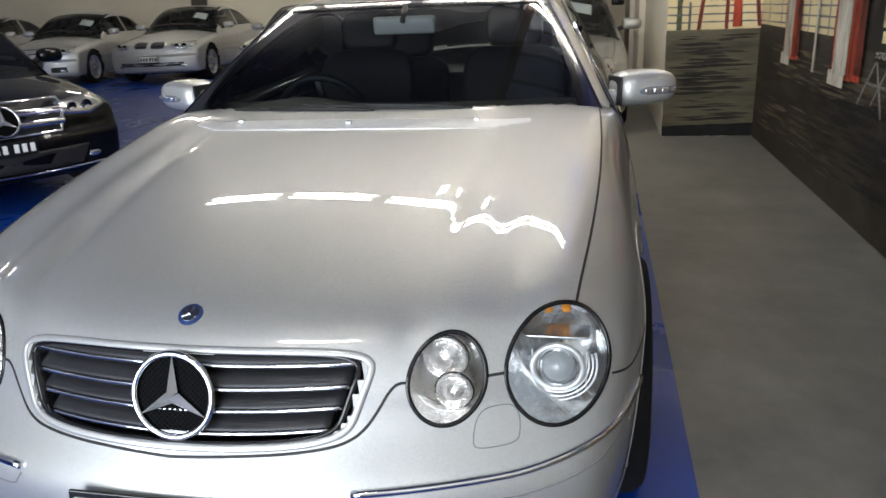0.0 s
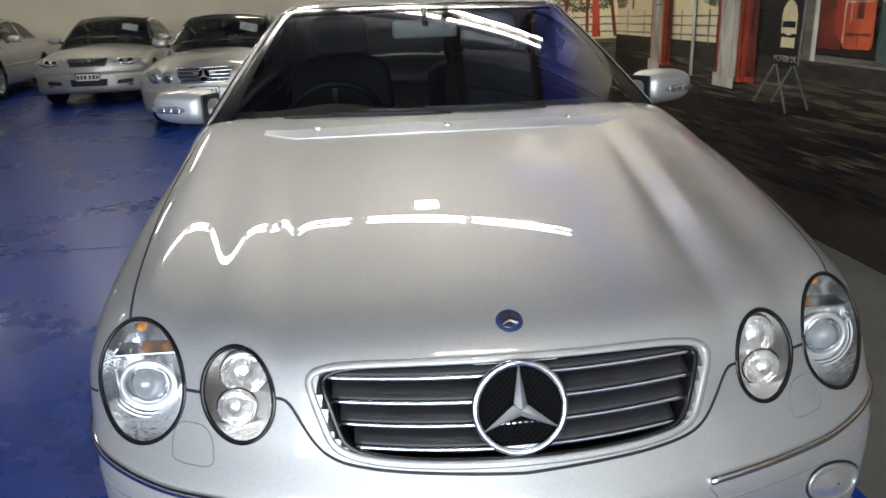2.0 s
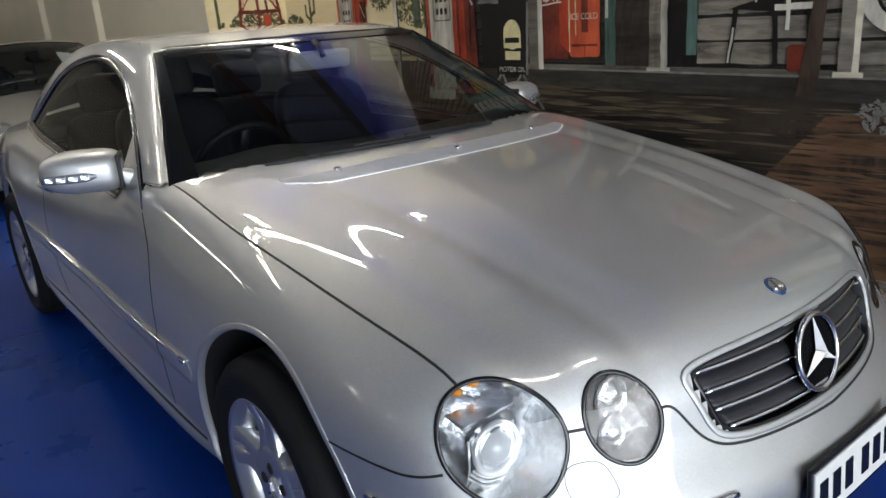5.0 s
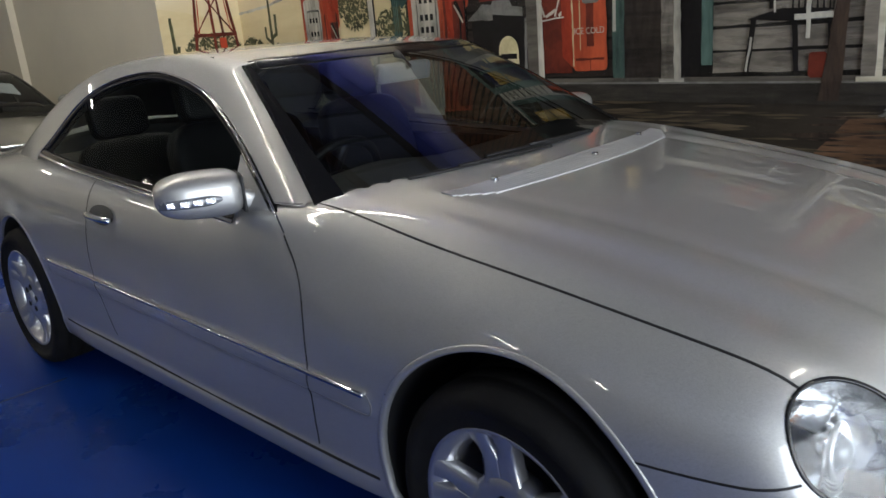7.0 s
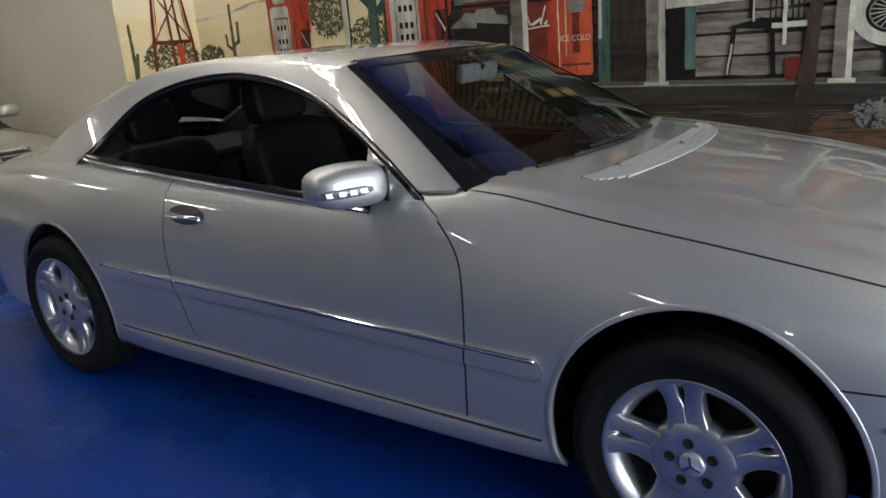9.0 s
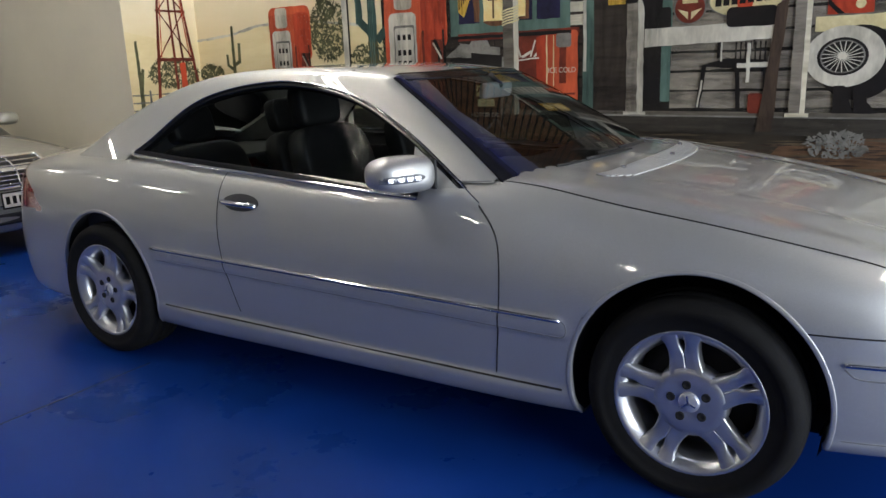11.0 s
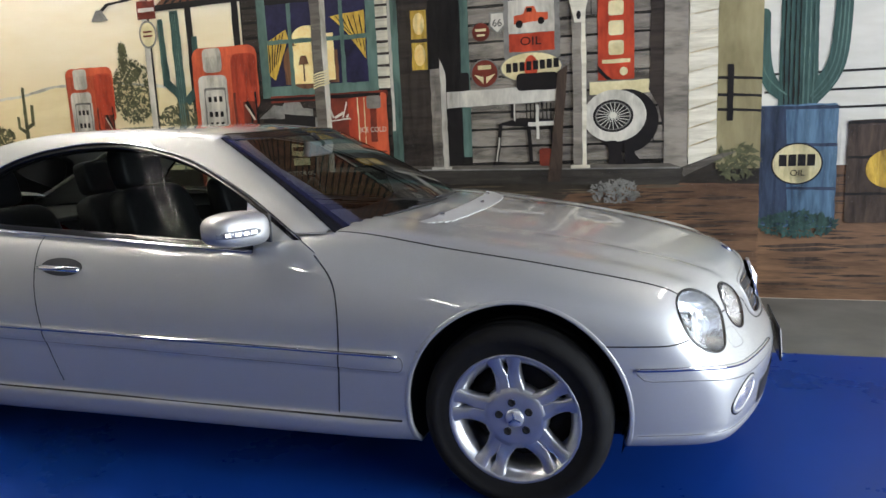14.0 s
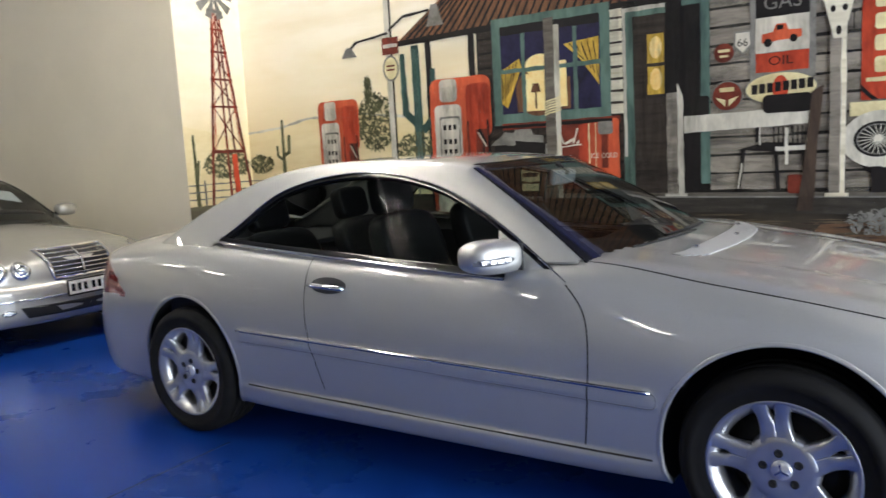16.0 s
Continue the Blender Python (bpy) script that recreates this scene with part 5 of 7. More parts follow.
def sky_paint(name):
    """Pale sky, yellower towards the ground and deep blue at the ceiling, with long soft cloud strokes."""
    m = paint(name, (248, 241, 222), (232, 218, 184), 0.8, (0.5, 1, 2.4))
    nt = m.node_tree
    bs = nt.nodes["Principled BSDF"]
    old = bs.inputs["Base Color"].links[0].from_socket
    co = nt.nodes.new("ShaderNodeTexCoord")
    sep = nt.nodes.new("ShaderNodeSeparateXYZ")
    nz = nt.nodes.new("ShaderNodeTexNoise")
    nz.inputs["Scale"].default_value, nz.inputs["Detail"].default_value = 1.1, 4
    mp = nt.nodes.new("ShaderNodeMapping")
    mp.inputs["Scale"].default_value = (0.5, 0.5, 2.2)
    nt.links.new(co.outputs["Object"], mp.inputs["Vector"])
    nt.links.new(mp.outputs[0], nz.inputs["Vector"])
    nt.links.new(co.outputs["Object"], sep.inputs[0])
    wob = nt.nodes.new("ShaderNodeMath")
    wob.operation = "MULTIPLY_ADD"
    wob.inputs[1].default_value = 1.1
    nt.links.new(nz.outputs["Fac"], wob.inputs[0])
    nt.links.new(sep.outputs["Z"], wob.inputs[2])
    rng_ = nt.nodes.new("ShaderNodeMapRange")
    rng_.inputs["From Min"].default_value, rng_.inputs["From Max"].default_value = 1.7, 3.5
    rng_.inputs["To Min"].default_value, rng_.inputs["To Max"].default_value = 0.85, 0.0
    nt.links.new(wob.outputs[0], rng_.inputs["Value"])
    mx = nt.nodes.new("ShaderNodeMix")
    mx.data_type = "RGBA"
    mx.inputs[7].default_value = (*lin(222, 200, 146), 1)
    nt.links.new(rng_.outputs[0], mx.inputs[0])
    nt.links.new(old, mx.inputs[6])
    dusk = nt.nodes.new("ShaderNodeMapRange")
    dusk.inputs["From Min"].default_value, dusk.inputs["From Max"].default_value = 3.9, 5.0
    nt.links.new(wob.outputs[0], dusk.inputs["Value"])
    top = nt.nodes.new("ShaderNodeMix")
    top.data_type = "RGBA"
    top.inputs[7].default_value = (0.16, 0.19, 0.66, 1)
    nt.links.new(dusk.outputs[0], top.inputs[0])
    nt.links.new(mx.outputs[2], top.inputs[6])
    nt.links.new(top.outputs[2], bs.inputs["Base Color"])
    return m


def glaze(name, rgb, most, scale, stretch, low=0.42, high=0.72):
    """A thin broken wash of paint through which the layer below shows."""
    m = bpy.data.materials.new(name)
    m.use_nodes = True
    nt = m.node_tree
    b = nt.nodes["Principled BSDF"]
    b.inputs["Base Color"].default_value = (*lin(*rgb), 1)
    b.inputs["Roughness"].default_value = 0.6
    co, mp = nt.nodes.new("ShaderNodeTexCoord"), nt.nodes.new("ShaderNodeMapping")
    mp.inputs["Scale"].default_value = stretch
    nt.links.new(co.outputs["Object"], mp.inputs["Vector"])
    nz = nt.nodes.new("ShaderNodeTexNoise")
    nz.inputs["Scale"].default_value, nz.inputs["Detail"].default_value, nz.inputs["Roughness"].default_value = scale, 7, 0.65
    nz.inputs["Distortion"].default_value = 0.6
    nt.links.new(mp.outputs[0], nz.inputs["Vector"])
    mr = nt.nodes.new("ShaderNodeMapRange")
    mr.inputs["From Min"].default_value, mr.inputs["From Max"].default_value, mr.inputs["To Max"].default_value = low, high, most
    nt.links.new(nz.outputs["Fac"], mr.inputs["Value"])
    nt.links.new(mr.outputs[0], b.inputs["Alpha"])
    return m


PT["sky"] = sky_paint("paint_sky_graded")
PT["wash_dark"] = glaze("paint_wash_dark", (30, 26, 24), 0.34, 2.6, (1, 1, 0.8))
PT["wash_streak"] = glaze("paint_wash_streak", (24, 21, 20), 0.46, 7.0, (0.35, 1, 2.4), 0.48, 0.70)
PT["wash_pale"] = glaze("paint_wash_pale", (206, 198, 178), 0.30, 5.5, (0.5, 1, 1.8), 0.50, 0.74)
PT["wash_upright"] = glaze("paint_wash_upright", (22, 24, 26), 0.42, 6.0, (2.6, 1, 0.35), 0.44, 0.68)


class Wall:
    """A sheet of wall to paint on: u along it, v up; each layer lies a little prouder."""

    def __init__(self, origin, along, out):
        self.o, self.a, self.n = Vector(origin), Vector(along), Vector(out)

    def at(self, u, v, layer):
        return self.o + self.a * u + Vector((0, 0, v)) + self.n * (0.0025 + 0.0012 * layer)


MURAL_X0 = -5.65
main_wall = Wall((0, WALL_Y, 0), (1, 0, 0), (0, -1, 0))
return_wall = Wall((MURAL_X0, 0, 0), (0, 1, 0), (1, 0, 0))
end_wall = Wall((0, WALL_Y + 0.12, 0), (1, 0, 0), (0, -1, 0))
mural = thing("mural", "hand-painted desert filling station mural on the wall", "mural")


def rect(u0, u1, v0, v1, lean=0.0):
    return [(u0, v0), (u1, v0), (u1 + lean, v1), (u0 + lean, v1)]


def round_rect(u0, u1, v0, v1, r, n=5):
    out = []
    for cu, cv, a0 in ((u1 - r, v1 - r, 0), (u0 + r, v1 - r, 90), (u0 + r, v0 + r, 180), (u1 - r, v0 + r, 270)):
        out += [(cu + r * math.cos(math.radians(a0 + 90 * k / n)), cv + r * math.sin(math.radians(a0 + 90 * k / n))) for k in range(n + 1)]
    return out


def oval(cu, cv, ru, rv, n=32):
    return [(cu + ru * math.cos(k * math.tau / n), cv + rv * math.sin(k * math.tau / n)) for k in range(n)]


def stroke(p, q, w, w2=None):
    d = Vector((q[0] - p[0], q[1] - p[1]))
    s = Vector((-d.y, d.x)).normalized()
    a, b = w / 2, (w2 if w2 is not None else w) / 2
    return [(p[0] + s.x * a, p[1] + s.y * a), (p[0] - s.x * a, p[1] - s.y * a), (q[0] - s.x * b, q[1] - s.y * b), (q[0] + s.x * b, q[1] + s.y * b)]


SPLIT = {"curtain_fold", "lamp_arm", "chair_light", "window_curtain", "window_shade", "painted_plank", "painted_board", "roof_ridge", "banner_bar", "barrel_hoop", "porch_post", "lamp_shade", "pump_mark", "pickup_wheel", "oval_bar", "barrel_bar", "window_bar", "painted_boot", "door_light", "painted_cactus_rib"}


coats = [0]


def hand_drawn(s, seed, step=0.05, shake=0.0035):
    """An outline as a brush leaves it: long edges waver a little."""
    r, out = random.Random(seed), []
    size = max(max(p[0] for p in s) - min(p[0] for p in s), max(p[1] for p in s) - min(p[1] for p in s))
    if size > 3.0:
        return s
    for a, b in zip(s, s[1:] + s[:1]):
        out.append(a)
        n = min(14, int(math.hypot(b[0] - a[0], b[1] - a[1]) / step))
        for k in range(1, n):
            t = k / n
            out.append((a[0] + (b[0] - a[0]) * t + r.uniform(-shake, shake), a[1] + (b[1] - a[1]) * t + r.uniform(-shake, shake)))
    return out


def limb(pts, w0, w1):
    """A thick round-ended stem through points."""
    n = 14
    ts = np.linspace(0, 1, len(pts))
    fx, fz = spline(ts, [p[0] for p in pts]), spline(ts, [p[1] for p in pts])
    t = np.linspace(0, 1, n)
    c = np.stack([fx(t), fz(t)], 1)
    d = np.gradient(c, axis=0)
    d /= np.linalg.norm(d, axis=1)[:, None]
    s = np.stack([-d[:, 1], d[:, 0]], 1)
    w = np.linspace(w0, w1, n)[:, None] / 2
    cap = [tuple(c[-1] + w[-1] * (math.cos(a) * s[-1] + math.sin(a) * d[-1])) for a in np.linspace(0.3, math.pi - 0.3, 6)]
    return [tuple(float(k) for k in p) for p in [*(c - s * w)]] + [tuple(float(k) for k in p) for p in cap[::-1]] + [tuple(float(k) for k in p) for p in [*(c + s * w)][::-1]]


def lay(name, shapes, mat, layer, parent=None, wall=None, label=""):
    """Paints shapes in one colour; one part."""
    wall = wall or main_wall
    if shapes and isinstance(shapes[0][0], (int, float)):
        shapes = [shapes]
    if name in SPLIT:
        for s in shapes[1:]:
            lay(name, s, mat, layer, parent, wall, label)
        shapes = shapes[:1]
    vs, fs = [], []
    coats[0] += 1
    if len(shapes) <= 60 and not mat.startswith("wash"):
        shapes = [hand_drawn(s, coats[0]) for s in shapes]
    for i, s in enumerate(shapes):
        fs.append(tuple(range(len(vs), len(vs) + len(s))))
        proud = layer + 0.9 * ((coats[0] * 0.754878 + i * 0.618034) % 1)
        vs += [tuple(wall.at(u, v, proud)) for u, v in s]
    me = bpy.data.meshes.new(name)
    me.from_pydata(vs, [], fs)
    ob = link(name, me, PT[mat], parent or mural, label, smooth=False)
    return tagged(ob, kind="stuff") if len(shapes) > 12 else ob


def lettering(text, u, v, size, mat, layer, parent, wall=None, squeeze=1.0):
    wall = wall or main_wall
    cu = bpy.data.curves.new("lettering", "FONT")
    cu.body, cu.size, cu.align_x, cu.align_y = text, size, "CENTER", "CENTER"
    tmp = bpy.data.objects.new("lettering", cu)
    me = bpy.data.meshes.new_from_object(tmp)
    bpy.data.objects.remove(tmp)
    m = Matrix((tuple(wall.a) + (0,), (0, 0, 1, 0), tuple(wall.n) + (0,), (0, 0, 0, 1))).transposed()
    me.transform(Matrix.Translation(wall.at(u, v, layer)) @ m @ Matrix.Diagonal((squeeze, 1, 1, 1)))
    return link("lettering", me, PT[mat], parent, smooth=False)


def planks(u0, u1, v0, v1, step, gap=0.012, rng=None, cut=0.0):
    out, v = [], v0
    rng = rng or random.Random(3)
    while v < v1 - 0.01:
        top = min(v + step - gap, v1)
        u = u0
        while u < u1:
            e = min(u1, u + rng.uniform(0.5, 1.6))
            out.append([(u + 0.004, v + rng.uniform(0, 0.006)), (e - 0.004, v + rng.uniform(0, 0.006)), (e - 0.004, top - rng.uniform(0, 0.006)), (u + 0.004, top - rng.uniform(0, 0.006))])
            u = e
        v += step
    return out


def leaves(n, cu, cv, ru, rv, size, rng):
    out = []
    for _ in range(n):
        a, r = rng.uniform(0, math.tau), math.sqrt(rng.random())
        u, v, t = cu + ru * r * math.cos(a), cv + rv * r * math.sin(a), rng.uniform(0, math.tau)
        l = size * rng.uniform(0.5, 1.3)
        out.append([(u - l * math.cos(t), v - l * math.sin(t)), (u + 0.35 * l * math.sin(t), v - 0.35 * l * math.cos(t)),
                    (u + l * math.cos(t), v + l * math.sin(t)), (u - 0.35 * l * math.sin(t), v + 0.35 * l * math.cos(t))])
    return out


def dabs(n, u0, u1, v0, v1, size, rng, flat=0.18):
    out = []
    for _ in range(n):
        u, v, l = rng.uniform(u0, u1), rng.uniform(v0, v1), size * rng.uniform(0.4, 1.6)
        h = l * flat * rng.uniform(0.5, 1.4)
        out.append([(u - l, v), (u - l * 0.3, v - h), (u + l * 0.6, v - h * 0.6), (u + l, v + h * 0.2), (u + l * 0.2, v + h)])
    return out


def painted_pump(u0, u1, v0, v1, layer):
    w, h = u1 - u0, v1 - v0
    p = lay("painted_pump", [round_rect(u0, u1, v1 - 0.42 * h, v1, 0.13 * w), rect(u0, u0 + 0.66 * w, v0 + 0.02, v1 - 0.2 * h)], "orange", layer, label="red and white painted fuel pump")
    lay("pump_side", [round_rect(u0 + 0.60 * w, u1 - 0.01, v1 - 0.40 * h, v1 - 0.05 * h, 0.10 * w), rect(u0 + 0.62 * w, u1 - 0.06 * w, v0 + 0.03, v1 - 0.2 * h)], "red", layer + 1, p)
    lay("pump_shadow", [rect(u1 - 0.26 * w, u1 - 0.05 * w, v0 + 0.05 * h, v1 - 0.36 * h), rect(u0 + 0.60 * w, u0 + 0.64 * w, v0 + 0.04, v1 - 0.30 * h)], "red_deep", layer + 2, p)
    lay("pump_front", [rect(u0 + 0.07 * w, u0 + 0.52 * w, v0 + 0.05, v1 - 0.26 * h), round_rect(u0 + 0.17 * w, u0 + 0.46 * w, v1 - 0.16 * h, v1 - 0.008, 0.06 * w), round_rect(u0 + 0.07 * w, u0 + 0.52 * w, v1 - 0.34 * h, v1 - 0.18 * h, 0.08 * w)], "white", layer + 3, p)
    lay("pump_wash", [rect(u0 + 0.02 * w, u1 - 0.02 * w, v0 + 0.04, v1 - 0.06 * h)], "wash_upright", layer + 8, p)
    lay("pump_dial", round_rect(u0 + 0.15 * w, u0 + 0.49 * w, v1 - 0.56 * h, v1 - 0.26 * h, 0.03 * w), "grey", layer + 4, p)
    lay("pump_dial_face", round_rect(u0 + 0.17 * w, u0 + 0.47 * w, v1 - 0.55 * h, v1 - 0.275 * h, 0.03 * w), "white", layer + 5, p)
    marks = [rect(u0 + (0.21 + 0.085 * i) * w, u0 + (0.26 + 0.085 * i) * w, v1 - (0.52 - 0.07 * j) * h, v1 - (0.485 - 0.07 * j) * h) for i in range(3) for j in (0, 1, 2.4)]
    lay("pump_mark", marks, "dark", layer + 6, p)
    hose = [stroke((u1 - 0.20 * w, v1 - 0.36 * h), (u1 - 0.10 * w, v1 - 0.46 * h), 0.05 * w), stroke((u1 - 0.13 * w, v1 - 0.44 * h), (u1 - 0.16 * w, v1 - 0.70 * h), 0.03 * w), stroke((u1 - 0.06 * w, v1 - 0.3 * h), (u1 - 0.03 * w, v0 + 0.2 * h), 0.03 * w)]
    lay("pump_hose", hose, "dark", layer + 6, p)
    lay("pump_nozzle", [stroke((u1 - 0.22 * w, v1 - 0.38 * h), (u1 - 0.09 * w, v1 - 0.48 * h), 0.022 * w)], "white", layer + 7, p)
    lay("pump_base", [rect(u0 - 0.02, u0 + 0.5 * w, v0 - 0.03, v0 + 0.06)], "white", layer + 7, p)
    return p


def paint_mural():
    rng = random.Random(11)
    X0, X1 = MURAL_X0, 1.10
    lay("painted_sky", rect(X0, X1, 0.9, CEIL - 0.005), "sky", 0, label="pale yellow painted desert sky")
    lay("painted_sky", rect(1.42, WALL_Y, 0.9, CEIL - 0.005), "sky", 0, wall=return_wall)
    lay("painted_hill", [(X0, 1.02), (-2.8, 1.02), (-2.8, 1.72), (-3.6, 1.74), (-4.3, 1.82), (-4.8, 1.80), (-5.2, 1.73), (X0, 1.70)], "hill", 2, label="pale painted sand hill")
    lay("painted_hill", [(1.42, 1.02), (WALL_Y, 1.02), (WALL_Y, 1.70), (2.0, 1.66), (1.7, 1.74), (1.42, 1.78)], "hill", 2, wall=return_wall)
    lay("painted_hill_crest", [stroke(a, b, 0.022) for a, b in (((-3.6, 1.745), (-4.3, 1.825)), ((-4.3, 1.825), (-4.8, 1.805)), ((-4.8, 1.805), (-5.2, 1.735)), ((-5.2, 1.735), (X0, 1.705)))], "white", 3)
    lay("painted_road", rect(X0, X1, 0.004, 1.04), "road", 2, label="dark painted road")
    lay("painted_road", rect(1.42, WALL_Y, 0.004, 1.0), "road_end", 2, wall=return_wall, label="grey painted track")
    lay("painted_road_edge", [(1.42, 0.006), (WALL_Y, 0.006), (WALL_Y, 0.13), (1.42, 0.10)], "dark", 3, wall=return_wall)
    lay("painted_track", dabs(90, 1.60, 2.08, 0.15, 0.95, 0.14, rng, 0.06), "road", 3, wall=return_wall)
    lay("painted_verge", dabs(150, -4.9, -0.8, 0.66, 0.90, 0.16, rng, 0.05) + dabs(90, -2.2, 0.7, 0.35, 0.85, 0.16, rng, 0.05) + dabs(60, -5.3, -3.2, 0.16, 0.5, 0.18, rng, 0.05), "road_tan", 3, label="tan painted wheel tracks")
    lay("painted_earth", [[(-0.9, 0.004), (X1, 0.004), (X1, 0.84), (0.5, 0.86), (-0.2, 0.80)]], "earth", 3, label="brown painted earth")
    lay("painted_earth_dab", dabs(150, -0.4, 0.92, 0.08, 0.80, 0.13, rng, 0.06), "brown", 4)
    lay("painted_shadow", dabs(120, -3.6, -0.8, 0.2, 0.72, 0.20, rng, 0.06), "dark", 4)
    # fence and scrub at the far end
    rails = [stroke((X0, z), (-2.9, z + 0.02), 0.012) for z in (1.07, 1.14, 1.21)]
    lay("painted_fence", rails + [stroke((u, 1.02), (u, 1.27), 0.02) for u in (-5.3, -4.85, -4.0, -3.5)], "grey", 4)
    lay("painted_fence", [stroke((1.42, z), (WALL_Y, z), 0.012) for z in (1.07, 1.14, 1.21)] + [stroke((u, 1.0), (u, 1.25), 0.02) for u in (1.62, 1.95)], "grey", 4, wall=return_wall)
    b = lay("painted_bush", leaves(420, 1.93, 1.40, 0.30, 0.14, 0.026, rng), "bush", 4, wall=return_wall, label="dark painted bush")
    lay("painted_bush", leaves(200, -5.48, 1.38, 0.17, 0.10, 0.026, rng), "bush", 4)
    lay("painted_cactus", [stroke((1.53, 1.0), (1.525, 1.70), 0.05, 0.025), stroke((1.53, 1.2), (1.57, 1.45), 0.03)], "bush", 4, wall=return_wall)
    lay("painted_cactus", [stroke((-5.16, 1.28), (-5.15, 1.82), 0.05, 0.03), stroke((-5.16, 1.45), (-5.08, 1.49), 0.035), stroke((-5.08, 1.47), (-5.07, 1.66), 0.035), stroke((-5.15, 1.40), (-5.24, 1.46), 0.03), stroke((-5.24, 1.45), (-5.24, 1.56), 0.03)], "bush", 4)
    # wind pump tower on the return
    def ty(y):
        return 1.93 + (y - 1.80) * 1.12
    def tw(a, b, *w):
        return stroke((ty(a[0]), a[1]), (ty(b[0]), b[1]), *w)
    legs = [tw((1.60, 1.0), (1.775, 2.95), 0.034, 0.02), tw((2.08, 1.02), (1.835, 2.95), 0.034, 0.02), tw((1.82, 1.0), (1.80, 2.95), 0.03, 0.018), tw((1.93, 1.02), (1.82, 2.9), 0.026, 0.016)]
    bars = []
    for k, z in enumerate((1.53, 1.98, 2.25, 2.52, 2.74)):
        a, c = 1.60 + 0.175 * (z - 1) / 1.95, 2.08 - 0.245 * (z - 1) / 1.95
        bars.append(tw((a - 0.02, z), (c + 0.02, z), 0.034 if k == 0 else 0.022))
        z2 = (1.98, 2.25, 2.52, 2.74, 2.92)[k]
        a2, c2 = 1.60 + 0.175 * (z2 - 1) / 1.95, 2.08 - 0.245 * (z2 - 1) / 1.95
        bars += [tw((a, z), (c2, z2), 0.013), tw((c, z), (a2, z2), 0.013)]
    tower = lay("painted_wind_pump", legs + bars, "red_deep", 6, wall=return_wall, label="rust red painted wind pump tower")
    lay("tower_lights", [tw((1.68, 1.55), (1.78, 2.9), 0.010), tw((1.98, 1.55), (1.84, 2.9), 0.010), tw((1.90, 1.02), (1.89, 1.5), 0.07)], "red", 7, tower, wall=return_wall)
    fan = [stroke((1.93 + 0.05 * math.cos(t), 3.08 + 0.05 * math.sin(t)), (1.93 + 0.24 * math.cos(t), 3.08 + 0.24 * math.sin(t)), 0.03, 0.09) for t in np.linspace(0, math.tau, 11)[:-1]]
    lay("tower_fan", fan + [rect(1.83, 2.03, 2.90, 2.935)], "grey", 7, tower, wall=return_wall)

    # house
    lay("painted_porch_shade", rect(-2.84, 0.62, 0.99, 2.62), "joint", 4, label="dark painted house front")
    lay("painted_plank", planks(-2.83, -1.56, 1.03, 2.66, 0.118, rng=rng), "plank_dark", 5, label="dark brown painted weatherboards")
    lay("painted_plank", planks(-0.94, 0.47, 1.03, 2.62, 0.128, rng=rng), "plank", 5, label="grey painted weatherboards")
    lay("painted_plank", planks(-1.70, -1.57, 1.63, 2.5, 0.09, rng=rng), "plank_white", 6)
    roof = lay("painted_roof", [[(-3.66, 2.40), (-1.2, 2.46), (0.6, 2.62), (0.72, 3.9), (-1.5, 3.86), (-2.2, 3.38), (-2.6, 3.12), (-3.05, 2.80)]], "rust", 6, label="rusty painted corrugated roof")
    lay("roof_ridge", [stroke((-3.55 + 0.075 * k, 2.42 + 0.0006 * k), (-2.92 + 0.075 * k, 2.86 + min(0.05 * k, 0.94)), 0.022, 0.014) for k in range(48)], "dark", 7, roof)
    lay("roof_eave", [stroke((-3.66, 2.39), (-1.2, 2.44), 0.05), stroke((-1.2, 2.44), (0.6, 2.6), 0.05)], "dark", 8, roof)
    lay("porch_post", [rect(-3.36, -3.30, 0.92, 2.44), rect(-2.92, -2.86, 1.0, 2.44)], "dark", 6)
    # desert plants by the pole
    cac = [stroke((-3.46, 1.30), (-3.47, 2.36), 0.10, 0.08), stroke((-3.60, 1.75), (-3.61, 2.30), 0.075, 0.05), stroke((-3.60, 1.78), (-3.48, 1.66), 0.07), stroke((-3.42, 1.6), (-3.30, 1.72), 0.07), stroke((-3.30, 1.7), (-3.29, 2.14), 0.07, 0.05)]
    lay("painted_cactus", cac, "teal_deep", 7, label="dark green painted cactus")
    lay("painted_cactus_ribs", [stroke((-3.47 + 0.02 * k, 1.35), (-3.475 + 0.016 * k, 2.33), 0.006) for k in (-1, 0, 1)] + [stroke((-3.625, 1.8), (-3.63, 2.27), 0.012)], "teal", 8)
    lay("painted_bush", leaves(620, -3.95, 1.72, 0.22, 0.27, 0.026, rng) + leaves(120, -4.02, 2.02, 0.04, 0.12, 0.024, rng) + leaves(300, -3.45, 1.45, 0.28, 0.15, 0.028, rng), "bush", 7, label="dark painted bush")
    # pumps, pole, street lamp
    painted_pump(-4.65, -4.15, 0.80, 1.95, 9)
    painted_pump(-3.33, -2.72, 0.78, 2.04, 10)
    pole = lay("painted_pole", [stroke((-3.745, 0.78), (-3.75, CEIL - 0.3), 0.075)], "white", 9, label="white painted lamp pole")
    lay("pole_shade", [stroke((-3.715, 0.78), (-3.72, CEIL - 0.3), 0.018)], "dark", 10, pole)
    lay("lamp_arm", [stroke((-3.75, 2.50), (-4.12, 2.46), 0.022), stroke((-4.12, 2.46), (-4.20, 2.40), 0.03), stroke((-3.74, 2.52), (-3.58, 2.62), 0.022), stroke((-3.58, 2.62), (-3.30, 2.64), 0.022)], "dark", 10, pole)
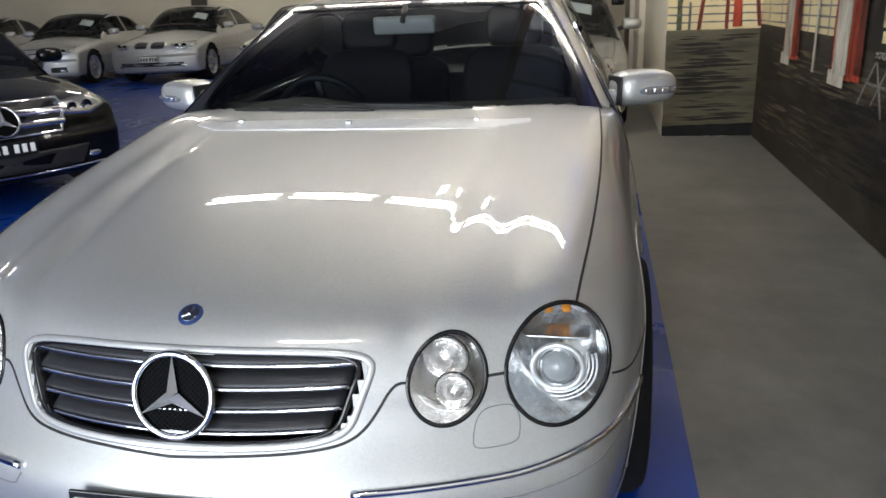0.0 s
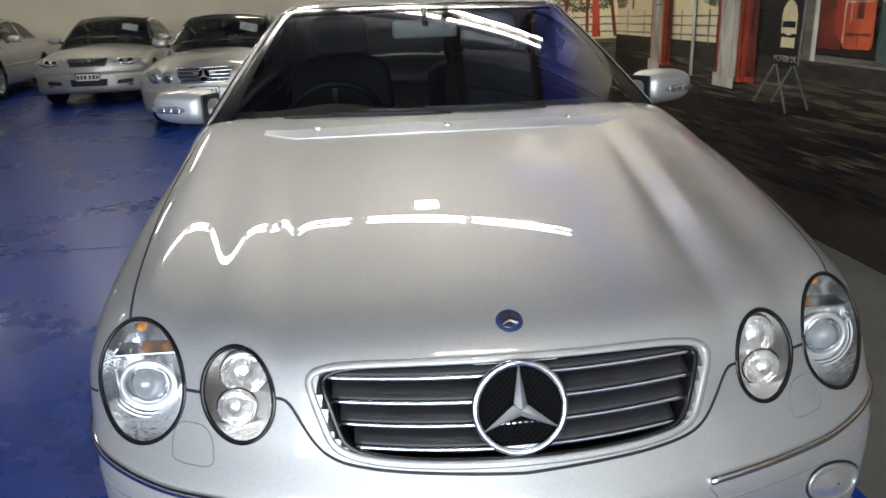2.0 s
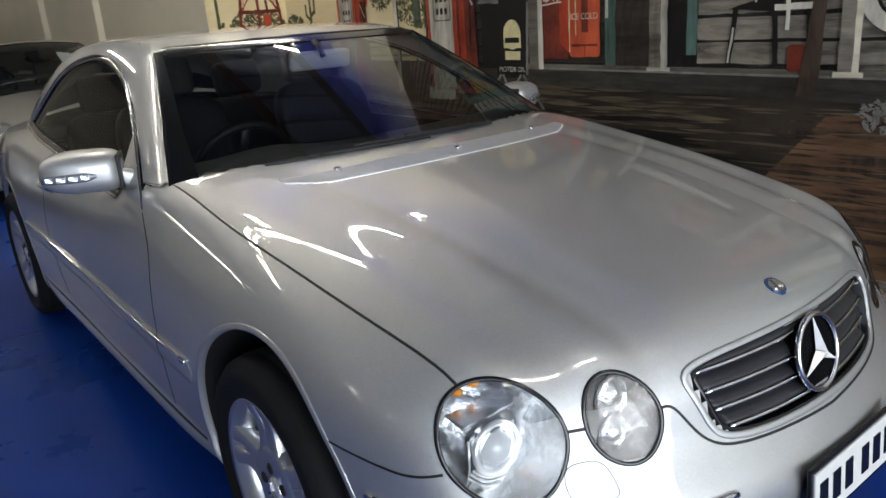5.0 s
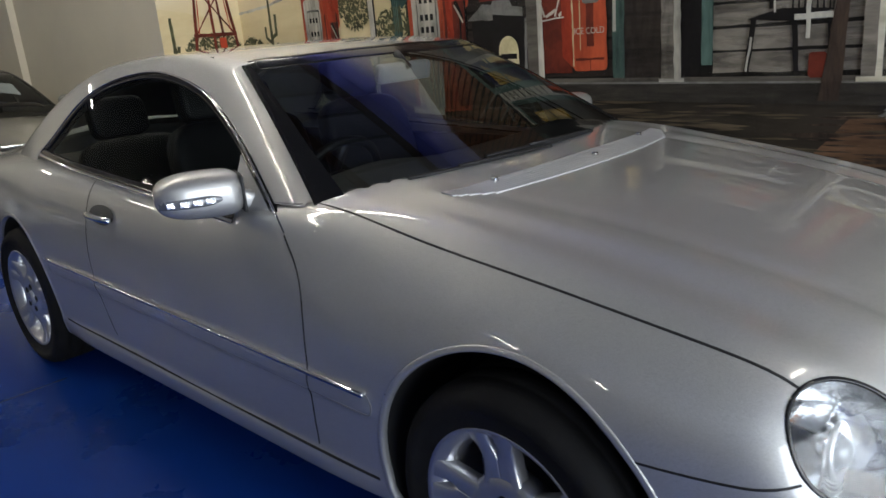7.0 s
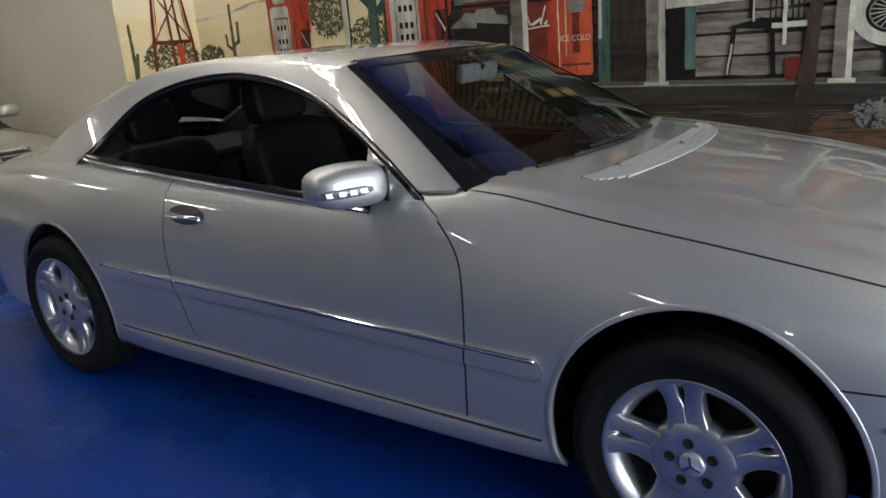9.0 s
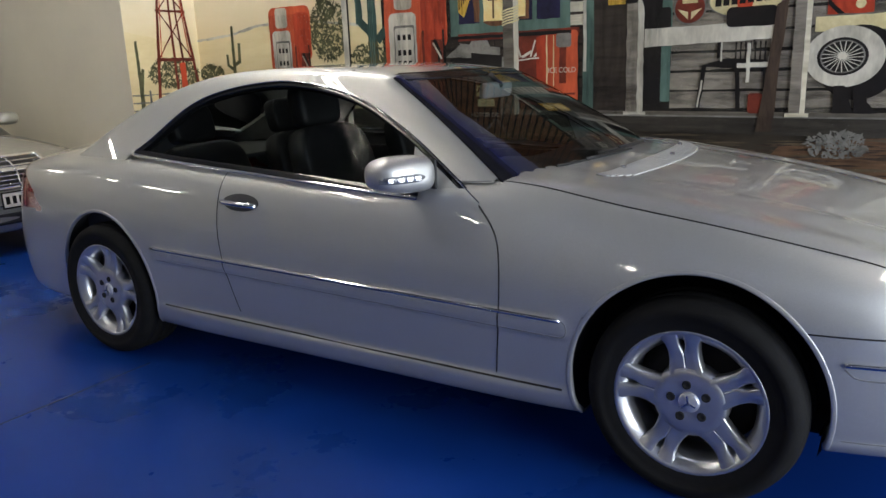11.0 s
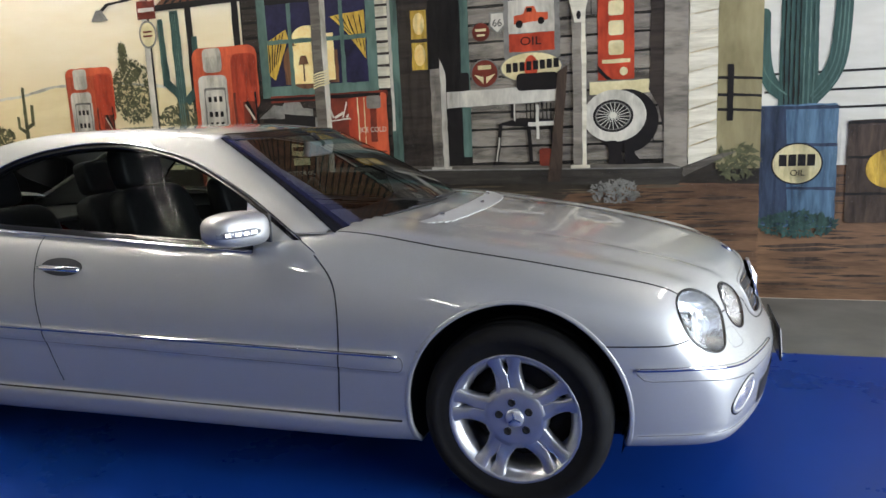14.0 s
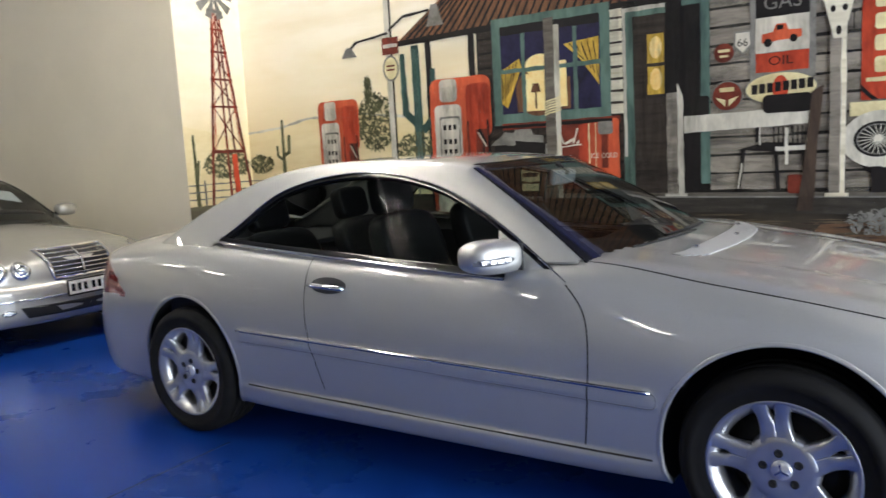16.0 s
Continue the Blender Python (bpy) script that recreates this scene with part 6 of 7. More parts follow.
    lay("lamp_shade", [[(-4.24, 2.42), (-4.18, 2.42), (-4.12, 2.33), (-4.30, 2.33)], [(-3.27, 2.68), (-3.21, 2.68), (-3.15, 2.50), (-3.33, 2.50)]], "grey", 11, pole)
    lay("pole_sign", [rect(-3.82, -3.64, 2.31, 2.46)], "red_deep", 11, pole)
    lay("pole_sign_band", [rect(-3.81, -3.65, 2.37, 2.40)], "white", 12, pole)
    lay("pole_disc", oval(-3.735, 2.185, 0.088, 0.115), "grey", 11, pole)
    lay("pole_disc_face", oval(-3.735, 2.185, 0.072, 0.098), "cream", 12, pole)
    lay("pole_disc_bars", [rect(-3.78, -3.69, 2.20, 2.215), rect(-3.78, -3.69, 2.165, 2.18)], "red_deep", 13, pole)

    # window
    win = lay("painted_window", [rect(-2.69, -1.67, 1.60, 2.47)], "teal", 8, label="teal framed painted window with lit room")
    lay("window_room", [rect(-2.61, -1.75, 1.69, 2.39)], "navy", 9, win)
    lay("window_glow", [oval(-2.28, 1.86, 0.20, 0.20), rect(-2.47, -2.38, 1.70, 1.90), rect(-2.08, -2.0, 1.70, 1.95)], "rust", 10, win)
    lay("window_light", [rect(-2.42, -2.22, 1.70, 2.0), oval(-2.26, 2.06, 0.13, 0.09), rect(-2.10, -2.03, 1.72, 2.08)], "glow", 11, win)
    lay("window_lamp", [[(-2.345, 1.85), (-2.255, 1.85), (-2.275, 1.92), (-2.325, 1.92)], stroke((-2.30, 1.85), (-2.30, 1.72), 0.014)], "rust", 12, win)
    cur = [[(-2.61, 2.05), (-2.44, 2.13), (-2.42, 2.06), (-2.56, 1.74), (-2.61, 1.78)], [(-2.05, 2.20), (-1.76, 2.23), (-1.76, 1.86), (-1.80, 1.92), (-1.90, 2.06)]]
    lay("window_curtain", cur, "yellow", 12, win, label="yellow painted curtain")
    lay("curtain_fold", [stroke((-2.60 + 0.035 * k, 2.05 + 0.015 * k), (-2.60 + 0.018 * k, 1.80 + 0.02 * k), 0.008) for k in range(5)] + [stroke((-2.0 + 0.05 * k, 2.2), (-1.88 + 0.028 * k, 2.06 - 0.035 * k), 0.008) for k in range(5)], "dark", 13, win)
    lay("window_bar", [rect(-2.42, -2.385, 1.69, 2.39), rect(-1.97, -1.935, 1.69, 2.39), rect(-2.61, -1.75, 2.02, 2.055)], "teal", 14, win)
    lay("window_shade", [rect(-2.61, -1.75, 2.33, 2.40), rect(-2.70, -1.66, 1.575, 1.60)], "dark", 14, win)
    # post, table, drink crates
    lay("painted_post", [rect(-2.13, -2.085, 0.99, 2.36)], "white", 16, label="pale painted porch post")
    lay("painted_post_shade", [rect(-2.215, -2.13, 0.99, 2.42)], "deck", 16)
    lay("painted_rope", [stroke((-2.225, 1.66 + 0.02 * k), (-2.08, 1.70 + 0.02 * k), 0.012) for k in range(6)], "cream", 17)
    lay("painted_table", [[(-2.74, 1.44), (-2.25, 1.44), (-2.25, 1.50), (-2.60, 1.545)], [(-2.60, 1.42), (-2.30, 1.42), (-2.36, 1.56), (-2.5, 1.56)]], "grey", 9, label="grey painted table")
    lay("painted_table_shade", [rect(-2.70, -2.22, 1.02, 1.43)], "dark", 9)
    lay("painted_spokes", [stroke((-2.20 + 0.05 * math.cos(t), 1.40 + 0.05 * math.sin(t)), (-2.20 - 0.05 * math.cos(t), 1.40 - 0.05 * math.sin(t)), 0.008) for t in np.linspace(0, math.pi, 6)[:-1]] + [stroke((-2.27, 1.36), (-2.20, 1.44), 0.02)], "grey", 12)
    lay("painted_crate", [rect(-2.62, -1.60, 1.56, 1.615)], "red_deep", 10)
    lay("painted_sign_dark", [rect(-2.22, -1.87, 1.06, 1.57)], "red_deep", 11, label="dark red painted drinks sign")
    lay("sign_script", [stroke((-2.14, 1.42), (-2.10, 1.50), 0.016), stroke((-2.10, 1.50), (-2.07, 1.42), 0.016), stroke((-2.06, 1.42), (-1.98, 1.46), 0.02), stroke((-1.99, 1.42), (-1.95, 1.54), 0.014), stroke((-1.96, 1.42), (-1.90, 1.47), 0.018), stroke((-2.16, 1.395), (-1.92, 1.41), 0.010)], "white", 12)
    mach = lay("painted_machine", [round_rect(-1.86, -1.61, 1.07, 1.60, 0.03)], "orange", 12, label="bright red painted drinks machine")
    lay("machine_side", [[(-1.94, 1.16), (-1.86, 1.09), (-1.86, 1.58), (-1.94, 1.56)]], "red", 12, mach)
    lay("machine_dark", [rect(-1.755, -1.70, 1.22, 1.58), rect(-1.84, -1.63, 1.135, 1.15), rect(-1.735, -1.73, 1.07, 1.14)], "red_deep", 13, mach)
    lay("machine_plate", [round_rect(-1.78, -1.66, 1.48, 1.58, 0.02)], "grey", 14, mach)
    lettering("ICE COLD", -1.735, 1.315, 0.055, "white", 14, mach, squeeze=0.9)
    lay("machine_edges", [stroke((-1.855, 1.10), (-1.855, 1.57), 0.010), stroke((-1.80, 1.2), (-1.80, 1.57), 0.006)], "cream", 14, mach)
    # door
    door = lay("painted_door", [rect(-1.50, -1.0, 1.01, 2.37)], "dark", 9, label="dark painted doorway with teal frame")
    lay("door_leaf", [rect(-1.49, -1.25, 1.01, 2.33)], "plank_dark", 10, door)
    lay("door_frame", [rect(-1.57, -1.49, 1.0, 2.39), rect(-1.0, -0.935, 1.08, 2.44), rect(-1.57, -1.22, 2.33, 2.40), rect(-1.13, -0.935, 2.36, 2.44)], "teal", 11, door)
    lay("door_frame_light", [rect(-1.57, -1.545, 1.3, 2.40), rect(-1.55, -1.25, 2.37, 2.40)], "white", 12, door)
    lay("door_light", [rect(-1.385, -1.26, 1.98, 2.19), rect(-1.385, -1.26, 1.75, 1.955)], "yellow", 12, door, label="lit painted door pane")
    lay("door_light_core", [oval(-1.32, 2.09, 0.045, 0.08), oval(-1.32, 1.86, 0.045, 0.08)], "glow", 13, door)
    lay("painted_post", [rect(-1.245, -1.13, 1.75, 2.47)], "dark", 16)
    lay("painted_post", [[(-1.245, 1.01), (-1.165, 1.01), (-1.16, 1.80), (-1.245, 1.78)]], "plank", 16)
    lay("painted_post_light", [[(-1.165, 1.0), (-1.12, 1.0), (-1.125, 1.72), (-1.165, 1.82)], rect(-1.26, -1.10, 0.99, 1.012)], "white", 17)
    # rail, can, signs
    lay("painted_rail", [[(-1.12, 1.45), (-0.28, 1.475), (-0.27, 1.585), (-1.12, 1.575)]], "white", 15, label="white painted rail board")
    lay("painted_can", [round_rect(-1.04, -0.94, 1.57, 1.71, 0.02)], "dark", 15)
    lay("painted_sign", oval(-0.84, 1.995, 0.066, 0.066), "red_deep", 8, label="round red painted sign")
    lay("sign_bars", [rect(-0.88, -0.80, 2.0, 2.02), rect(-0.87, -0.81, 1.965, 1.98)], "cream", 9)
    lay("painted_sign", oval(-0.82, 1.695, 0.108, 0.108), "grey", 8)
    sg = lay("painted_sign", oval(-0.82, 1.695, 0.098, 0.098), "red_deep", 9, label="round red painted sign with wings")
    lay("sign_wings", [[(-0.90, 1.69), (-0.83, 1.67), (-0.83, 1.62)], [(-0.74, 1.69), (-0.81, 1.67), (-0.81, 1.62)], rect(-0.87, -0.77, 1.725, 1.755)], "cream", 10, sg)
    sh = lay("painted_shield", [(-0.77, 2.13), (-0.66, 2.13), (-0.65, 2.03), (-0.715, 1.97), (-0.78, 2.03)], "grey", 8, label="grey painted road shield")
    lay("shield_face", [(-0.76, 2.12), (-0.67, 2.12), (-0.665, 2.035), (-0.715, 1.985), (-0.765, 2.035)], "white", 9, sh)
    lettering("66", -0.715, 2.05, 0.075, "dark", 10, sh)
    gas = lay("painted_board", [rect(-0.665, -0.255, 1.785, 2.75)], "grey", 9, label="painted fuel sign with red pickup")
    lay("board_dark", [rect(-0.63, -0.295, 2.20, 2.75)], "dark", 10, gas)
    lettering("GAS", -0.46, 2.29, 0.13, "grey", 11, gas)
    lay("board_white", [rect(-0.63, -0.295, 1.965, 2.20)], "white", 10, gas)
    lay("board_red", [rect(-0.63, -0.295, 1.835, 1.965)], "red", 10, gas)
    lettering("OIL", -0.47, 1.905, 0.085, "dark", 11, gas, squeeze=1.2)
    lay("pickup", [[(-0.59, 2.03), (-0.34, 2.05), (-0.34, 2.10), (-0.42, 2.105), (-0.44, 2.15), (-0.50, 2.15), (-0.52, 2.10), (-0.59, 2.09)]], "orange", 11, gas, label="red painted pickup truck")
    lay("pickup_wheel", [oval(-0.55, 2.03, 0.026, 0.028, 14), oval(-0.39, 2.045, 0.024, 0.026, 14), rect(-0.495, -0.455, 2.11, 2.14)], "dark", 12, gas)
    ov = lay("painted_oval", oval(-0.47, 1.722, 0.232, 0.112), "grey", 11, label="oval cream painted sign")
    lay("oval_face", oval(-0.47, 1.722, 0.222, 0.103), "cream", 12, ov)
    lay("oval_mark", [oval(-0.47, 1.722, 0.05, 0.085)], "red", 13, ov)
    lay("oval_bar", [rect(-0.655 + 0.05 * k, -0.617 + 0.05 * k, 1.69 + 0.003 * k, 1.755 + 0.003 * k) for k in range(8)], "dark", 14, ov)
    # chair, log, post, skull
    ch = lay("painted_chair", [round_rect(-0.58, -0.27, 1.555, 1.68, 0.035)], "dark", 17, label="dark painted porch chair")
    lay("chair_frame", [[(-0.75, 1.31), (-0.50, 1.29), (-0.30, 1.34), (-0.56, 1.36)], stroke((-0.71, 1.31), (-0.745, 1.02), 0.03), stroke((-0.50, 1.30), (-0.48, 1.02), 0.03), stroke((-0.62, 1.36), (-0.62, 1.52), 0.02), stroke((-0.33, 1.32), (-0.31, 1.05), 0.026)], "dark", 14, ch)
    lay("chair_light", [rect(-0.50, -0.29, 1.295, 1.325), stroke((-0.43, 1.2), (-0.43, 1.45), 0.022), stroke((-0.72, 1.22), (-0.745, 1.04), 0.012), stroke((-0.29, 1.5), (-0.31, 1.2), 0.016), stroke((-0.60, 1.34), (-0.60, 1.48), 0.01)], "white", 15, ch)
    lay("chair_slats", [stroke((-0.51 + 0.03 * k, 1.34), (-0.51 + 0.03 * k, 1.46), 0.012) for k in range(7)], "dark", 14, ch)
    lay("painted_pot", [round_rect(-0.42, -0.33, 1.0, 1.13, 0.02)], "red_deep", 16)
    lay("painted_log", [[(-0.275, 1.68), (-0.205, 1.72), (-0.24, 1.3), (-0.262, 0.88), (-0.365, 0.88), (-0.31, 1.3)]], "brown", 19, label="dark painted log leaning at the porch")
    lay("painted_post", [rect(-0.168, -0.105, 0.99, 2.45)], "plank", 20)
    lay("painted_post_light", [rect(-0.105, -0.072, 0.99, 2.45), rect(-0.19, -0.05, 0.975, 1.0)], "plank_white", 20, label="white painted porch post")
    sk = lay("painted_skull", [[(-0.21, 2.27), (-0.03, 2.27), (-0.07, 2.10), (-0.09, 2.01), (-0.15, 2.01), (-0.17, 2.10)], stroke((-0.19, 2.26), (-0.32, 2.36), 0.04, 0.015), stroke((-0.05, 2.26), (0.08, 2.36), 0.04, 0.015)], "plank_white", 22, label="white painted cattle skull")
    lay("skull_holes", [oval(-0.155, 2.20, 0.016, 0.022, 12), oval(-0.085, 2.20, 0.016, 0.022, 12), oval(-0.12, 2.06, 0.016, 0.03, 12)], "dark", 23, sk)
    # banner, tyre, boots
    ban = lay("painted_banner", [rect(0.012, 0.262, 1.60, 2.75)], "red", 9, label="tall red painted banner")
    lay("banner_bar", [round_rect(0.085, 0.19, 1.77 + 0.135 * k, 1.87 + 0.135 * k, 0.02) for k in range(6)], "cream", 10, ban)
    lay("banner_small", [rect(0.04, 0.235, 1.715, 1.74), oval(0.19, 1.655, 0.028, 0.03, 14)], "cream", 10, ban)
    lay("banner_stripe", [[(0.012, 1.66), (0.012, 1.70), (0.11, 1.60), (0.07, 1.60)]], "dark", 10, ban)
    lay("painted_shelf", [rect(-0.05, 0.45, 1.50, 1.59)], "cream", 8)
    lay("painted_wall_shade", [[(0.36, 1.52), (0.43, 1.40), (0.466, 1.20), (0.466, 2.6), (0.375, 2.6), (0.37, 1.75)]], "plank_dark", 8)
    ty = lay("painted_tyre", oval(0.205, 1.305, 0.225, 0.225), "dark", 10, label="painted whitewall tyre with wire spokes")
    lay("tyre_white", oval(0.125, 1.345, 0.222, 0.185), "white", 11, ty)
    lay("tyre_rim", oval(0.115, 1.345, 0.142, 0.115), "dark", 12, ty)
    lay("tyre_ring", [oval(0.115, 1.345, 0.125, 0.100)], "grey", 13, ty)
    lay("tyre_core", [oval(0.115, 1.345, 0.115, 0.092)], "joint", 14, ty)
    lay("tyre_spokes", [stroke((0.115 + 0.02 * math.cos(t), 1.345 + 0.02 * math.sin(t)), (0.115 + 0.118 * math.cos(t + 0.25), 1.345 + 0.094 * math.sin(t + 0.25)), 0.005) for t in np.linspace(0, math.tau, 22)[:-1]] + [oval(0.115, 1.35, 0.028, 0.024, 14)], "white", 15, ty)
    lay("painted_boot", [[(0.08, 1.0), (0.20, 1.0), (0.18, 1.06), (0.14, 1.17), (0.08, 1.17)], [(0.20, 1.0), (0.33, 1.0), (0.27, 1.07), (0.25, 1.16), (0.19, 1.16)]], "dark", 17)
    # corner of the house
    lay("painted_corner_post", [rect(0.465, 0.625, 0.955, CEIL - 0.1)], "plank", 12, label="weathered painted corner post")
    lay("painted_board", [[(0.63, 0.985 + 0.128 * k), (0.815, 1.055 + 0.122 * k), (0.815, 1.170 + 0.122 * k), (0.63, 1.105 + 0.128 * k)] for k in range(26)], "plank_white", 12, label="white painted weatherboards")
    lay("painted_deck", [[(-2.45, 1.03), (0.50, 1.0), (0.60, 0.965), (-2.45, 0.995)], [(0.57, 0.965), (0.86, 1.06), (0.95, 1.07), (0.60, 0.90)]], "deck", 13, label="grey painted porch deck")
    lay("painted_deck_edge", [[(-2.45, 0.995), (0.60, 0.965), (0.57, 0.845), (-2.45, 0.895)]], "deck_edge", 13)
    lay("painted_deck_light", [stroke((-2.45, 1.0), (0.58, 0.966), 0.012)], "grey", 14)
    lay("painted_scrub", leaves(260, 0.12, 0.80, 0.18, 0.09, 0.022, rng), "grey", 15)
    # board on legs
    sb = lay("painted_sandwich_board", [[(-2.54, 0.93), (-2.25, 0.93), (-2.23, 1.44), (-2.50, 1.47)]], "dark", 18, label="black painted board sign on legs")
    lay("board_disc", [oval(-2.375, 1.22, 0.085, 0.10), rect(-2.46, -2.29, 1.13, 1.22), rect(-2.45, -2.30, 1.05, 1.11)], "cream", 19, sb)
    lay("board_mark", [rect(-2.445, -2.305, 1.165, 1.20)], "dark", 20, sb)
    lettering("MOTOR OIL", -2.385, 0.985, 0.05, "white", 19, sb, squeeze=0.95)
    lay("board_legs", [stroke((-2.50, 0.95), (-2.72, 0.70), 0.022), stroke((-2.48, 0.95), (-2.32, 0.67), 0.022), stroke((-2.28, 0.95), (-2.09, 0.72), 0.022), stroke((-2.30, 0.95), (-2.50, 0.72), 0.018), stroke((-2.6, 0.83), (-2.2, 0.83), 0.014), stroke((-2.22, 1.4), (-2.24, 0.95), 0.02)], "grey", 18, sb)
    # right of the house
    lay("painted_olive", [rect(0.815, X1, 0.95, CEIL - 0.1)], "olive", 9, label="olive painted evening sky")
    lay("painted_fence", [stroke((0.82, z), (X1, z - 0.02), 0.018) for z in (1.575, 1.46, 1.36)] + [stroke((0.90, 1.28), (0.90, 1.66), 0.04)], "dark", 11)
    lay("painted_scrub", leaves(60, 0.95, 1.0, 0.14, 0.12, 0.04, rng), "bush", 12)
    # end panel
    w = end_wall
    lay("painted_end_sky", rect(1.10, 7.9, 0.9, CEIL - 0.01), "sky_end", 0, wall=w, label="pale painted sky")
    lay("painted_end_earth", rect(1.10, 7.9, 0.004, 0.95), "earth", 1, wall=w, label="brown painted earth")
    lay("painted_end_dab", dabs(220, 1.25, 4.0, 0.06, 0.9, 0.14, rng, 0.06), "brown", 2, wall=w)
    lay("painted_end_fence", [stroke((1.13, z), (7.5, z), 0.016) for z in (1.58, 1.46, 1.34)], "dark", 2, wall=w)
    lay("painted_end_scrub", leaves(330, 1.36, 0.54, 0.26, 0.09, 0.026, rng), "teal_deep", 9, wall=w)
    big = lay("painted_cactus", limb([(1.345, 1.2), (1.34, 2.0), (1.345, 2.95)], 0.25, 0.22), "teal_deep", 3, wall=w, label="large dark green painted cactus")
    lay("cactus_arm", limb([(1.30, 1.42), (1.17, 1.52), (1.12, 1.72), (1.115, 1.98)], 0.10, 0.085), "teal_deep", 4, big, wall=w)
    lay("cactus_arm", limb([(1.40, 1.40), (1.54, 1.56), (1.60, 1.85), (1.612, 2.50)], 0.13, 0.10), "teal_deep", 4, big, wall=w)
    for k in range(7):
        lay("cactus_rib", limb([(1.255 + 0.030 * k, 1.30), (1.25 + 0.031 * k, 2.0), (1.26 + 0.029 * k, 2.9)], 0.010, 0.007), "teal" if k > 3 else "joint", 5, big, wall=w)
    for k in range(3):
        lay("cactus_rib", limb([(1.42 + 0.02 * k, 1.42 - 0.01 * k), (1.53 + 0.025 * k, 1.58 - 0.02 * k), (1.58 + 0.025 * k, 1.85), (1.59 + 0.022 * k, 2.45)], 0.010, 0.008), "teal", 5, big, wall=w)
    lay("cactus_rib", limb([(1.27, 1.44), (1.15, 1.56), (1.10, 1.74), (1.10, 1.95)], 0.010, 0.008), "teal", 5, big, wall=w)
    bar = lay("painted_barrel", [round_rect(1.09, 1.60, 0.52, 1.37, 0.03)], "blue", 6, wall=w, label="blue painted oil barrel")
    lay("barrel_shade", [[(1.09, 0.54), (1.30, 0.54), (1.27, 1.36), (1.09, 1.36)]], "blue_dark", 7, bar, wall=w)
    lay("barrel_hoop", [stroke((1.09, z), (1.60, z - 0.01), 0.022) for z in (1.355, 1.10, 0.80, 0.56)], "blue_dark", 8, bar, wall=w)
    lay("barrel_disc", oval(1.35, 0.965, 0.165, 0.145), "dark", 9, bar, wall=w)
    lay("barrel_disc_face", oval(1.35, 0.965, 0.155, 0.135), "cream", 10, bar, wall=w)
    lay("barrel_bar", [rect(1.235 + 0.06 * k, 1.285 + 0.06 * k, 0.95, 1.03) for k in range(4)], "dark", 11, bar, wall=w)
    lettering("OIL", 1.355, 0.90, 0.06, "dark", 11, bar, wall=w)
    bar2 = lay("painted_barrel", [round_rect(1.66, 2.16, 0.55, 1.25, 0.03)], "brown", 6, wall=w, label="brown painted oil barrel")
    lay("barrel_hoop", [stroke((1.66, z), (2.16, z), 0.02) for z in (1.235, 1.0, 0.75)], "dark", 7, bar2, wall=w)
    lay("barrel_disc_face", oval(1.92, 0.92, 0.14, 0.13), "yellow", 8, bar2, wall=w)

    # broken washes that tie the picture together
    lay("painted_wash", rect(-2.82, -1.60, 1.0, 2.44), "wash_dark", 7, label="thin dark wash over the house front")
    lay("painted_wash", rect(-0.93, 0.46, 1.0, 2.5), "wash_streak", 6)
    lay("painted_wash", rect(-0.93, 0.46, 1.0, 2.5), "wash_pale", 7)
    lay("painted_wash", rect(-1.56, -0.94, 1.0, 2.44), "wash_upright", 30)
    lay("painted_wash", rect(0.47, 0.81, 1.0, 2.9), "wash_streak", 7)
    lay("painted_wash", rect(-2.4, 1.09, 0.02, 0.98), "wash_dark", 30)
    lay("painted_wash", rect(1.09, 1.62, 0.53, 1.36), "wash_upright", 12, wall=w)
    lay("painted_wash", rect(1.66, 2.16, 0.55, 1.25), "wash_upright", 12, wall=w)


paint_mural()
# ---- the other cars ----
sedan_bonnet = spline((-3.95, -3.7, -3.3, -2.7, -2.0, -1.3, -0.75, -0.4, 0.0, 0.35, 0.62, 0.80),
                      (0.93, 1.0, 1.03, 1.03, 1.0, 0.985, 0.975, 0.955, 0.915, 0.862, 0.80, 0.73))
sedan_roof = spline((-3.5, -3.2, -2.9, -2.6, -2.2, -1.8, -1.5, -1.25, -0.95, -0.65, -0.3),
                    (0.90, 1.03, 1.17, 1.30, 1.40, 1.43, 1.425, 1.385, 1.27, 1.10, 0.90))


def sedan_low(p):
    x, y, z = p[:, 0], np.abs(p[:, 1]), p[:, 2]
    top = sedan_bonnet(x) - 0.10 * (y / 0.8) ** 2
    side = 0.905 - 0.05 * np.clip(x - 0.2, 0, 2) ** 2 - 0.06 * np.clip(-3.0 - x, 0, 2) ** 2 - 0.5 * np.clip(z - 0.62, 0, 1) ** 2 - 0.2 * np.clip(0.55 - z, 0, 1) ** 2
    front = 0.86 + 0.02 - 1.3 * np.clip(z - 0.56, 0, 1) ** 2 - 0.8 * np.clip(0.35 - z, 0, 1) ** 2 - 0.30 * y ** 2 - 0.02 * np.tanh((z - 0.52) / 0.02)
    rear = -3.85 + 0.2 * y ** 2 + 0.4 * np.clip(z - 0.75, 0, 1) ** 2
    f = soft_max(0.028, z - top, y - side, 0.20 - z)
    return soft_max(0.022, f, x - front, rear - x)


def sedan_cabin(p):
    x, y, z = p[:, 0], np.abs(p[:, 1]), p[:, 2]
    bend = 0.30 / (1 + np.exp(-(x + 1.7) / 0.25)) - 0.3 / (1 + np.exp((x + 2.4) / 0.2))
    top = sedan_roof(x + bend * y ** 2) - 0.05 * (y / 0.6) ** 2
    wide = 0.83 - 0.46 * (z - 0.93) - 0.08 * np.clip(-2.2 - x, 0, 2) ** 2
    return soft_max(0.02, z - top, y - wide, 0.80 - z)


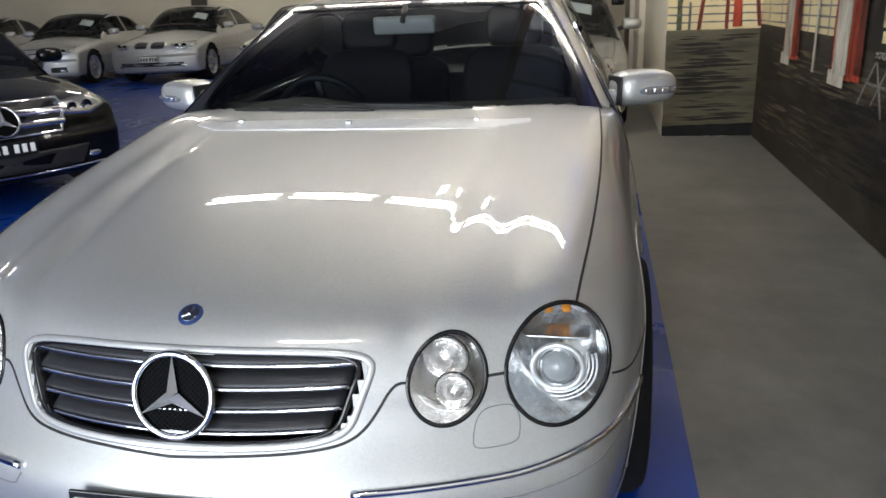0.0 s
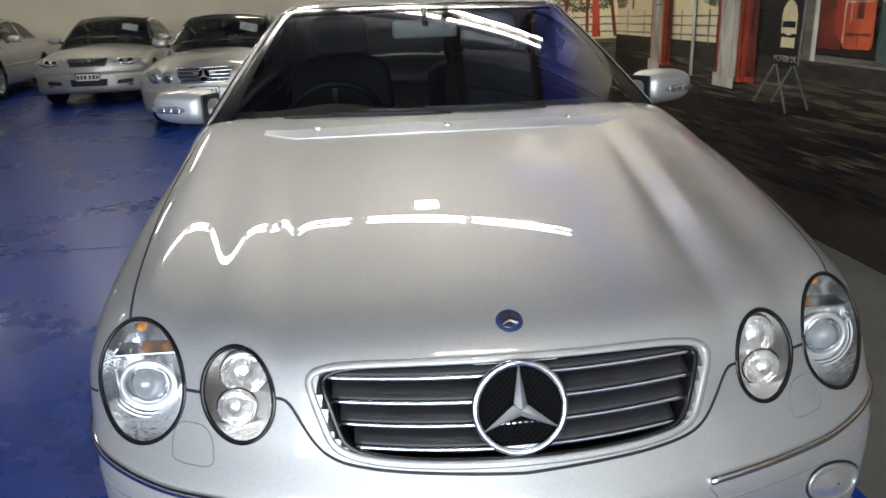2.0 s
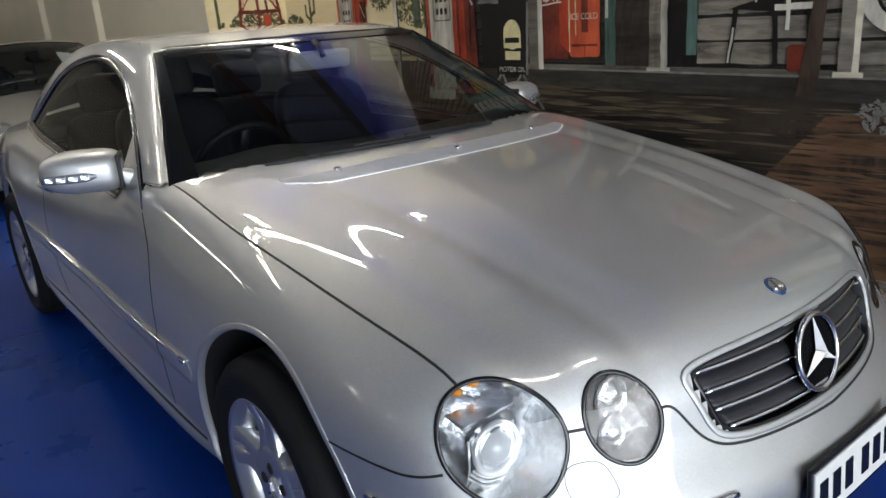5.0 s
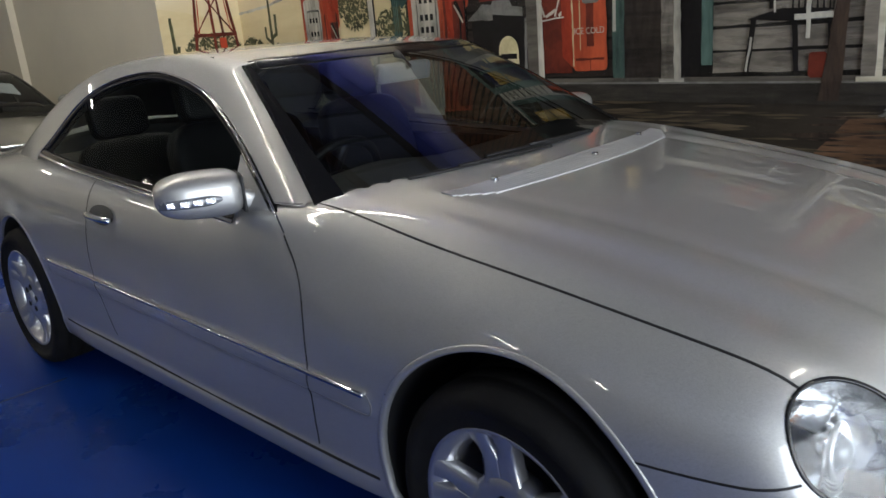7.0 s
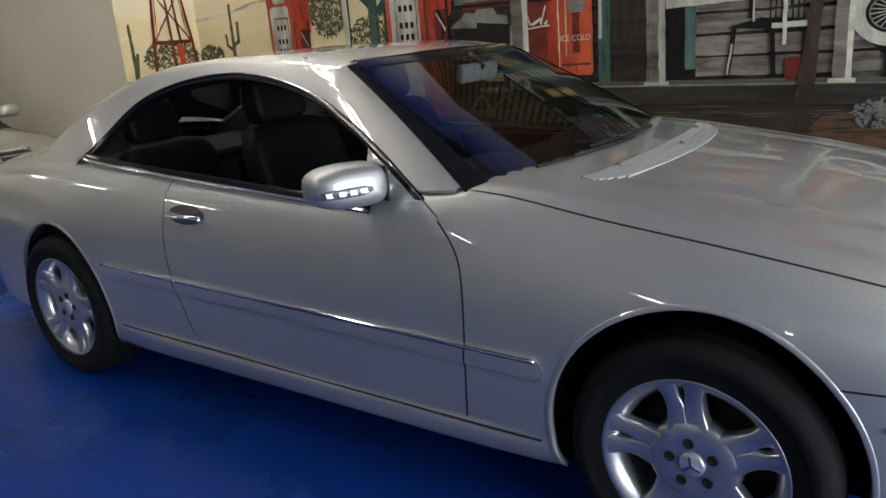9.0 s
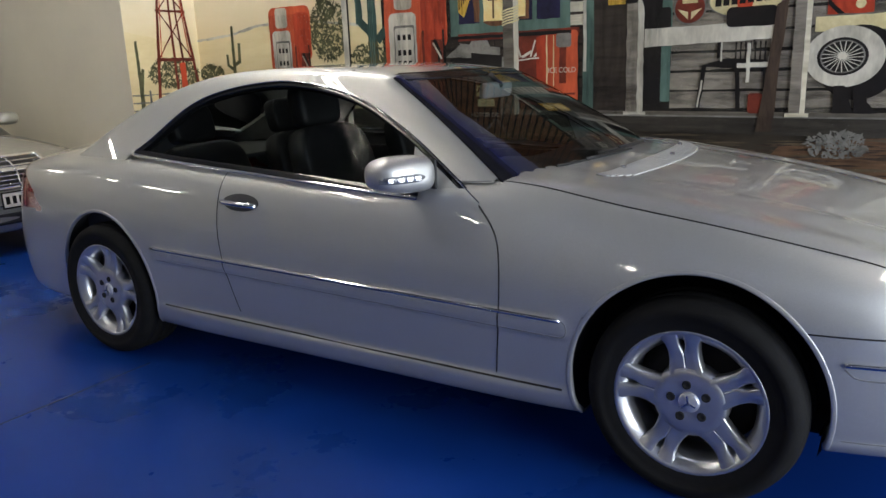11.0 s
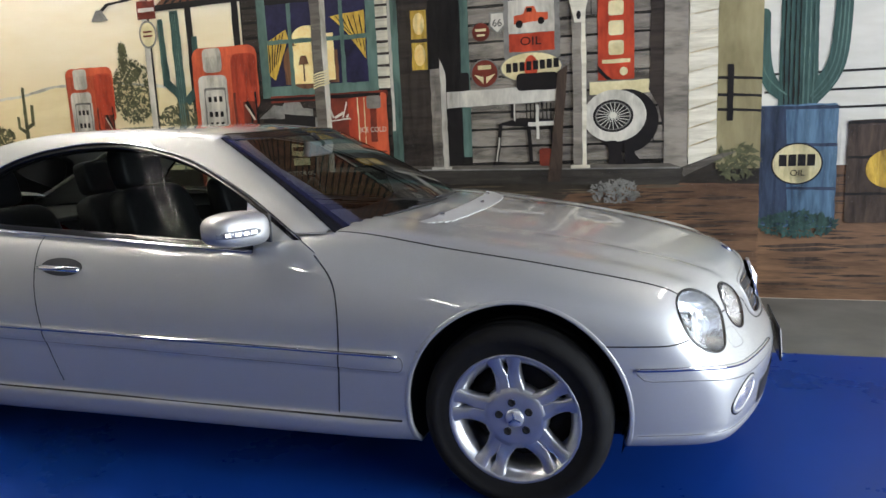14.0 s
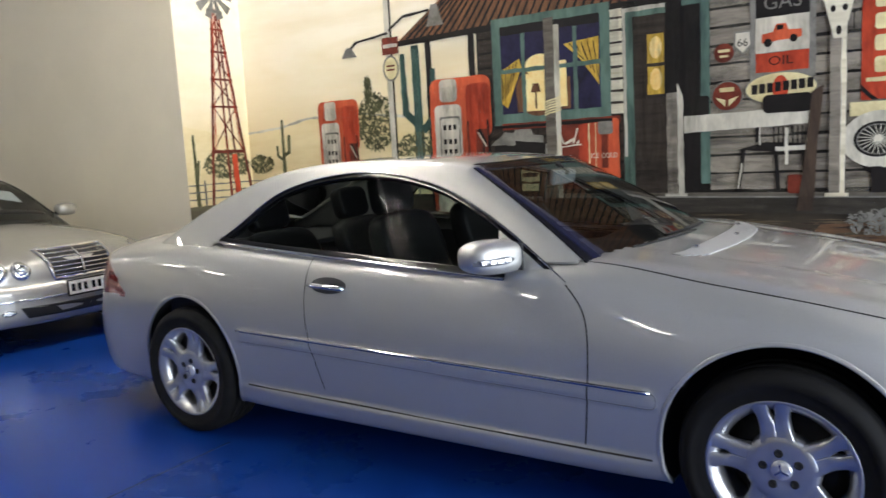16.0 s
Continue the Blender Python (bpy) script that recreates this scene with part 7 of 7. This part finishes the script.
def sedan_shells():
    a = shell(sedan_low, np.linspace(-4.0, 1.0, 110), np.linspace(-1, 1, 45), np.linspace(0.12, 1.1, 30),
              lambda p: np.stack([np.clip(p[:, 0], -3.2, 0.1), np.zeros(len(p)), np.full(len(p), 0.5)], 1))
    b = shell(sedan_cabin, np.linspace(-3.6, -0.25, 90), np.linspace(-0.95, 0.95, 45), np.linspace(0.78, 1.48, 26),
              lambda p: np.stack([np.clip(p[:, 0], -2.8, -1.0), np.zeros(len(p)), np.full(len(p), 0.92)], 1))
    return a, b


SHELLS = sedan_shells()
SEDAN_AXLES = (0.0, -2.75)


def front_patch(name, outline, mat, parent, label="", lift=0.004, field=sedan_low):
    """A shaped piece laid on the front of a car: outline in y and z."""
    v, n = on_front(field, outline)
    c = np.array(outline).mean(0)
    rows = []
    for s in (1.0, 0.97, 0.6, 0.02):
        w, m = on_front(field, [(c[0] + (y - c[0]) * s, c[1] + (z - c[1]) * s) for y, z in outline])
        rows.append(w + m * (lift if s < 1 else -0.004))
    return grid_mesh(name, rows, mat, parent, label, closed_v=True)


def ring(cy, cz, ry, rz, n=28, lean=0.0):
    return [(cy + ry * math.cos(t) + lean * rz * math.sin(t), cz + rz * math.sin(t)) for t in np.linspace(0, math.tau, n + 1)[:-1]]


def quad_ring(pts, n=8):
    out = []
    for a, b in zip(pts, pts[1:] + pts[:1]):
        out += [(a[0] + (b[0] - a[0]) * t, a[1] + (b[1] - a[1]) * t) for t in np.linspace(0, 1, n + 1)[:-1]]
    return out


def front_bar(name, y0, y1, z, mat, parent, width=0.02, lift=0.012, sag=0.0):
    v, n = on_front(sedan_low, [(y, z - sag * (1 - (2 * (y - y0) / (y1 - y0) - 1) ** 2)) for y in np.linspace(y0, y1, 17)])
    return ribbon(name, v, n, width, lift, mat, parent)


def build_sedan(name, label, at, paint_mat, style, scale=(1, 1, 1), paper=True, windows=4):
    car = thing(name, label, "car", at=at @ Matrix.Diagonal((*scale, 1)))
    (v, n, q), (gv, gn, gq) = SHELLS
    c = v[q].mean(1)
    cx, cy, cz = c[:, 0], np.abs(c[:, 1]), c[:, 2]
    hole = sedan_cabin(c) < -0.015
    for ax in SEDAN_AXLES:
        hole |= (np.hypot(cx - ax, cz - 0.335) < 0.37) & (cy > 0.6) & (cz < 0.76)
    keep = ~hole
    bonnet = keep & (cx > -0.7) & (cy < 0.74) & (n[q].mean(1)[:, 2] > 0.5)
    door = keep & (cx < -0.55) & (cx > -2.4) & (cy > 0.7) & (cz > 0.3) & (cz < 0.97)
    bumper = keep & (cx > 0.33) & (cz < 0.56)
    piece("body", v, n, q, keep & ~bonnet & ~door & ~bumper, paint_mat, car)
    piece("bonnet", v, n, q, bonnet, paint_mat, car)
    piece("front_bumper", v, n, q, bumper, paint_mat, car)
    for s in (-1, 1):
        piece("door", v, n, q, door & (c[:, 1] * s > 0), paint_mat, car)
    g = gv[gq].mean(1)
    x, y, z = g[:, 0], np.abs(g[:, 1]), g[:, 2]
    bury = (sedan_low(g) < -0.03) | (z < 0.82)
    wide = 0.83 - 0.46 * (z - 0.93) - 0.08 * np.clip(-2.2 - x, 0, 2) ** 2
    bend = 0.30 / (1 + np.exp(-(x + 1.7) / 0.25)) - 0.3 / (1 + np.exp((x + 2.4) / 0.2))
    xp = x + bend * y ** 2
    ws = ~bury & (y < wide - 0.045) & (xp > -1.30)
    rw = ~bury & (y < wide - 0.06) & (xp < -2.55)
    roof_low = sedan_roof(x) - 0.10
    sw = ~bury & ~ws & ~rw & (z > 0.99) & (z < np.minimum(roof_low, 1.345)) & (x < -0.85) & (x > -2.95) & (y > 0.45)
    pillar = sw & (np.abs(x + 1.86) < 0.03)
    piece("roof", gv, gn, gq, ~bury & ~ws & ~rw & ~(sw & ~pillar), paint_mat, car)
    for nm, mask in (("windscreen", ws), ("rear_window", rw), ("side_window", sw & ~pillar & (g[:, 1] > 0)), ("side_window", sw & ~pillar & (g[:, 1] < 0))):
        piece(nm, gv, gn, gq, mask, GLASS, car, "dark tinted glass").visible_shadow = False
    # black edge round the windscreen
    for s in (-1, 1):
        zz = np.linspace(0.99, 1.375, 20)
        vv = np.array([[-1.0, s * (0.83 - 0.46 * (k - 0.93) - 0.045), k] for k in zz])
        vv = settle_on(sedan_cabin, vv, (1, 0, 0), 0.7)
        ribbon("windscreen_seal", vv, normals_of(sedan_cabin, vv), 0.05, 0.003, GLOSS_BLACK, car)
    yy = np.linspace(-0.60, 0.60, 21)
    for base, wd in ((-1.30, 0.05), (-0.60, 0.07)):
        vv = settle_on(sedan_cabin, np.array([[base - 0.28 * k * k, k, 1.1] for k in yy]), (0, 0, 1), 0.45)
        ribbon("windscreen_seal", vv, normals_of(sedan_cabin, vv), wd, 0.004, GLOSS_BLACK, car)
    # inside: dark seats and dash
    boxed("cabin_lining", (-3.0, -0.75, -0.72, 0.72, 0.5, 0.93), DASH, car, "dark cabin lining", bevel=0.02)
    for s in (-0.36, 0.36):
        boxed("seat_backrest", (-1.95, -1.80, s - 0.23, s + 0.23, 0.9, 1.17), LEATHER, car, bevel=0.05, seg=3)
        boxed("headrest", (-1.98, -1.88, s - 0.13, s + 0.13, 1.19, 1.33), LEATHER, car, bevel=0.04, seg=3)
    tube("steering_wheel", [(-1.22 + 0.07 * math.sin(t), -0.36 + 0.18 * math.cos(t), 1.0 + 0.16 * math.sin(t)) for t in np.linspace(0, math.tau, 25)[:-1]], 0.016, LEATHER, car, closed=True)
    if paper:
        vv = settle_on(sedan_cabin, np.array([[-0.86, k, 1.0] for k in (0.24, 0.50)] + [[-1.06, k, 1.0] for k in (0.50, 0.24)]), (0, 0, 1), 0.5)
        nn = normals_of(sedan_cabin, vv)
        bm = bmesh.new()
        a = [bm.verts.new(p) for p in vv - nn * 0.018]
        b = [bm.verts.new(p) for p in vv - nn * 0.021]
        bm.faces.new(a), bm.faces.new(b[::-1])
        for i in range(4):
            bm.faces.new((a[i], b[i], b[(i + 1) % 4], a[(i + 1) % 4]))
        part("price_sheet", bm, PAPER, car, "white paper price sheet")
    # wheels and wells
    for ax in SEDAN_AXLES:
        for s in (-1, 1):
            w = copy_thing(WHEEL_MASTER, pose(ax, s * 0.78, 0.338, 0, 17 * s, 180 if s > 0 else 0))
            w.parent = car
            rows = [[(ax + 0.372 * math.cos(t), s * k, 0.335 + 0.372 * math.sin(t)) for k in (0.875, 0.55)] for t in np.linspace(math.radians(-25), math.radians(205), 24)]
            grid_mesh("wheel_well", rows, DARK, car, "black wheel arch liner")
            boxed("well_wall", (ax - 0.38, ax + 0.38, s * 0.55 - 0.01, s * 0.55 + 0.01, 0.2, 0.72), DARK, car)
    boxed("underbody", (-3.6, 0.6, -0.6, 0.6, 0.18, 0.24), DARK, car)
    # mirrors
    for s in (-1, 1):
        bm = bmesh.new()
        bmesh.ops.create_uvsphere(bm, u_segments=20, v_segments=12, radius=1)
        for k in bm.verts:
            e = [math.copysign(abs(t) ** 0.7, t) for t in k.co]
            k.co = (e[0] * (0.08 if e[0] > 0 else 0.04), e[1] * 0.115, e[2] * 0.065)
        m = part("mirror", bm, paint_mat, car, "painted door mirror", smooth=True)
        m.matrix_basis = pose(-0.92, s * 0.97, 1.02)
        tube("mirror_foot", [(0, s * -0.06, -0.02), (0.02, s * -0.16, -0.06)], 0.025, BLACK, m)
        v1, n1 = on_side(sedan_low, [(xx, 0.885 + 0.01 * xx) for xx in np.linspace(-1.38, -1.22, 6)], s)
        ribbon("door_handle", v1, n1, 0.03, 0.03, paint_mat, car, thick=0.03)
        for xd in (-0.62, -1.50, -2.36):
            v1, n1 = on_side(sedan_low, [(xd, zz) for zz in np.linspace(0.30, 0.93, 12)], s)
            ribbon("shut_line", v1, n1, 0.007, 0.001, BLACK, car)
        v1, n1 = on_side(sedan_low, [(xx, 0.56) for xx in np.linspace(-2.3, -0.45, 24)], s)
        ribbon("rub_strip", v1, n1, 0.045, 0.008, paint_mat, car)
        v1, n1 = on_top(sedan_low, [(xx, s * (0.76 - 0.12 * max(0, xx) ** 2)) for xx in np.linspace(-0.6, 0.6, 24)])
        ribbon("shut_line", v1, n1, 0.007, 0.001, BLACK, car)
    # faces
    fp = front_patch
    lower = {"mesh": 0.33, "kidney": 0.30}.get(style, 0.30)
    if style in ("star", "wide_star"):
        w, h, z0 = (0.36, 0.085, 0.665) if style == "star" else (0.46, 0.115, 0.655)
        gr = fp("grille", quad_ring([(-w, z0 + h), (w, z0 + h), (w * 0.86, z0 - h), (-w * 0.86, z0 - h)]), BLACK, car, "black grille with chrome bars and emblem")
        vv, nn = on_front(sedan_low, quad_ring([(-w, z0 + h), (w, z0 + h), (w * 0.86, z0 - h), (-w * 0.86, z0 - h)]))
        ribbon("grille_frame", vv, nn, 0.024, 0.012, CHROME, gr, closed=True)
        for k in range(3 if style == "star" else 2):
            z = z0 + h * (0.5 - 0.5 * k) if style == "star" else z0 + h * (0.34 - 0.68 * k)
            front_bar("grille_bar", -w * 0.93, w * 0.93, z, CHROME, gr, 0.022 if style == "star" else 0.050, 0.02)
        star_emblem(car, (front_x(sedan_low, 0, z0) + 0.03, 0, z0), 0.085 if style == "star" else 0.105, -18)
    elif style == "upright":
        w, h, z0 = 0.30, 0.115, 0.665
        gr = fp("grille", quad_ring([(-w, z0 + h), (w, z0 + h), (w * 0.82, z0 - h), (-w * 0.82, z0 - h)]), BLACK, car, "chrome framed grille with dark bars")
        vv, nn = on_front(sedan_low, quad_ring([(-w, z0 + h), (w, z0 + h), (w * 0.82, z0 - h), (-w * 0.82, z0 - h)]))
        ribbon("grille_frame", vv, nn, 0.034, 0.018, CHROME, gr, closed=True)
        for k in range(6):
            z = z0 + h * (0.72 - 0.29 * k)
            ww = w * (0.93 - 0.02 * k)
            front_bar("grille_bar", -ww, ww, z, SATIN, gr, 0.012, 0.014)
        tube("grille_rib", [(front_x(sedan_low, 0, z0 + h * t) + 0.016, 0, z0 + h * t) for t in np.linspace(-0.95, 0.95, 8)], 0.009, CHROME, gr)
    elif style == "single":
        pts = [(-0.30, 0.76), (0.30, 0.76), (0.34, 0.58), (0.24, 0.30), (-0.24, 0.30), (-0.34, 0.58)]
        gr = fp("grille", quad_ring(pts, 6), BLACK, car, "tall black grille in a chrome frame")
        vv, nn = on_front(sedan_low, quad_ring(pts, 6))
        ribbon("grille_frame", vv, nn, 0.022, 0.010, CHROME, gr, closed=True)
        for k in range(4):
            vv = [(front_x(sedan_low, y0, 0.69) + 0.016, y0 + 0.034 * math.cos(t), 0.69 + 0.034 * math.sin(t)) for y0 in [-0.085 + 0.056 * k] for t in np.linspace(0, math.tau, 19)[:-1]]
            tube("grille_ring", vv, 0.005, CHROME, gr, closed=True, sides=6, up=(1, 0, 0.01))
        for s in (-1, 1):
            fp("side_intake", quad_ring([(s * 0.42, 0.40), (s * 0.70, 0.40), (s * 0.70, 0.30), (s * 0.40, 0.30)]), BLACK, car)
    elif style == "kidney":
        for s in (-1, 1):
            pts = round_rect(min(s * 0.03, s * 0.30), max(s * 0.03, s * 0.30), 0.655, 0.765, 0.04)
            gr = fp("grille", pts, BLACK, car, "black kidney grille in chrome")
            vv, nn = on_front(sedan_low, pts)
            ribbon("grille_frame", vv, nn, 0.016, 0.012, CHROME, gr, closed=True)
        fp("bumper_intake", quad_ring([(-0.66, 0.40), (0.66, 0.40), (0.60, 0.33), (-0.60, 0.33)], 12), BLACK, car)
        front_bar("intake_trim", -0.62, 0.62, 0.37, SATIN, car, 0.014, 0.012)
    else:
        pts = quad_ring([(-0.34, 0.755), (0.34, 0.755), (0.27, 0.63), (-0.27, 0.63)])
        gr = fp("grille", pts, BLACK, car, "dark mesh grille in a chrome frame")
        vv, nn = on_front(sedan_low, pts)
        ribbon("grille_frame", vv, nn, 0.016, 0.010, CHROME, gr, closed=True)
        vv = [(front_x(sedan_low, 0, 0.70) + 0.016, 0.06 * math.cos(t), 0.70 + 0.04 * math.sin(t)) for t in np.linspace(0, math.tau, 25)[:-1]]
        tube("grille_badge", vv, 0.006, CHROME, gr, closed=True, sides=6, up=(1, 0, 0.01))
        fp("bumper_intake", quad_ring([(-0.30, 0.43), (0.30, 0.43), (0.28, 0.32), (-0.28, 0.32)], 8), BLACK, car)
        for s in (-1, 1):
            fp("side_intake", quad_ring([(s * 0.44, 0.40), (s * 0.68, 0.42), (s * 0.66, 0.35), (s * 0.42, 0.34)]), BLACK, car)
    if style in ("star", "upright"):
        fp("bumper_intake", quad_ring([(-0.55, 0.36), (0.55, 0.36), (0.50, 0.27), (-0.50, 0.27)], 10), BLACK, car)
        front_bar("bumper_trim", -0.70, 0.70, 0.335 if style == "star" else 0.42, CHROME, car, 0.014, 0.012)
    if style == "wide_star":
        fp("bumper_intake", quad_ring([(-0.60, 0.42), (0.60, 0.42), (0.52, 0.28), (-0.52, 0.28)], 10), BLACK, car)
        front_bar("bumper_trim", -0.72, 0.72, 0.26, CHROME, car, 0.016, 0.014)
    for s in (-1, 1):
        if style in ("star", "upright"):
            for cy_, cz_, ry, rz in ((0.665, 0.665, 0.085, 0.088), (0.485, 0.645, 0.066, 0.068)):
                lamp = fp("headlamp", ring(s * cy_, cz_, ry, rz), REFLECTOR, car, "oval clear headlamp", 0.012)
                vv, nn = on_front(sedan_low, ring(s * cy_, cz_, ry, rz))
                ribbon("lamp_seal", vv, nn, 0.010, 0.010, SATIN, lamp, closed=True)
                x0 = front_x(sedan_low, s * cy_, cz_)
                b1 = lathe("lamp_bulb", [(ry * 0.55, 0), (ry * 0.5, -0.012), (ry * 0.2, -0.004), (0, -0.004)], CHROME, lamp, seg=20)
                b1.matrix_basis = Matrix.Translation((x0 + 0.012, s * cy_, cz_)) @ Matrix.Rotation(math.radians(90 + s * 25), 4, "Z")
        else:
            zt = 0.06 if style != "kidney" else 0.05
            pts = quad_ring([(s * 0.40, 0.735), (s * 0.60, 0.755), (s * 0.79, 0.76), (s * 0.81, 0.68), (s * 0.66, 0.63), (s * 0.44, 0.655)], 5)
            lamp = fp("headlamp", pts, REFLECTOR if style != "wide_star" else SATIN, car, "clear swept headlamp", 0.010)
            for cy_, rr in ((0.52, 0.042), (0.65, 0.046)):
                x0 = front_x(sedan_low, s * cy_, 0.695)
                b1 = lathe("lamp_bulb", [(rr, 0), (rr * 0.95, -0.016), (rr * 0.8, -0.012), (rr * 0.4, -0.004), (0, -0.004)], GLOSS_BLACK, lamp, seg=20)
                b1.matrix_basis = Matrix.Translation((x0 + 0.010, s * cy_, 0.695)) @ Matrix.Rotation(math.radians(90 + s * 25), 4, "Z")
        fp("fog_lamp", ring(s * 0.62, 0.33, 0.05, 0.022, 16), SATIN, car, "small fog lamp", 0.010)
    number_plate(car, pose(front_x(sedan_low, 0, 0.46) + 0.018, 0, 0.465, 0, -3, 0), dark=style == "wide_star", w=0.36, hgt=0.11)
    return car


WHEEL_MASTER = [o for o in coupe.children if o.name.startswith("wheel") and "well" not in o.name][0]


def build_offroader(at):
    """Tall dark off-roader: boxy body, upright glass, roof rails."""
    car = thing("off_roader", "dark brown off-roader parked against the back wall", "car", at=at)
    rows = []
    for x, w, z0, z1 in ((0.80, 0.62, 0.45, 0.80), (0.84, 0.80, 0.40, 0.98), (0.70, 0.90, 0.36, 1.06), (0.0, 0.93, 0.36, 1.12), (-0.7, 0.94, 0.36, 1.15), (-2.5, 0.94, 0.36, 1.15), (-3.6, 0.90, 0.40, 1.12), (-3.7, 0.75, 0.5, 1.0)):
        sec = []
        for t in np.linspace(0, math.tau, 29)[:-1]:
            c, s = math.cos(t), math.sin(t)
            sec.append((x, w * math.copysign(abs(c) ** 0.35, c), (z0 + z1) / 2 + (z1 - z0) / 2 * math.copysign(abs(s) ** 0.35, s)))
        rows.append(sec)
    grid_mesh("body", rows, DARK_PAINT, car, closed_v=True, cap=True)
    rows = []
    for x, w, z1 in ((-0.55, 0.76, 1.14), (-0.80, 0.74, 1.40), (-1.15, 0.70, 1.74), (-1.6, 0.69, 1.79), (-3.1, 0.68, 1.78), (-3.5, 0.70, 1.55), (-3.6, 0.74, 1.14)):
        rows.append([(x, w + 0.12 * (1.79 - z1) * 0.4, 1.12), (x, w, (1.12 + z1) / 2), (x, w * 0.92, z1 - 0.02), (x, w * 0.80, z1), (x, -w * 0.80, z1), (x, -w * 0.92, z1 - 0.02), (x, -w, (1.12 + z1) / 2), (x, -w - 0.12 * (1.79 - z1) * 0.4, 1.12)])
    grid_mesh("roof", rows, DARK_PAINT, car)
    grid_mesh("windscreen", [[(-0.60 - 0.50 * t, y * (0.70 - 0.08 * t), 1.19 + 0.52 * t) for y in np.linspace(-1, 1, 9)] for t in np.linspace(0, 1, 6)], GLOSS_BLACK, car, "dark windscreen")
    for s in (-1, 1):
        for x0, x1 in ((-1.25, -1.95), (-2.02, -2.75)):
            boxed("side_window", (x1, x0, s * 0.735 - 0.01, s * 0.735 + 0.01, 1.22, 1.62), GLOSS_BLACK, car, "dark side window", bevel=0.008)
        tube("roof_rail", [(-1.3, s * 0.62, 1.80), (-1.4, s * 0.62, 1.85), (-3.0, s * 0.62, 1.85), (-3.1, s * 0.62, 1.80)], 0.018, BLACK, car)
        bm = box(bmesh.new(), -0.06, 0.06, -0.12, 0.12, -0.09, 0.09, 0.03, 3)
        m = part("mirror", bm, GLOSS_BLACK, car, smooth=True)
        m.matrix_basis = pose(-0.80, s * 1.06, 1.24)
        bm = box(bmesh.new(), -0.03, 0.01, -0.15, 0.15, -0.07, 0.07, 0.02, 2)
        part("headlamp", bm, REFLECTOR, car, "clear headlamp", smooth=True).matrix_basis = pose(0.80, s * 0.62, 0.88)
        for ax in (0.0, -2.75):
            w = copy_thing(WHEEL_MASTER, pose(ax, s * 0.82, 0.37, 0, 0, 180 if s > 0 else 0) @ Matrix.Diagonal((1.1, 1, 1.1, 1)))
            w.parent = car
    boxed("grille", (0.82, 0.86, -0.42, 0.42, 0.80, 0.96), BLACK, car, "black barred grille", bevel=0.01)
    for k in range(3):
        boxed("grille_bar", (0.85, 0.87, -0.40, 0.40, 0.815 + 0.05 * k, 0.835 + 0.05 * k), SATIN, car)
    boxed("front_bumper", (0.72, 0.92, -0.90, 0.90, 0.42, 0.66), DARK_PAINT, car, bevel=0.05, seg=3)
    return car


build_sedan("silver_saloon", "silver older saloon with chrome grille behind the coupe", pose(-6.45, 0.22, 0), SILVER_WARM, "upright", (1.0, 0.98, 1.0))
build_sedan("silver_coupe_small", "champagne silver small coupe with star emblem and price sheet", pose(-8.60, -2.30, 0), SILVER_WARM, "star", (0.97, 0.95, 0.98))
build_sedan("silver_saloon_mesh", "silver saloon with dark mesh grille against the back wall", pose(-11.9, -4.9, 0, 0, 0, 4), SILVER_WARM, "mesh", (1.0, 1.0, 1.0))
build_sedan("silver_limousine", "large silver limousine with twin kidney grilles", pose(-12.8, -8.0, 0, 0, 0, 6), SILVER, "kidney", (1.06, 1.03, 1.04))
build_sedan("silver_saloon_tall_grille", "silver saloon with tall framed grille", pose(-12.3, -10.4, 0, 0, 0, 8), SILVER, "single", (1.0, 1.0, 1.0))
build_sedan("grey_hatchback", "grey saloon parked at the end of the row", pose(-12.6, -13.2, 0, 0, 0, 10), SILVER, "mesh", (0.98, 0.98, 1.0), paper=False)
build_sedan("black_saloon", "glossy black saloon with star emblem and wide chrome grille", pose(-2.67, -3.37, 0, 0, 0, 56) @ pose(-0.86, 0, 0), BLACK_PAINT, "wide_star", (1.0, 1.0, 1.0), paper=False)
build_offroader(pose(-12.6, 0.1, 0))
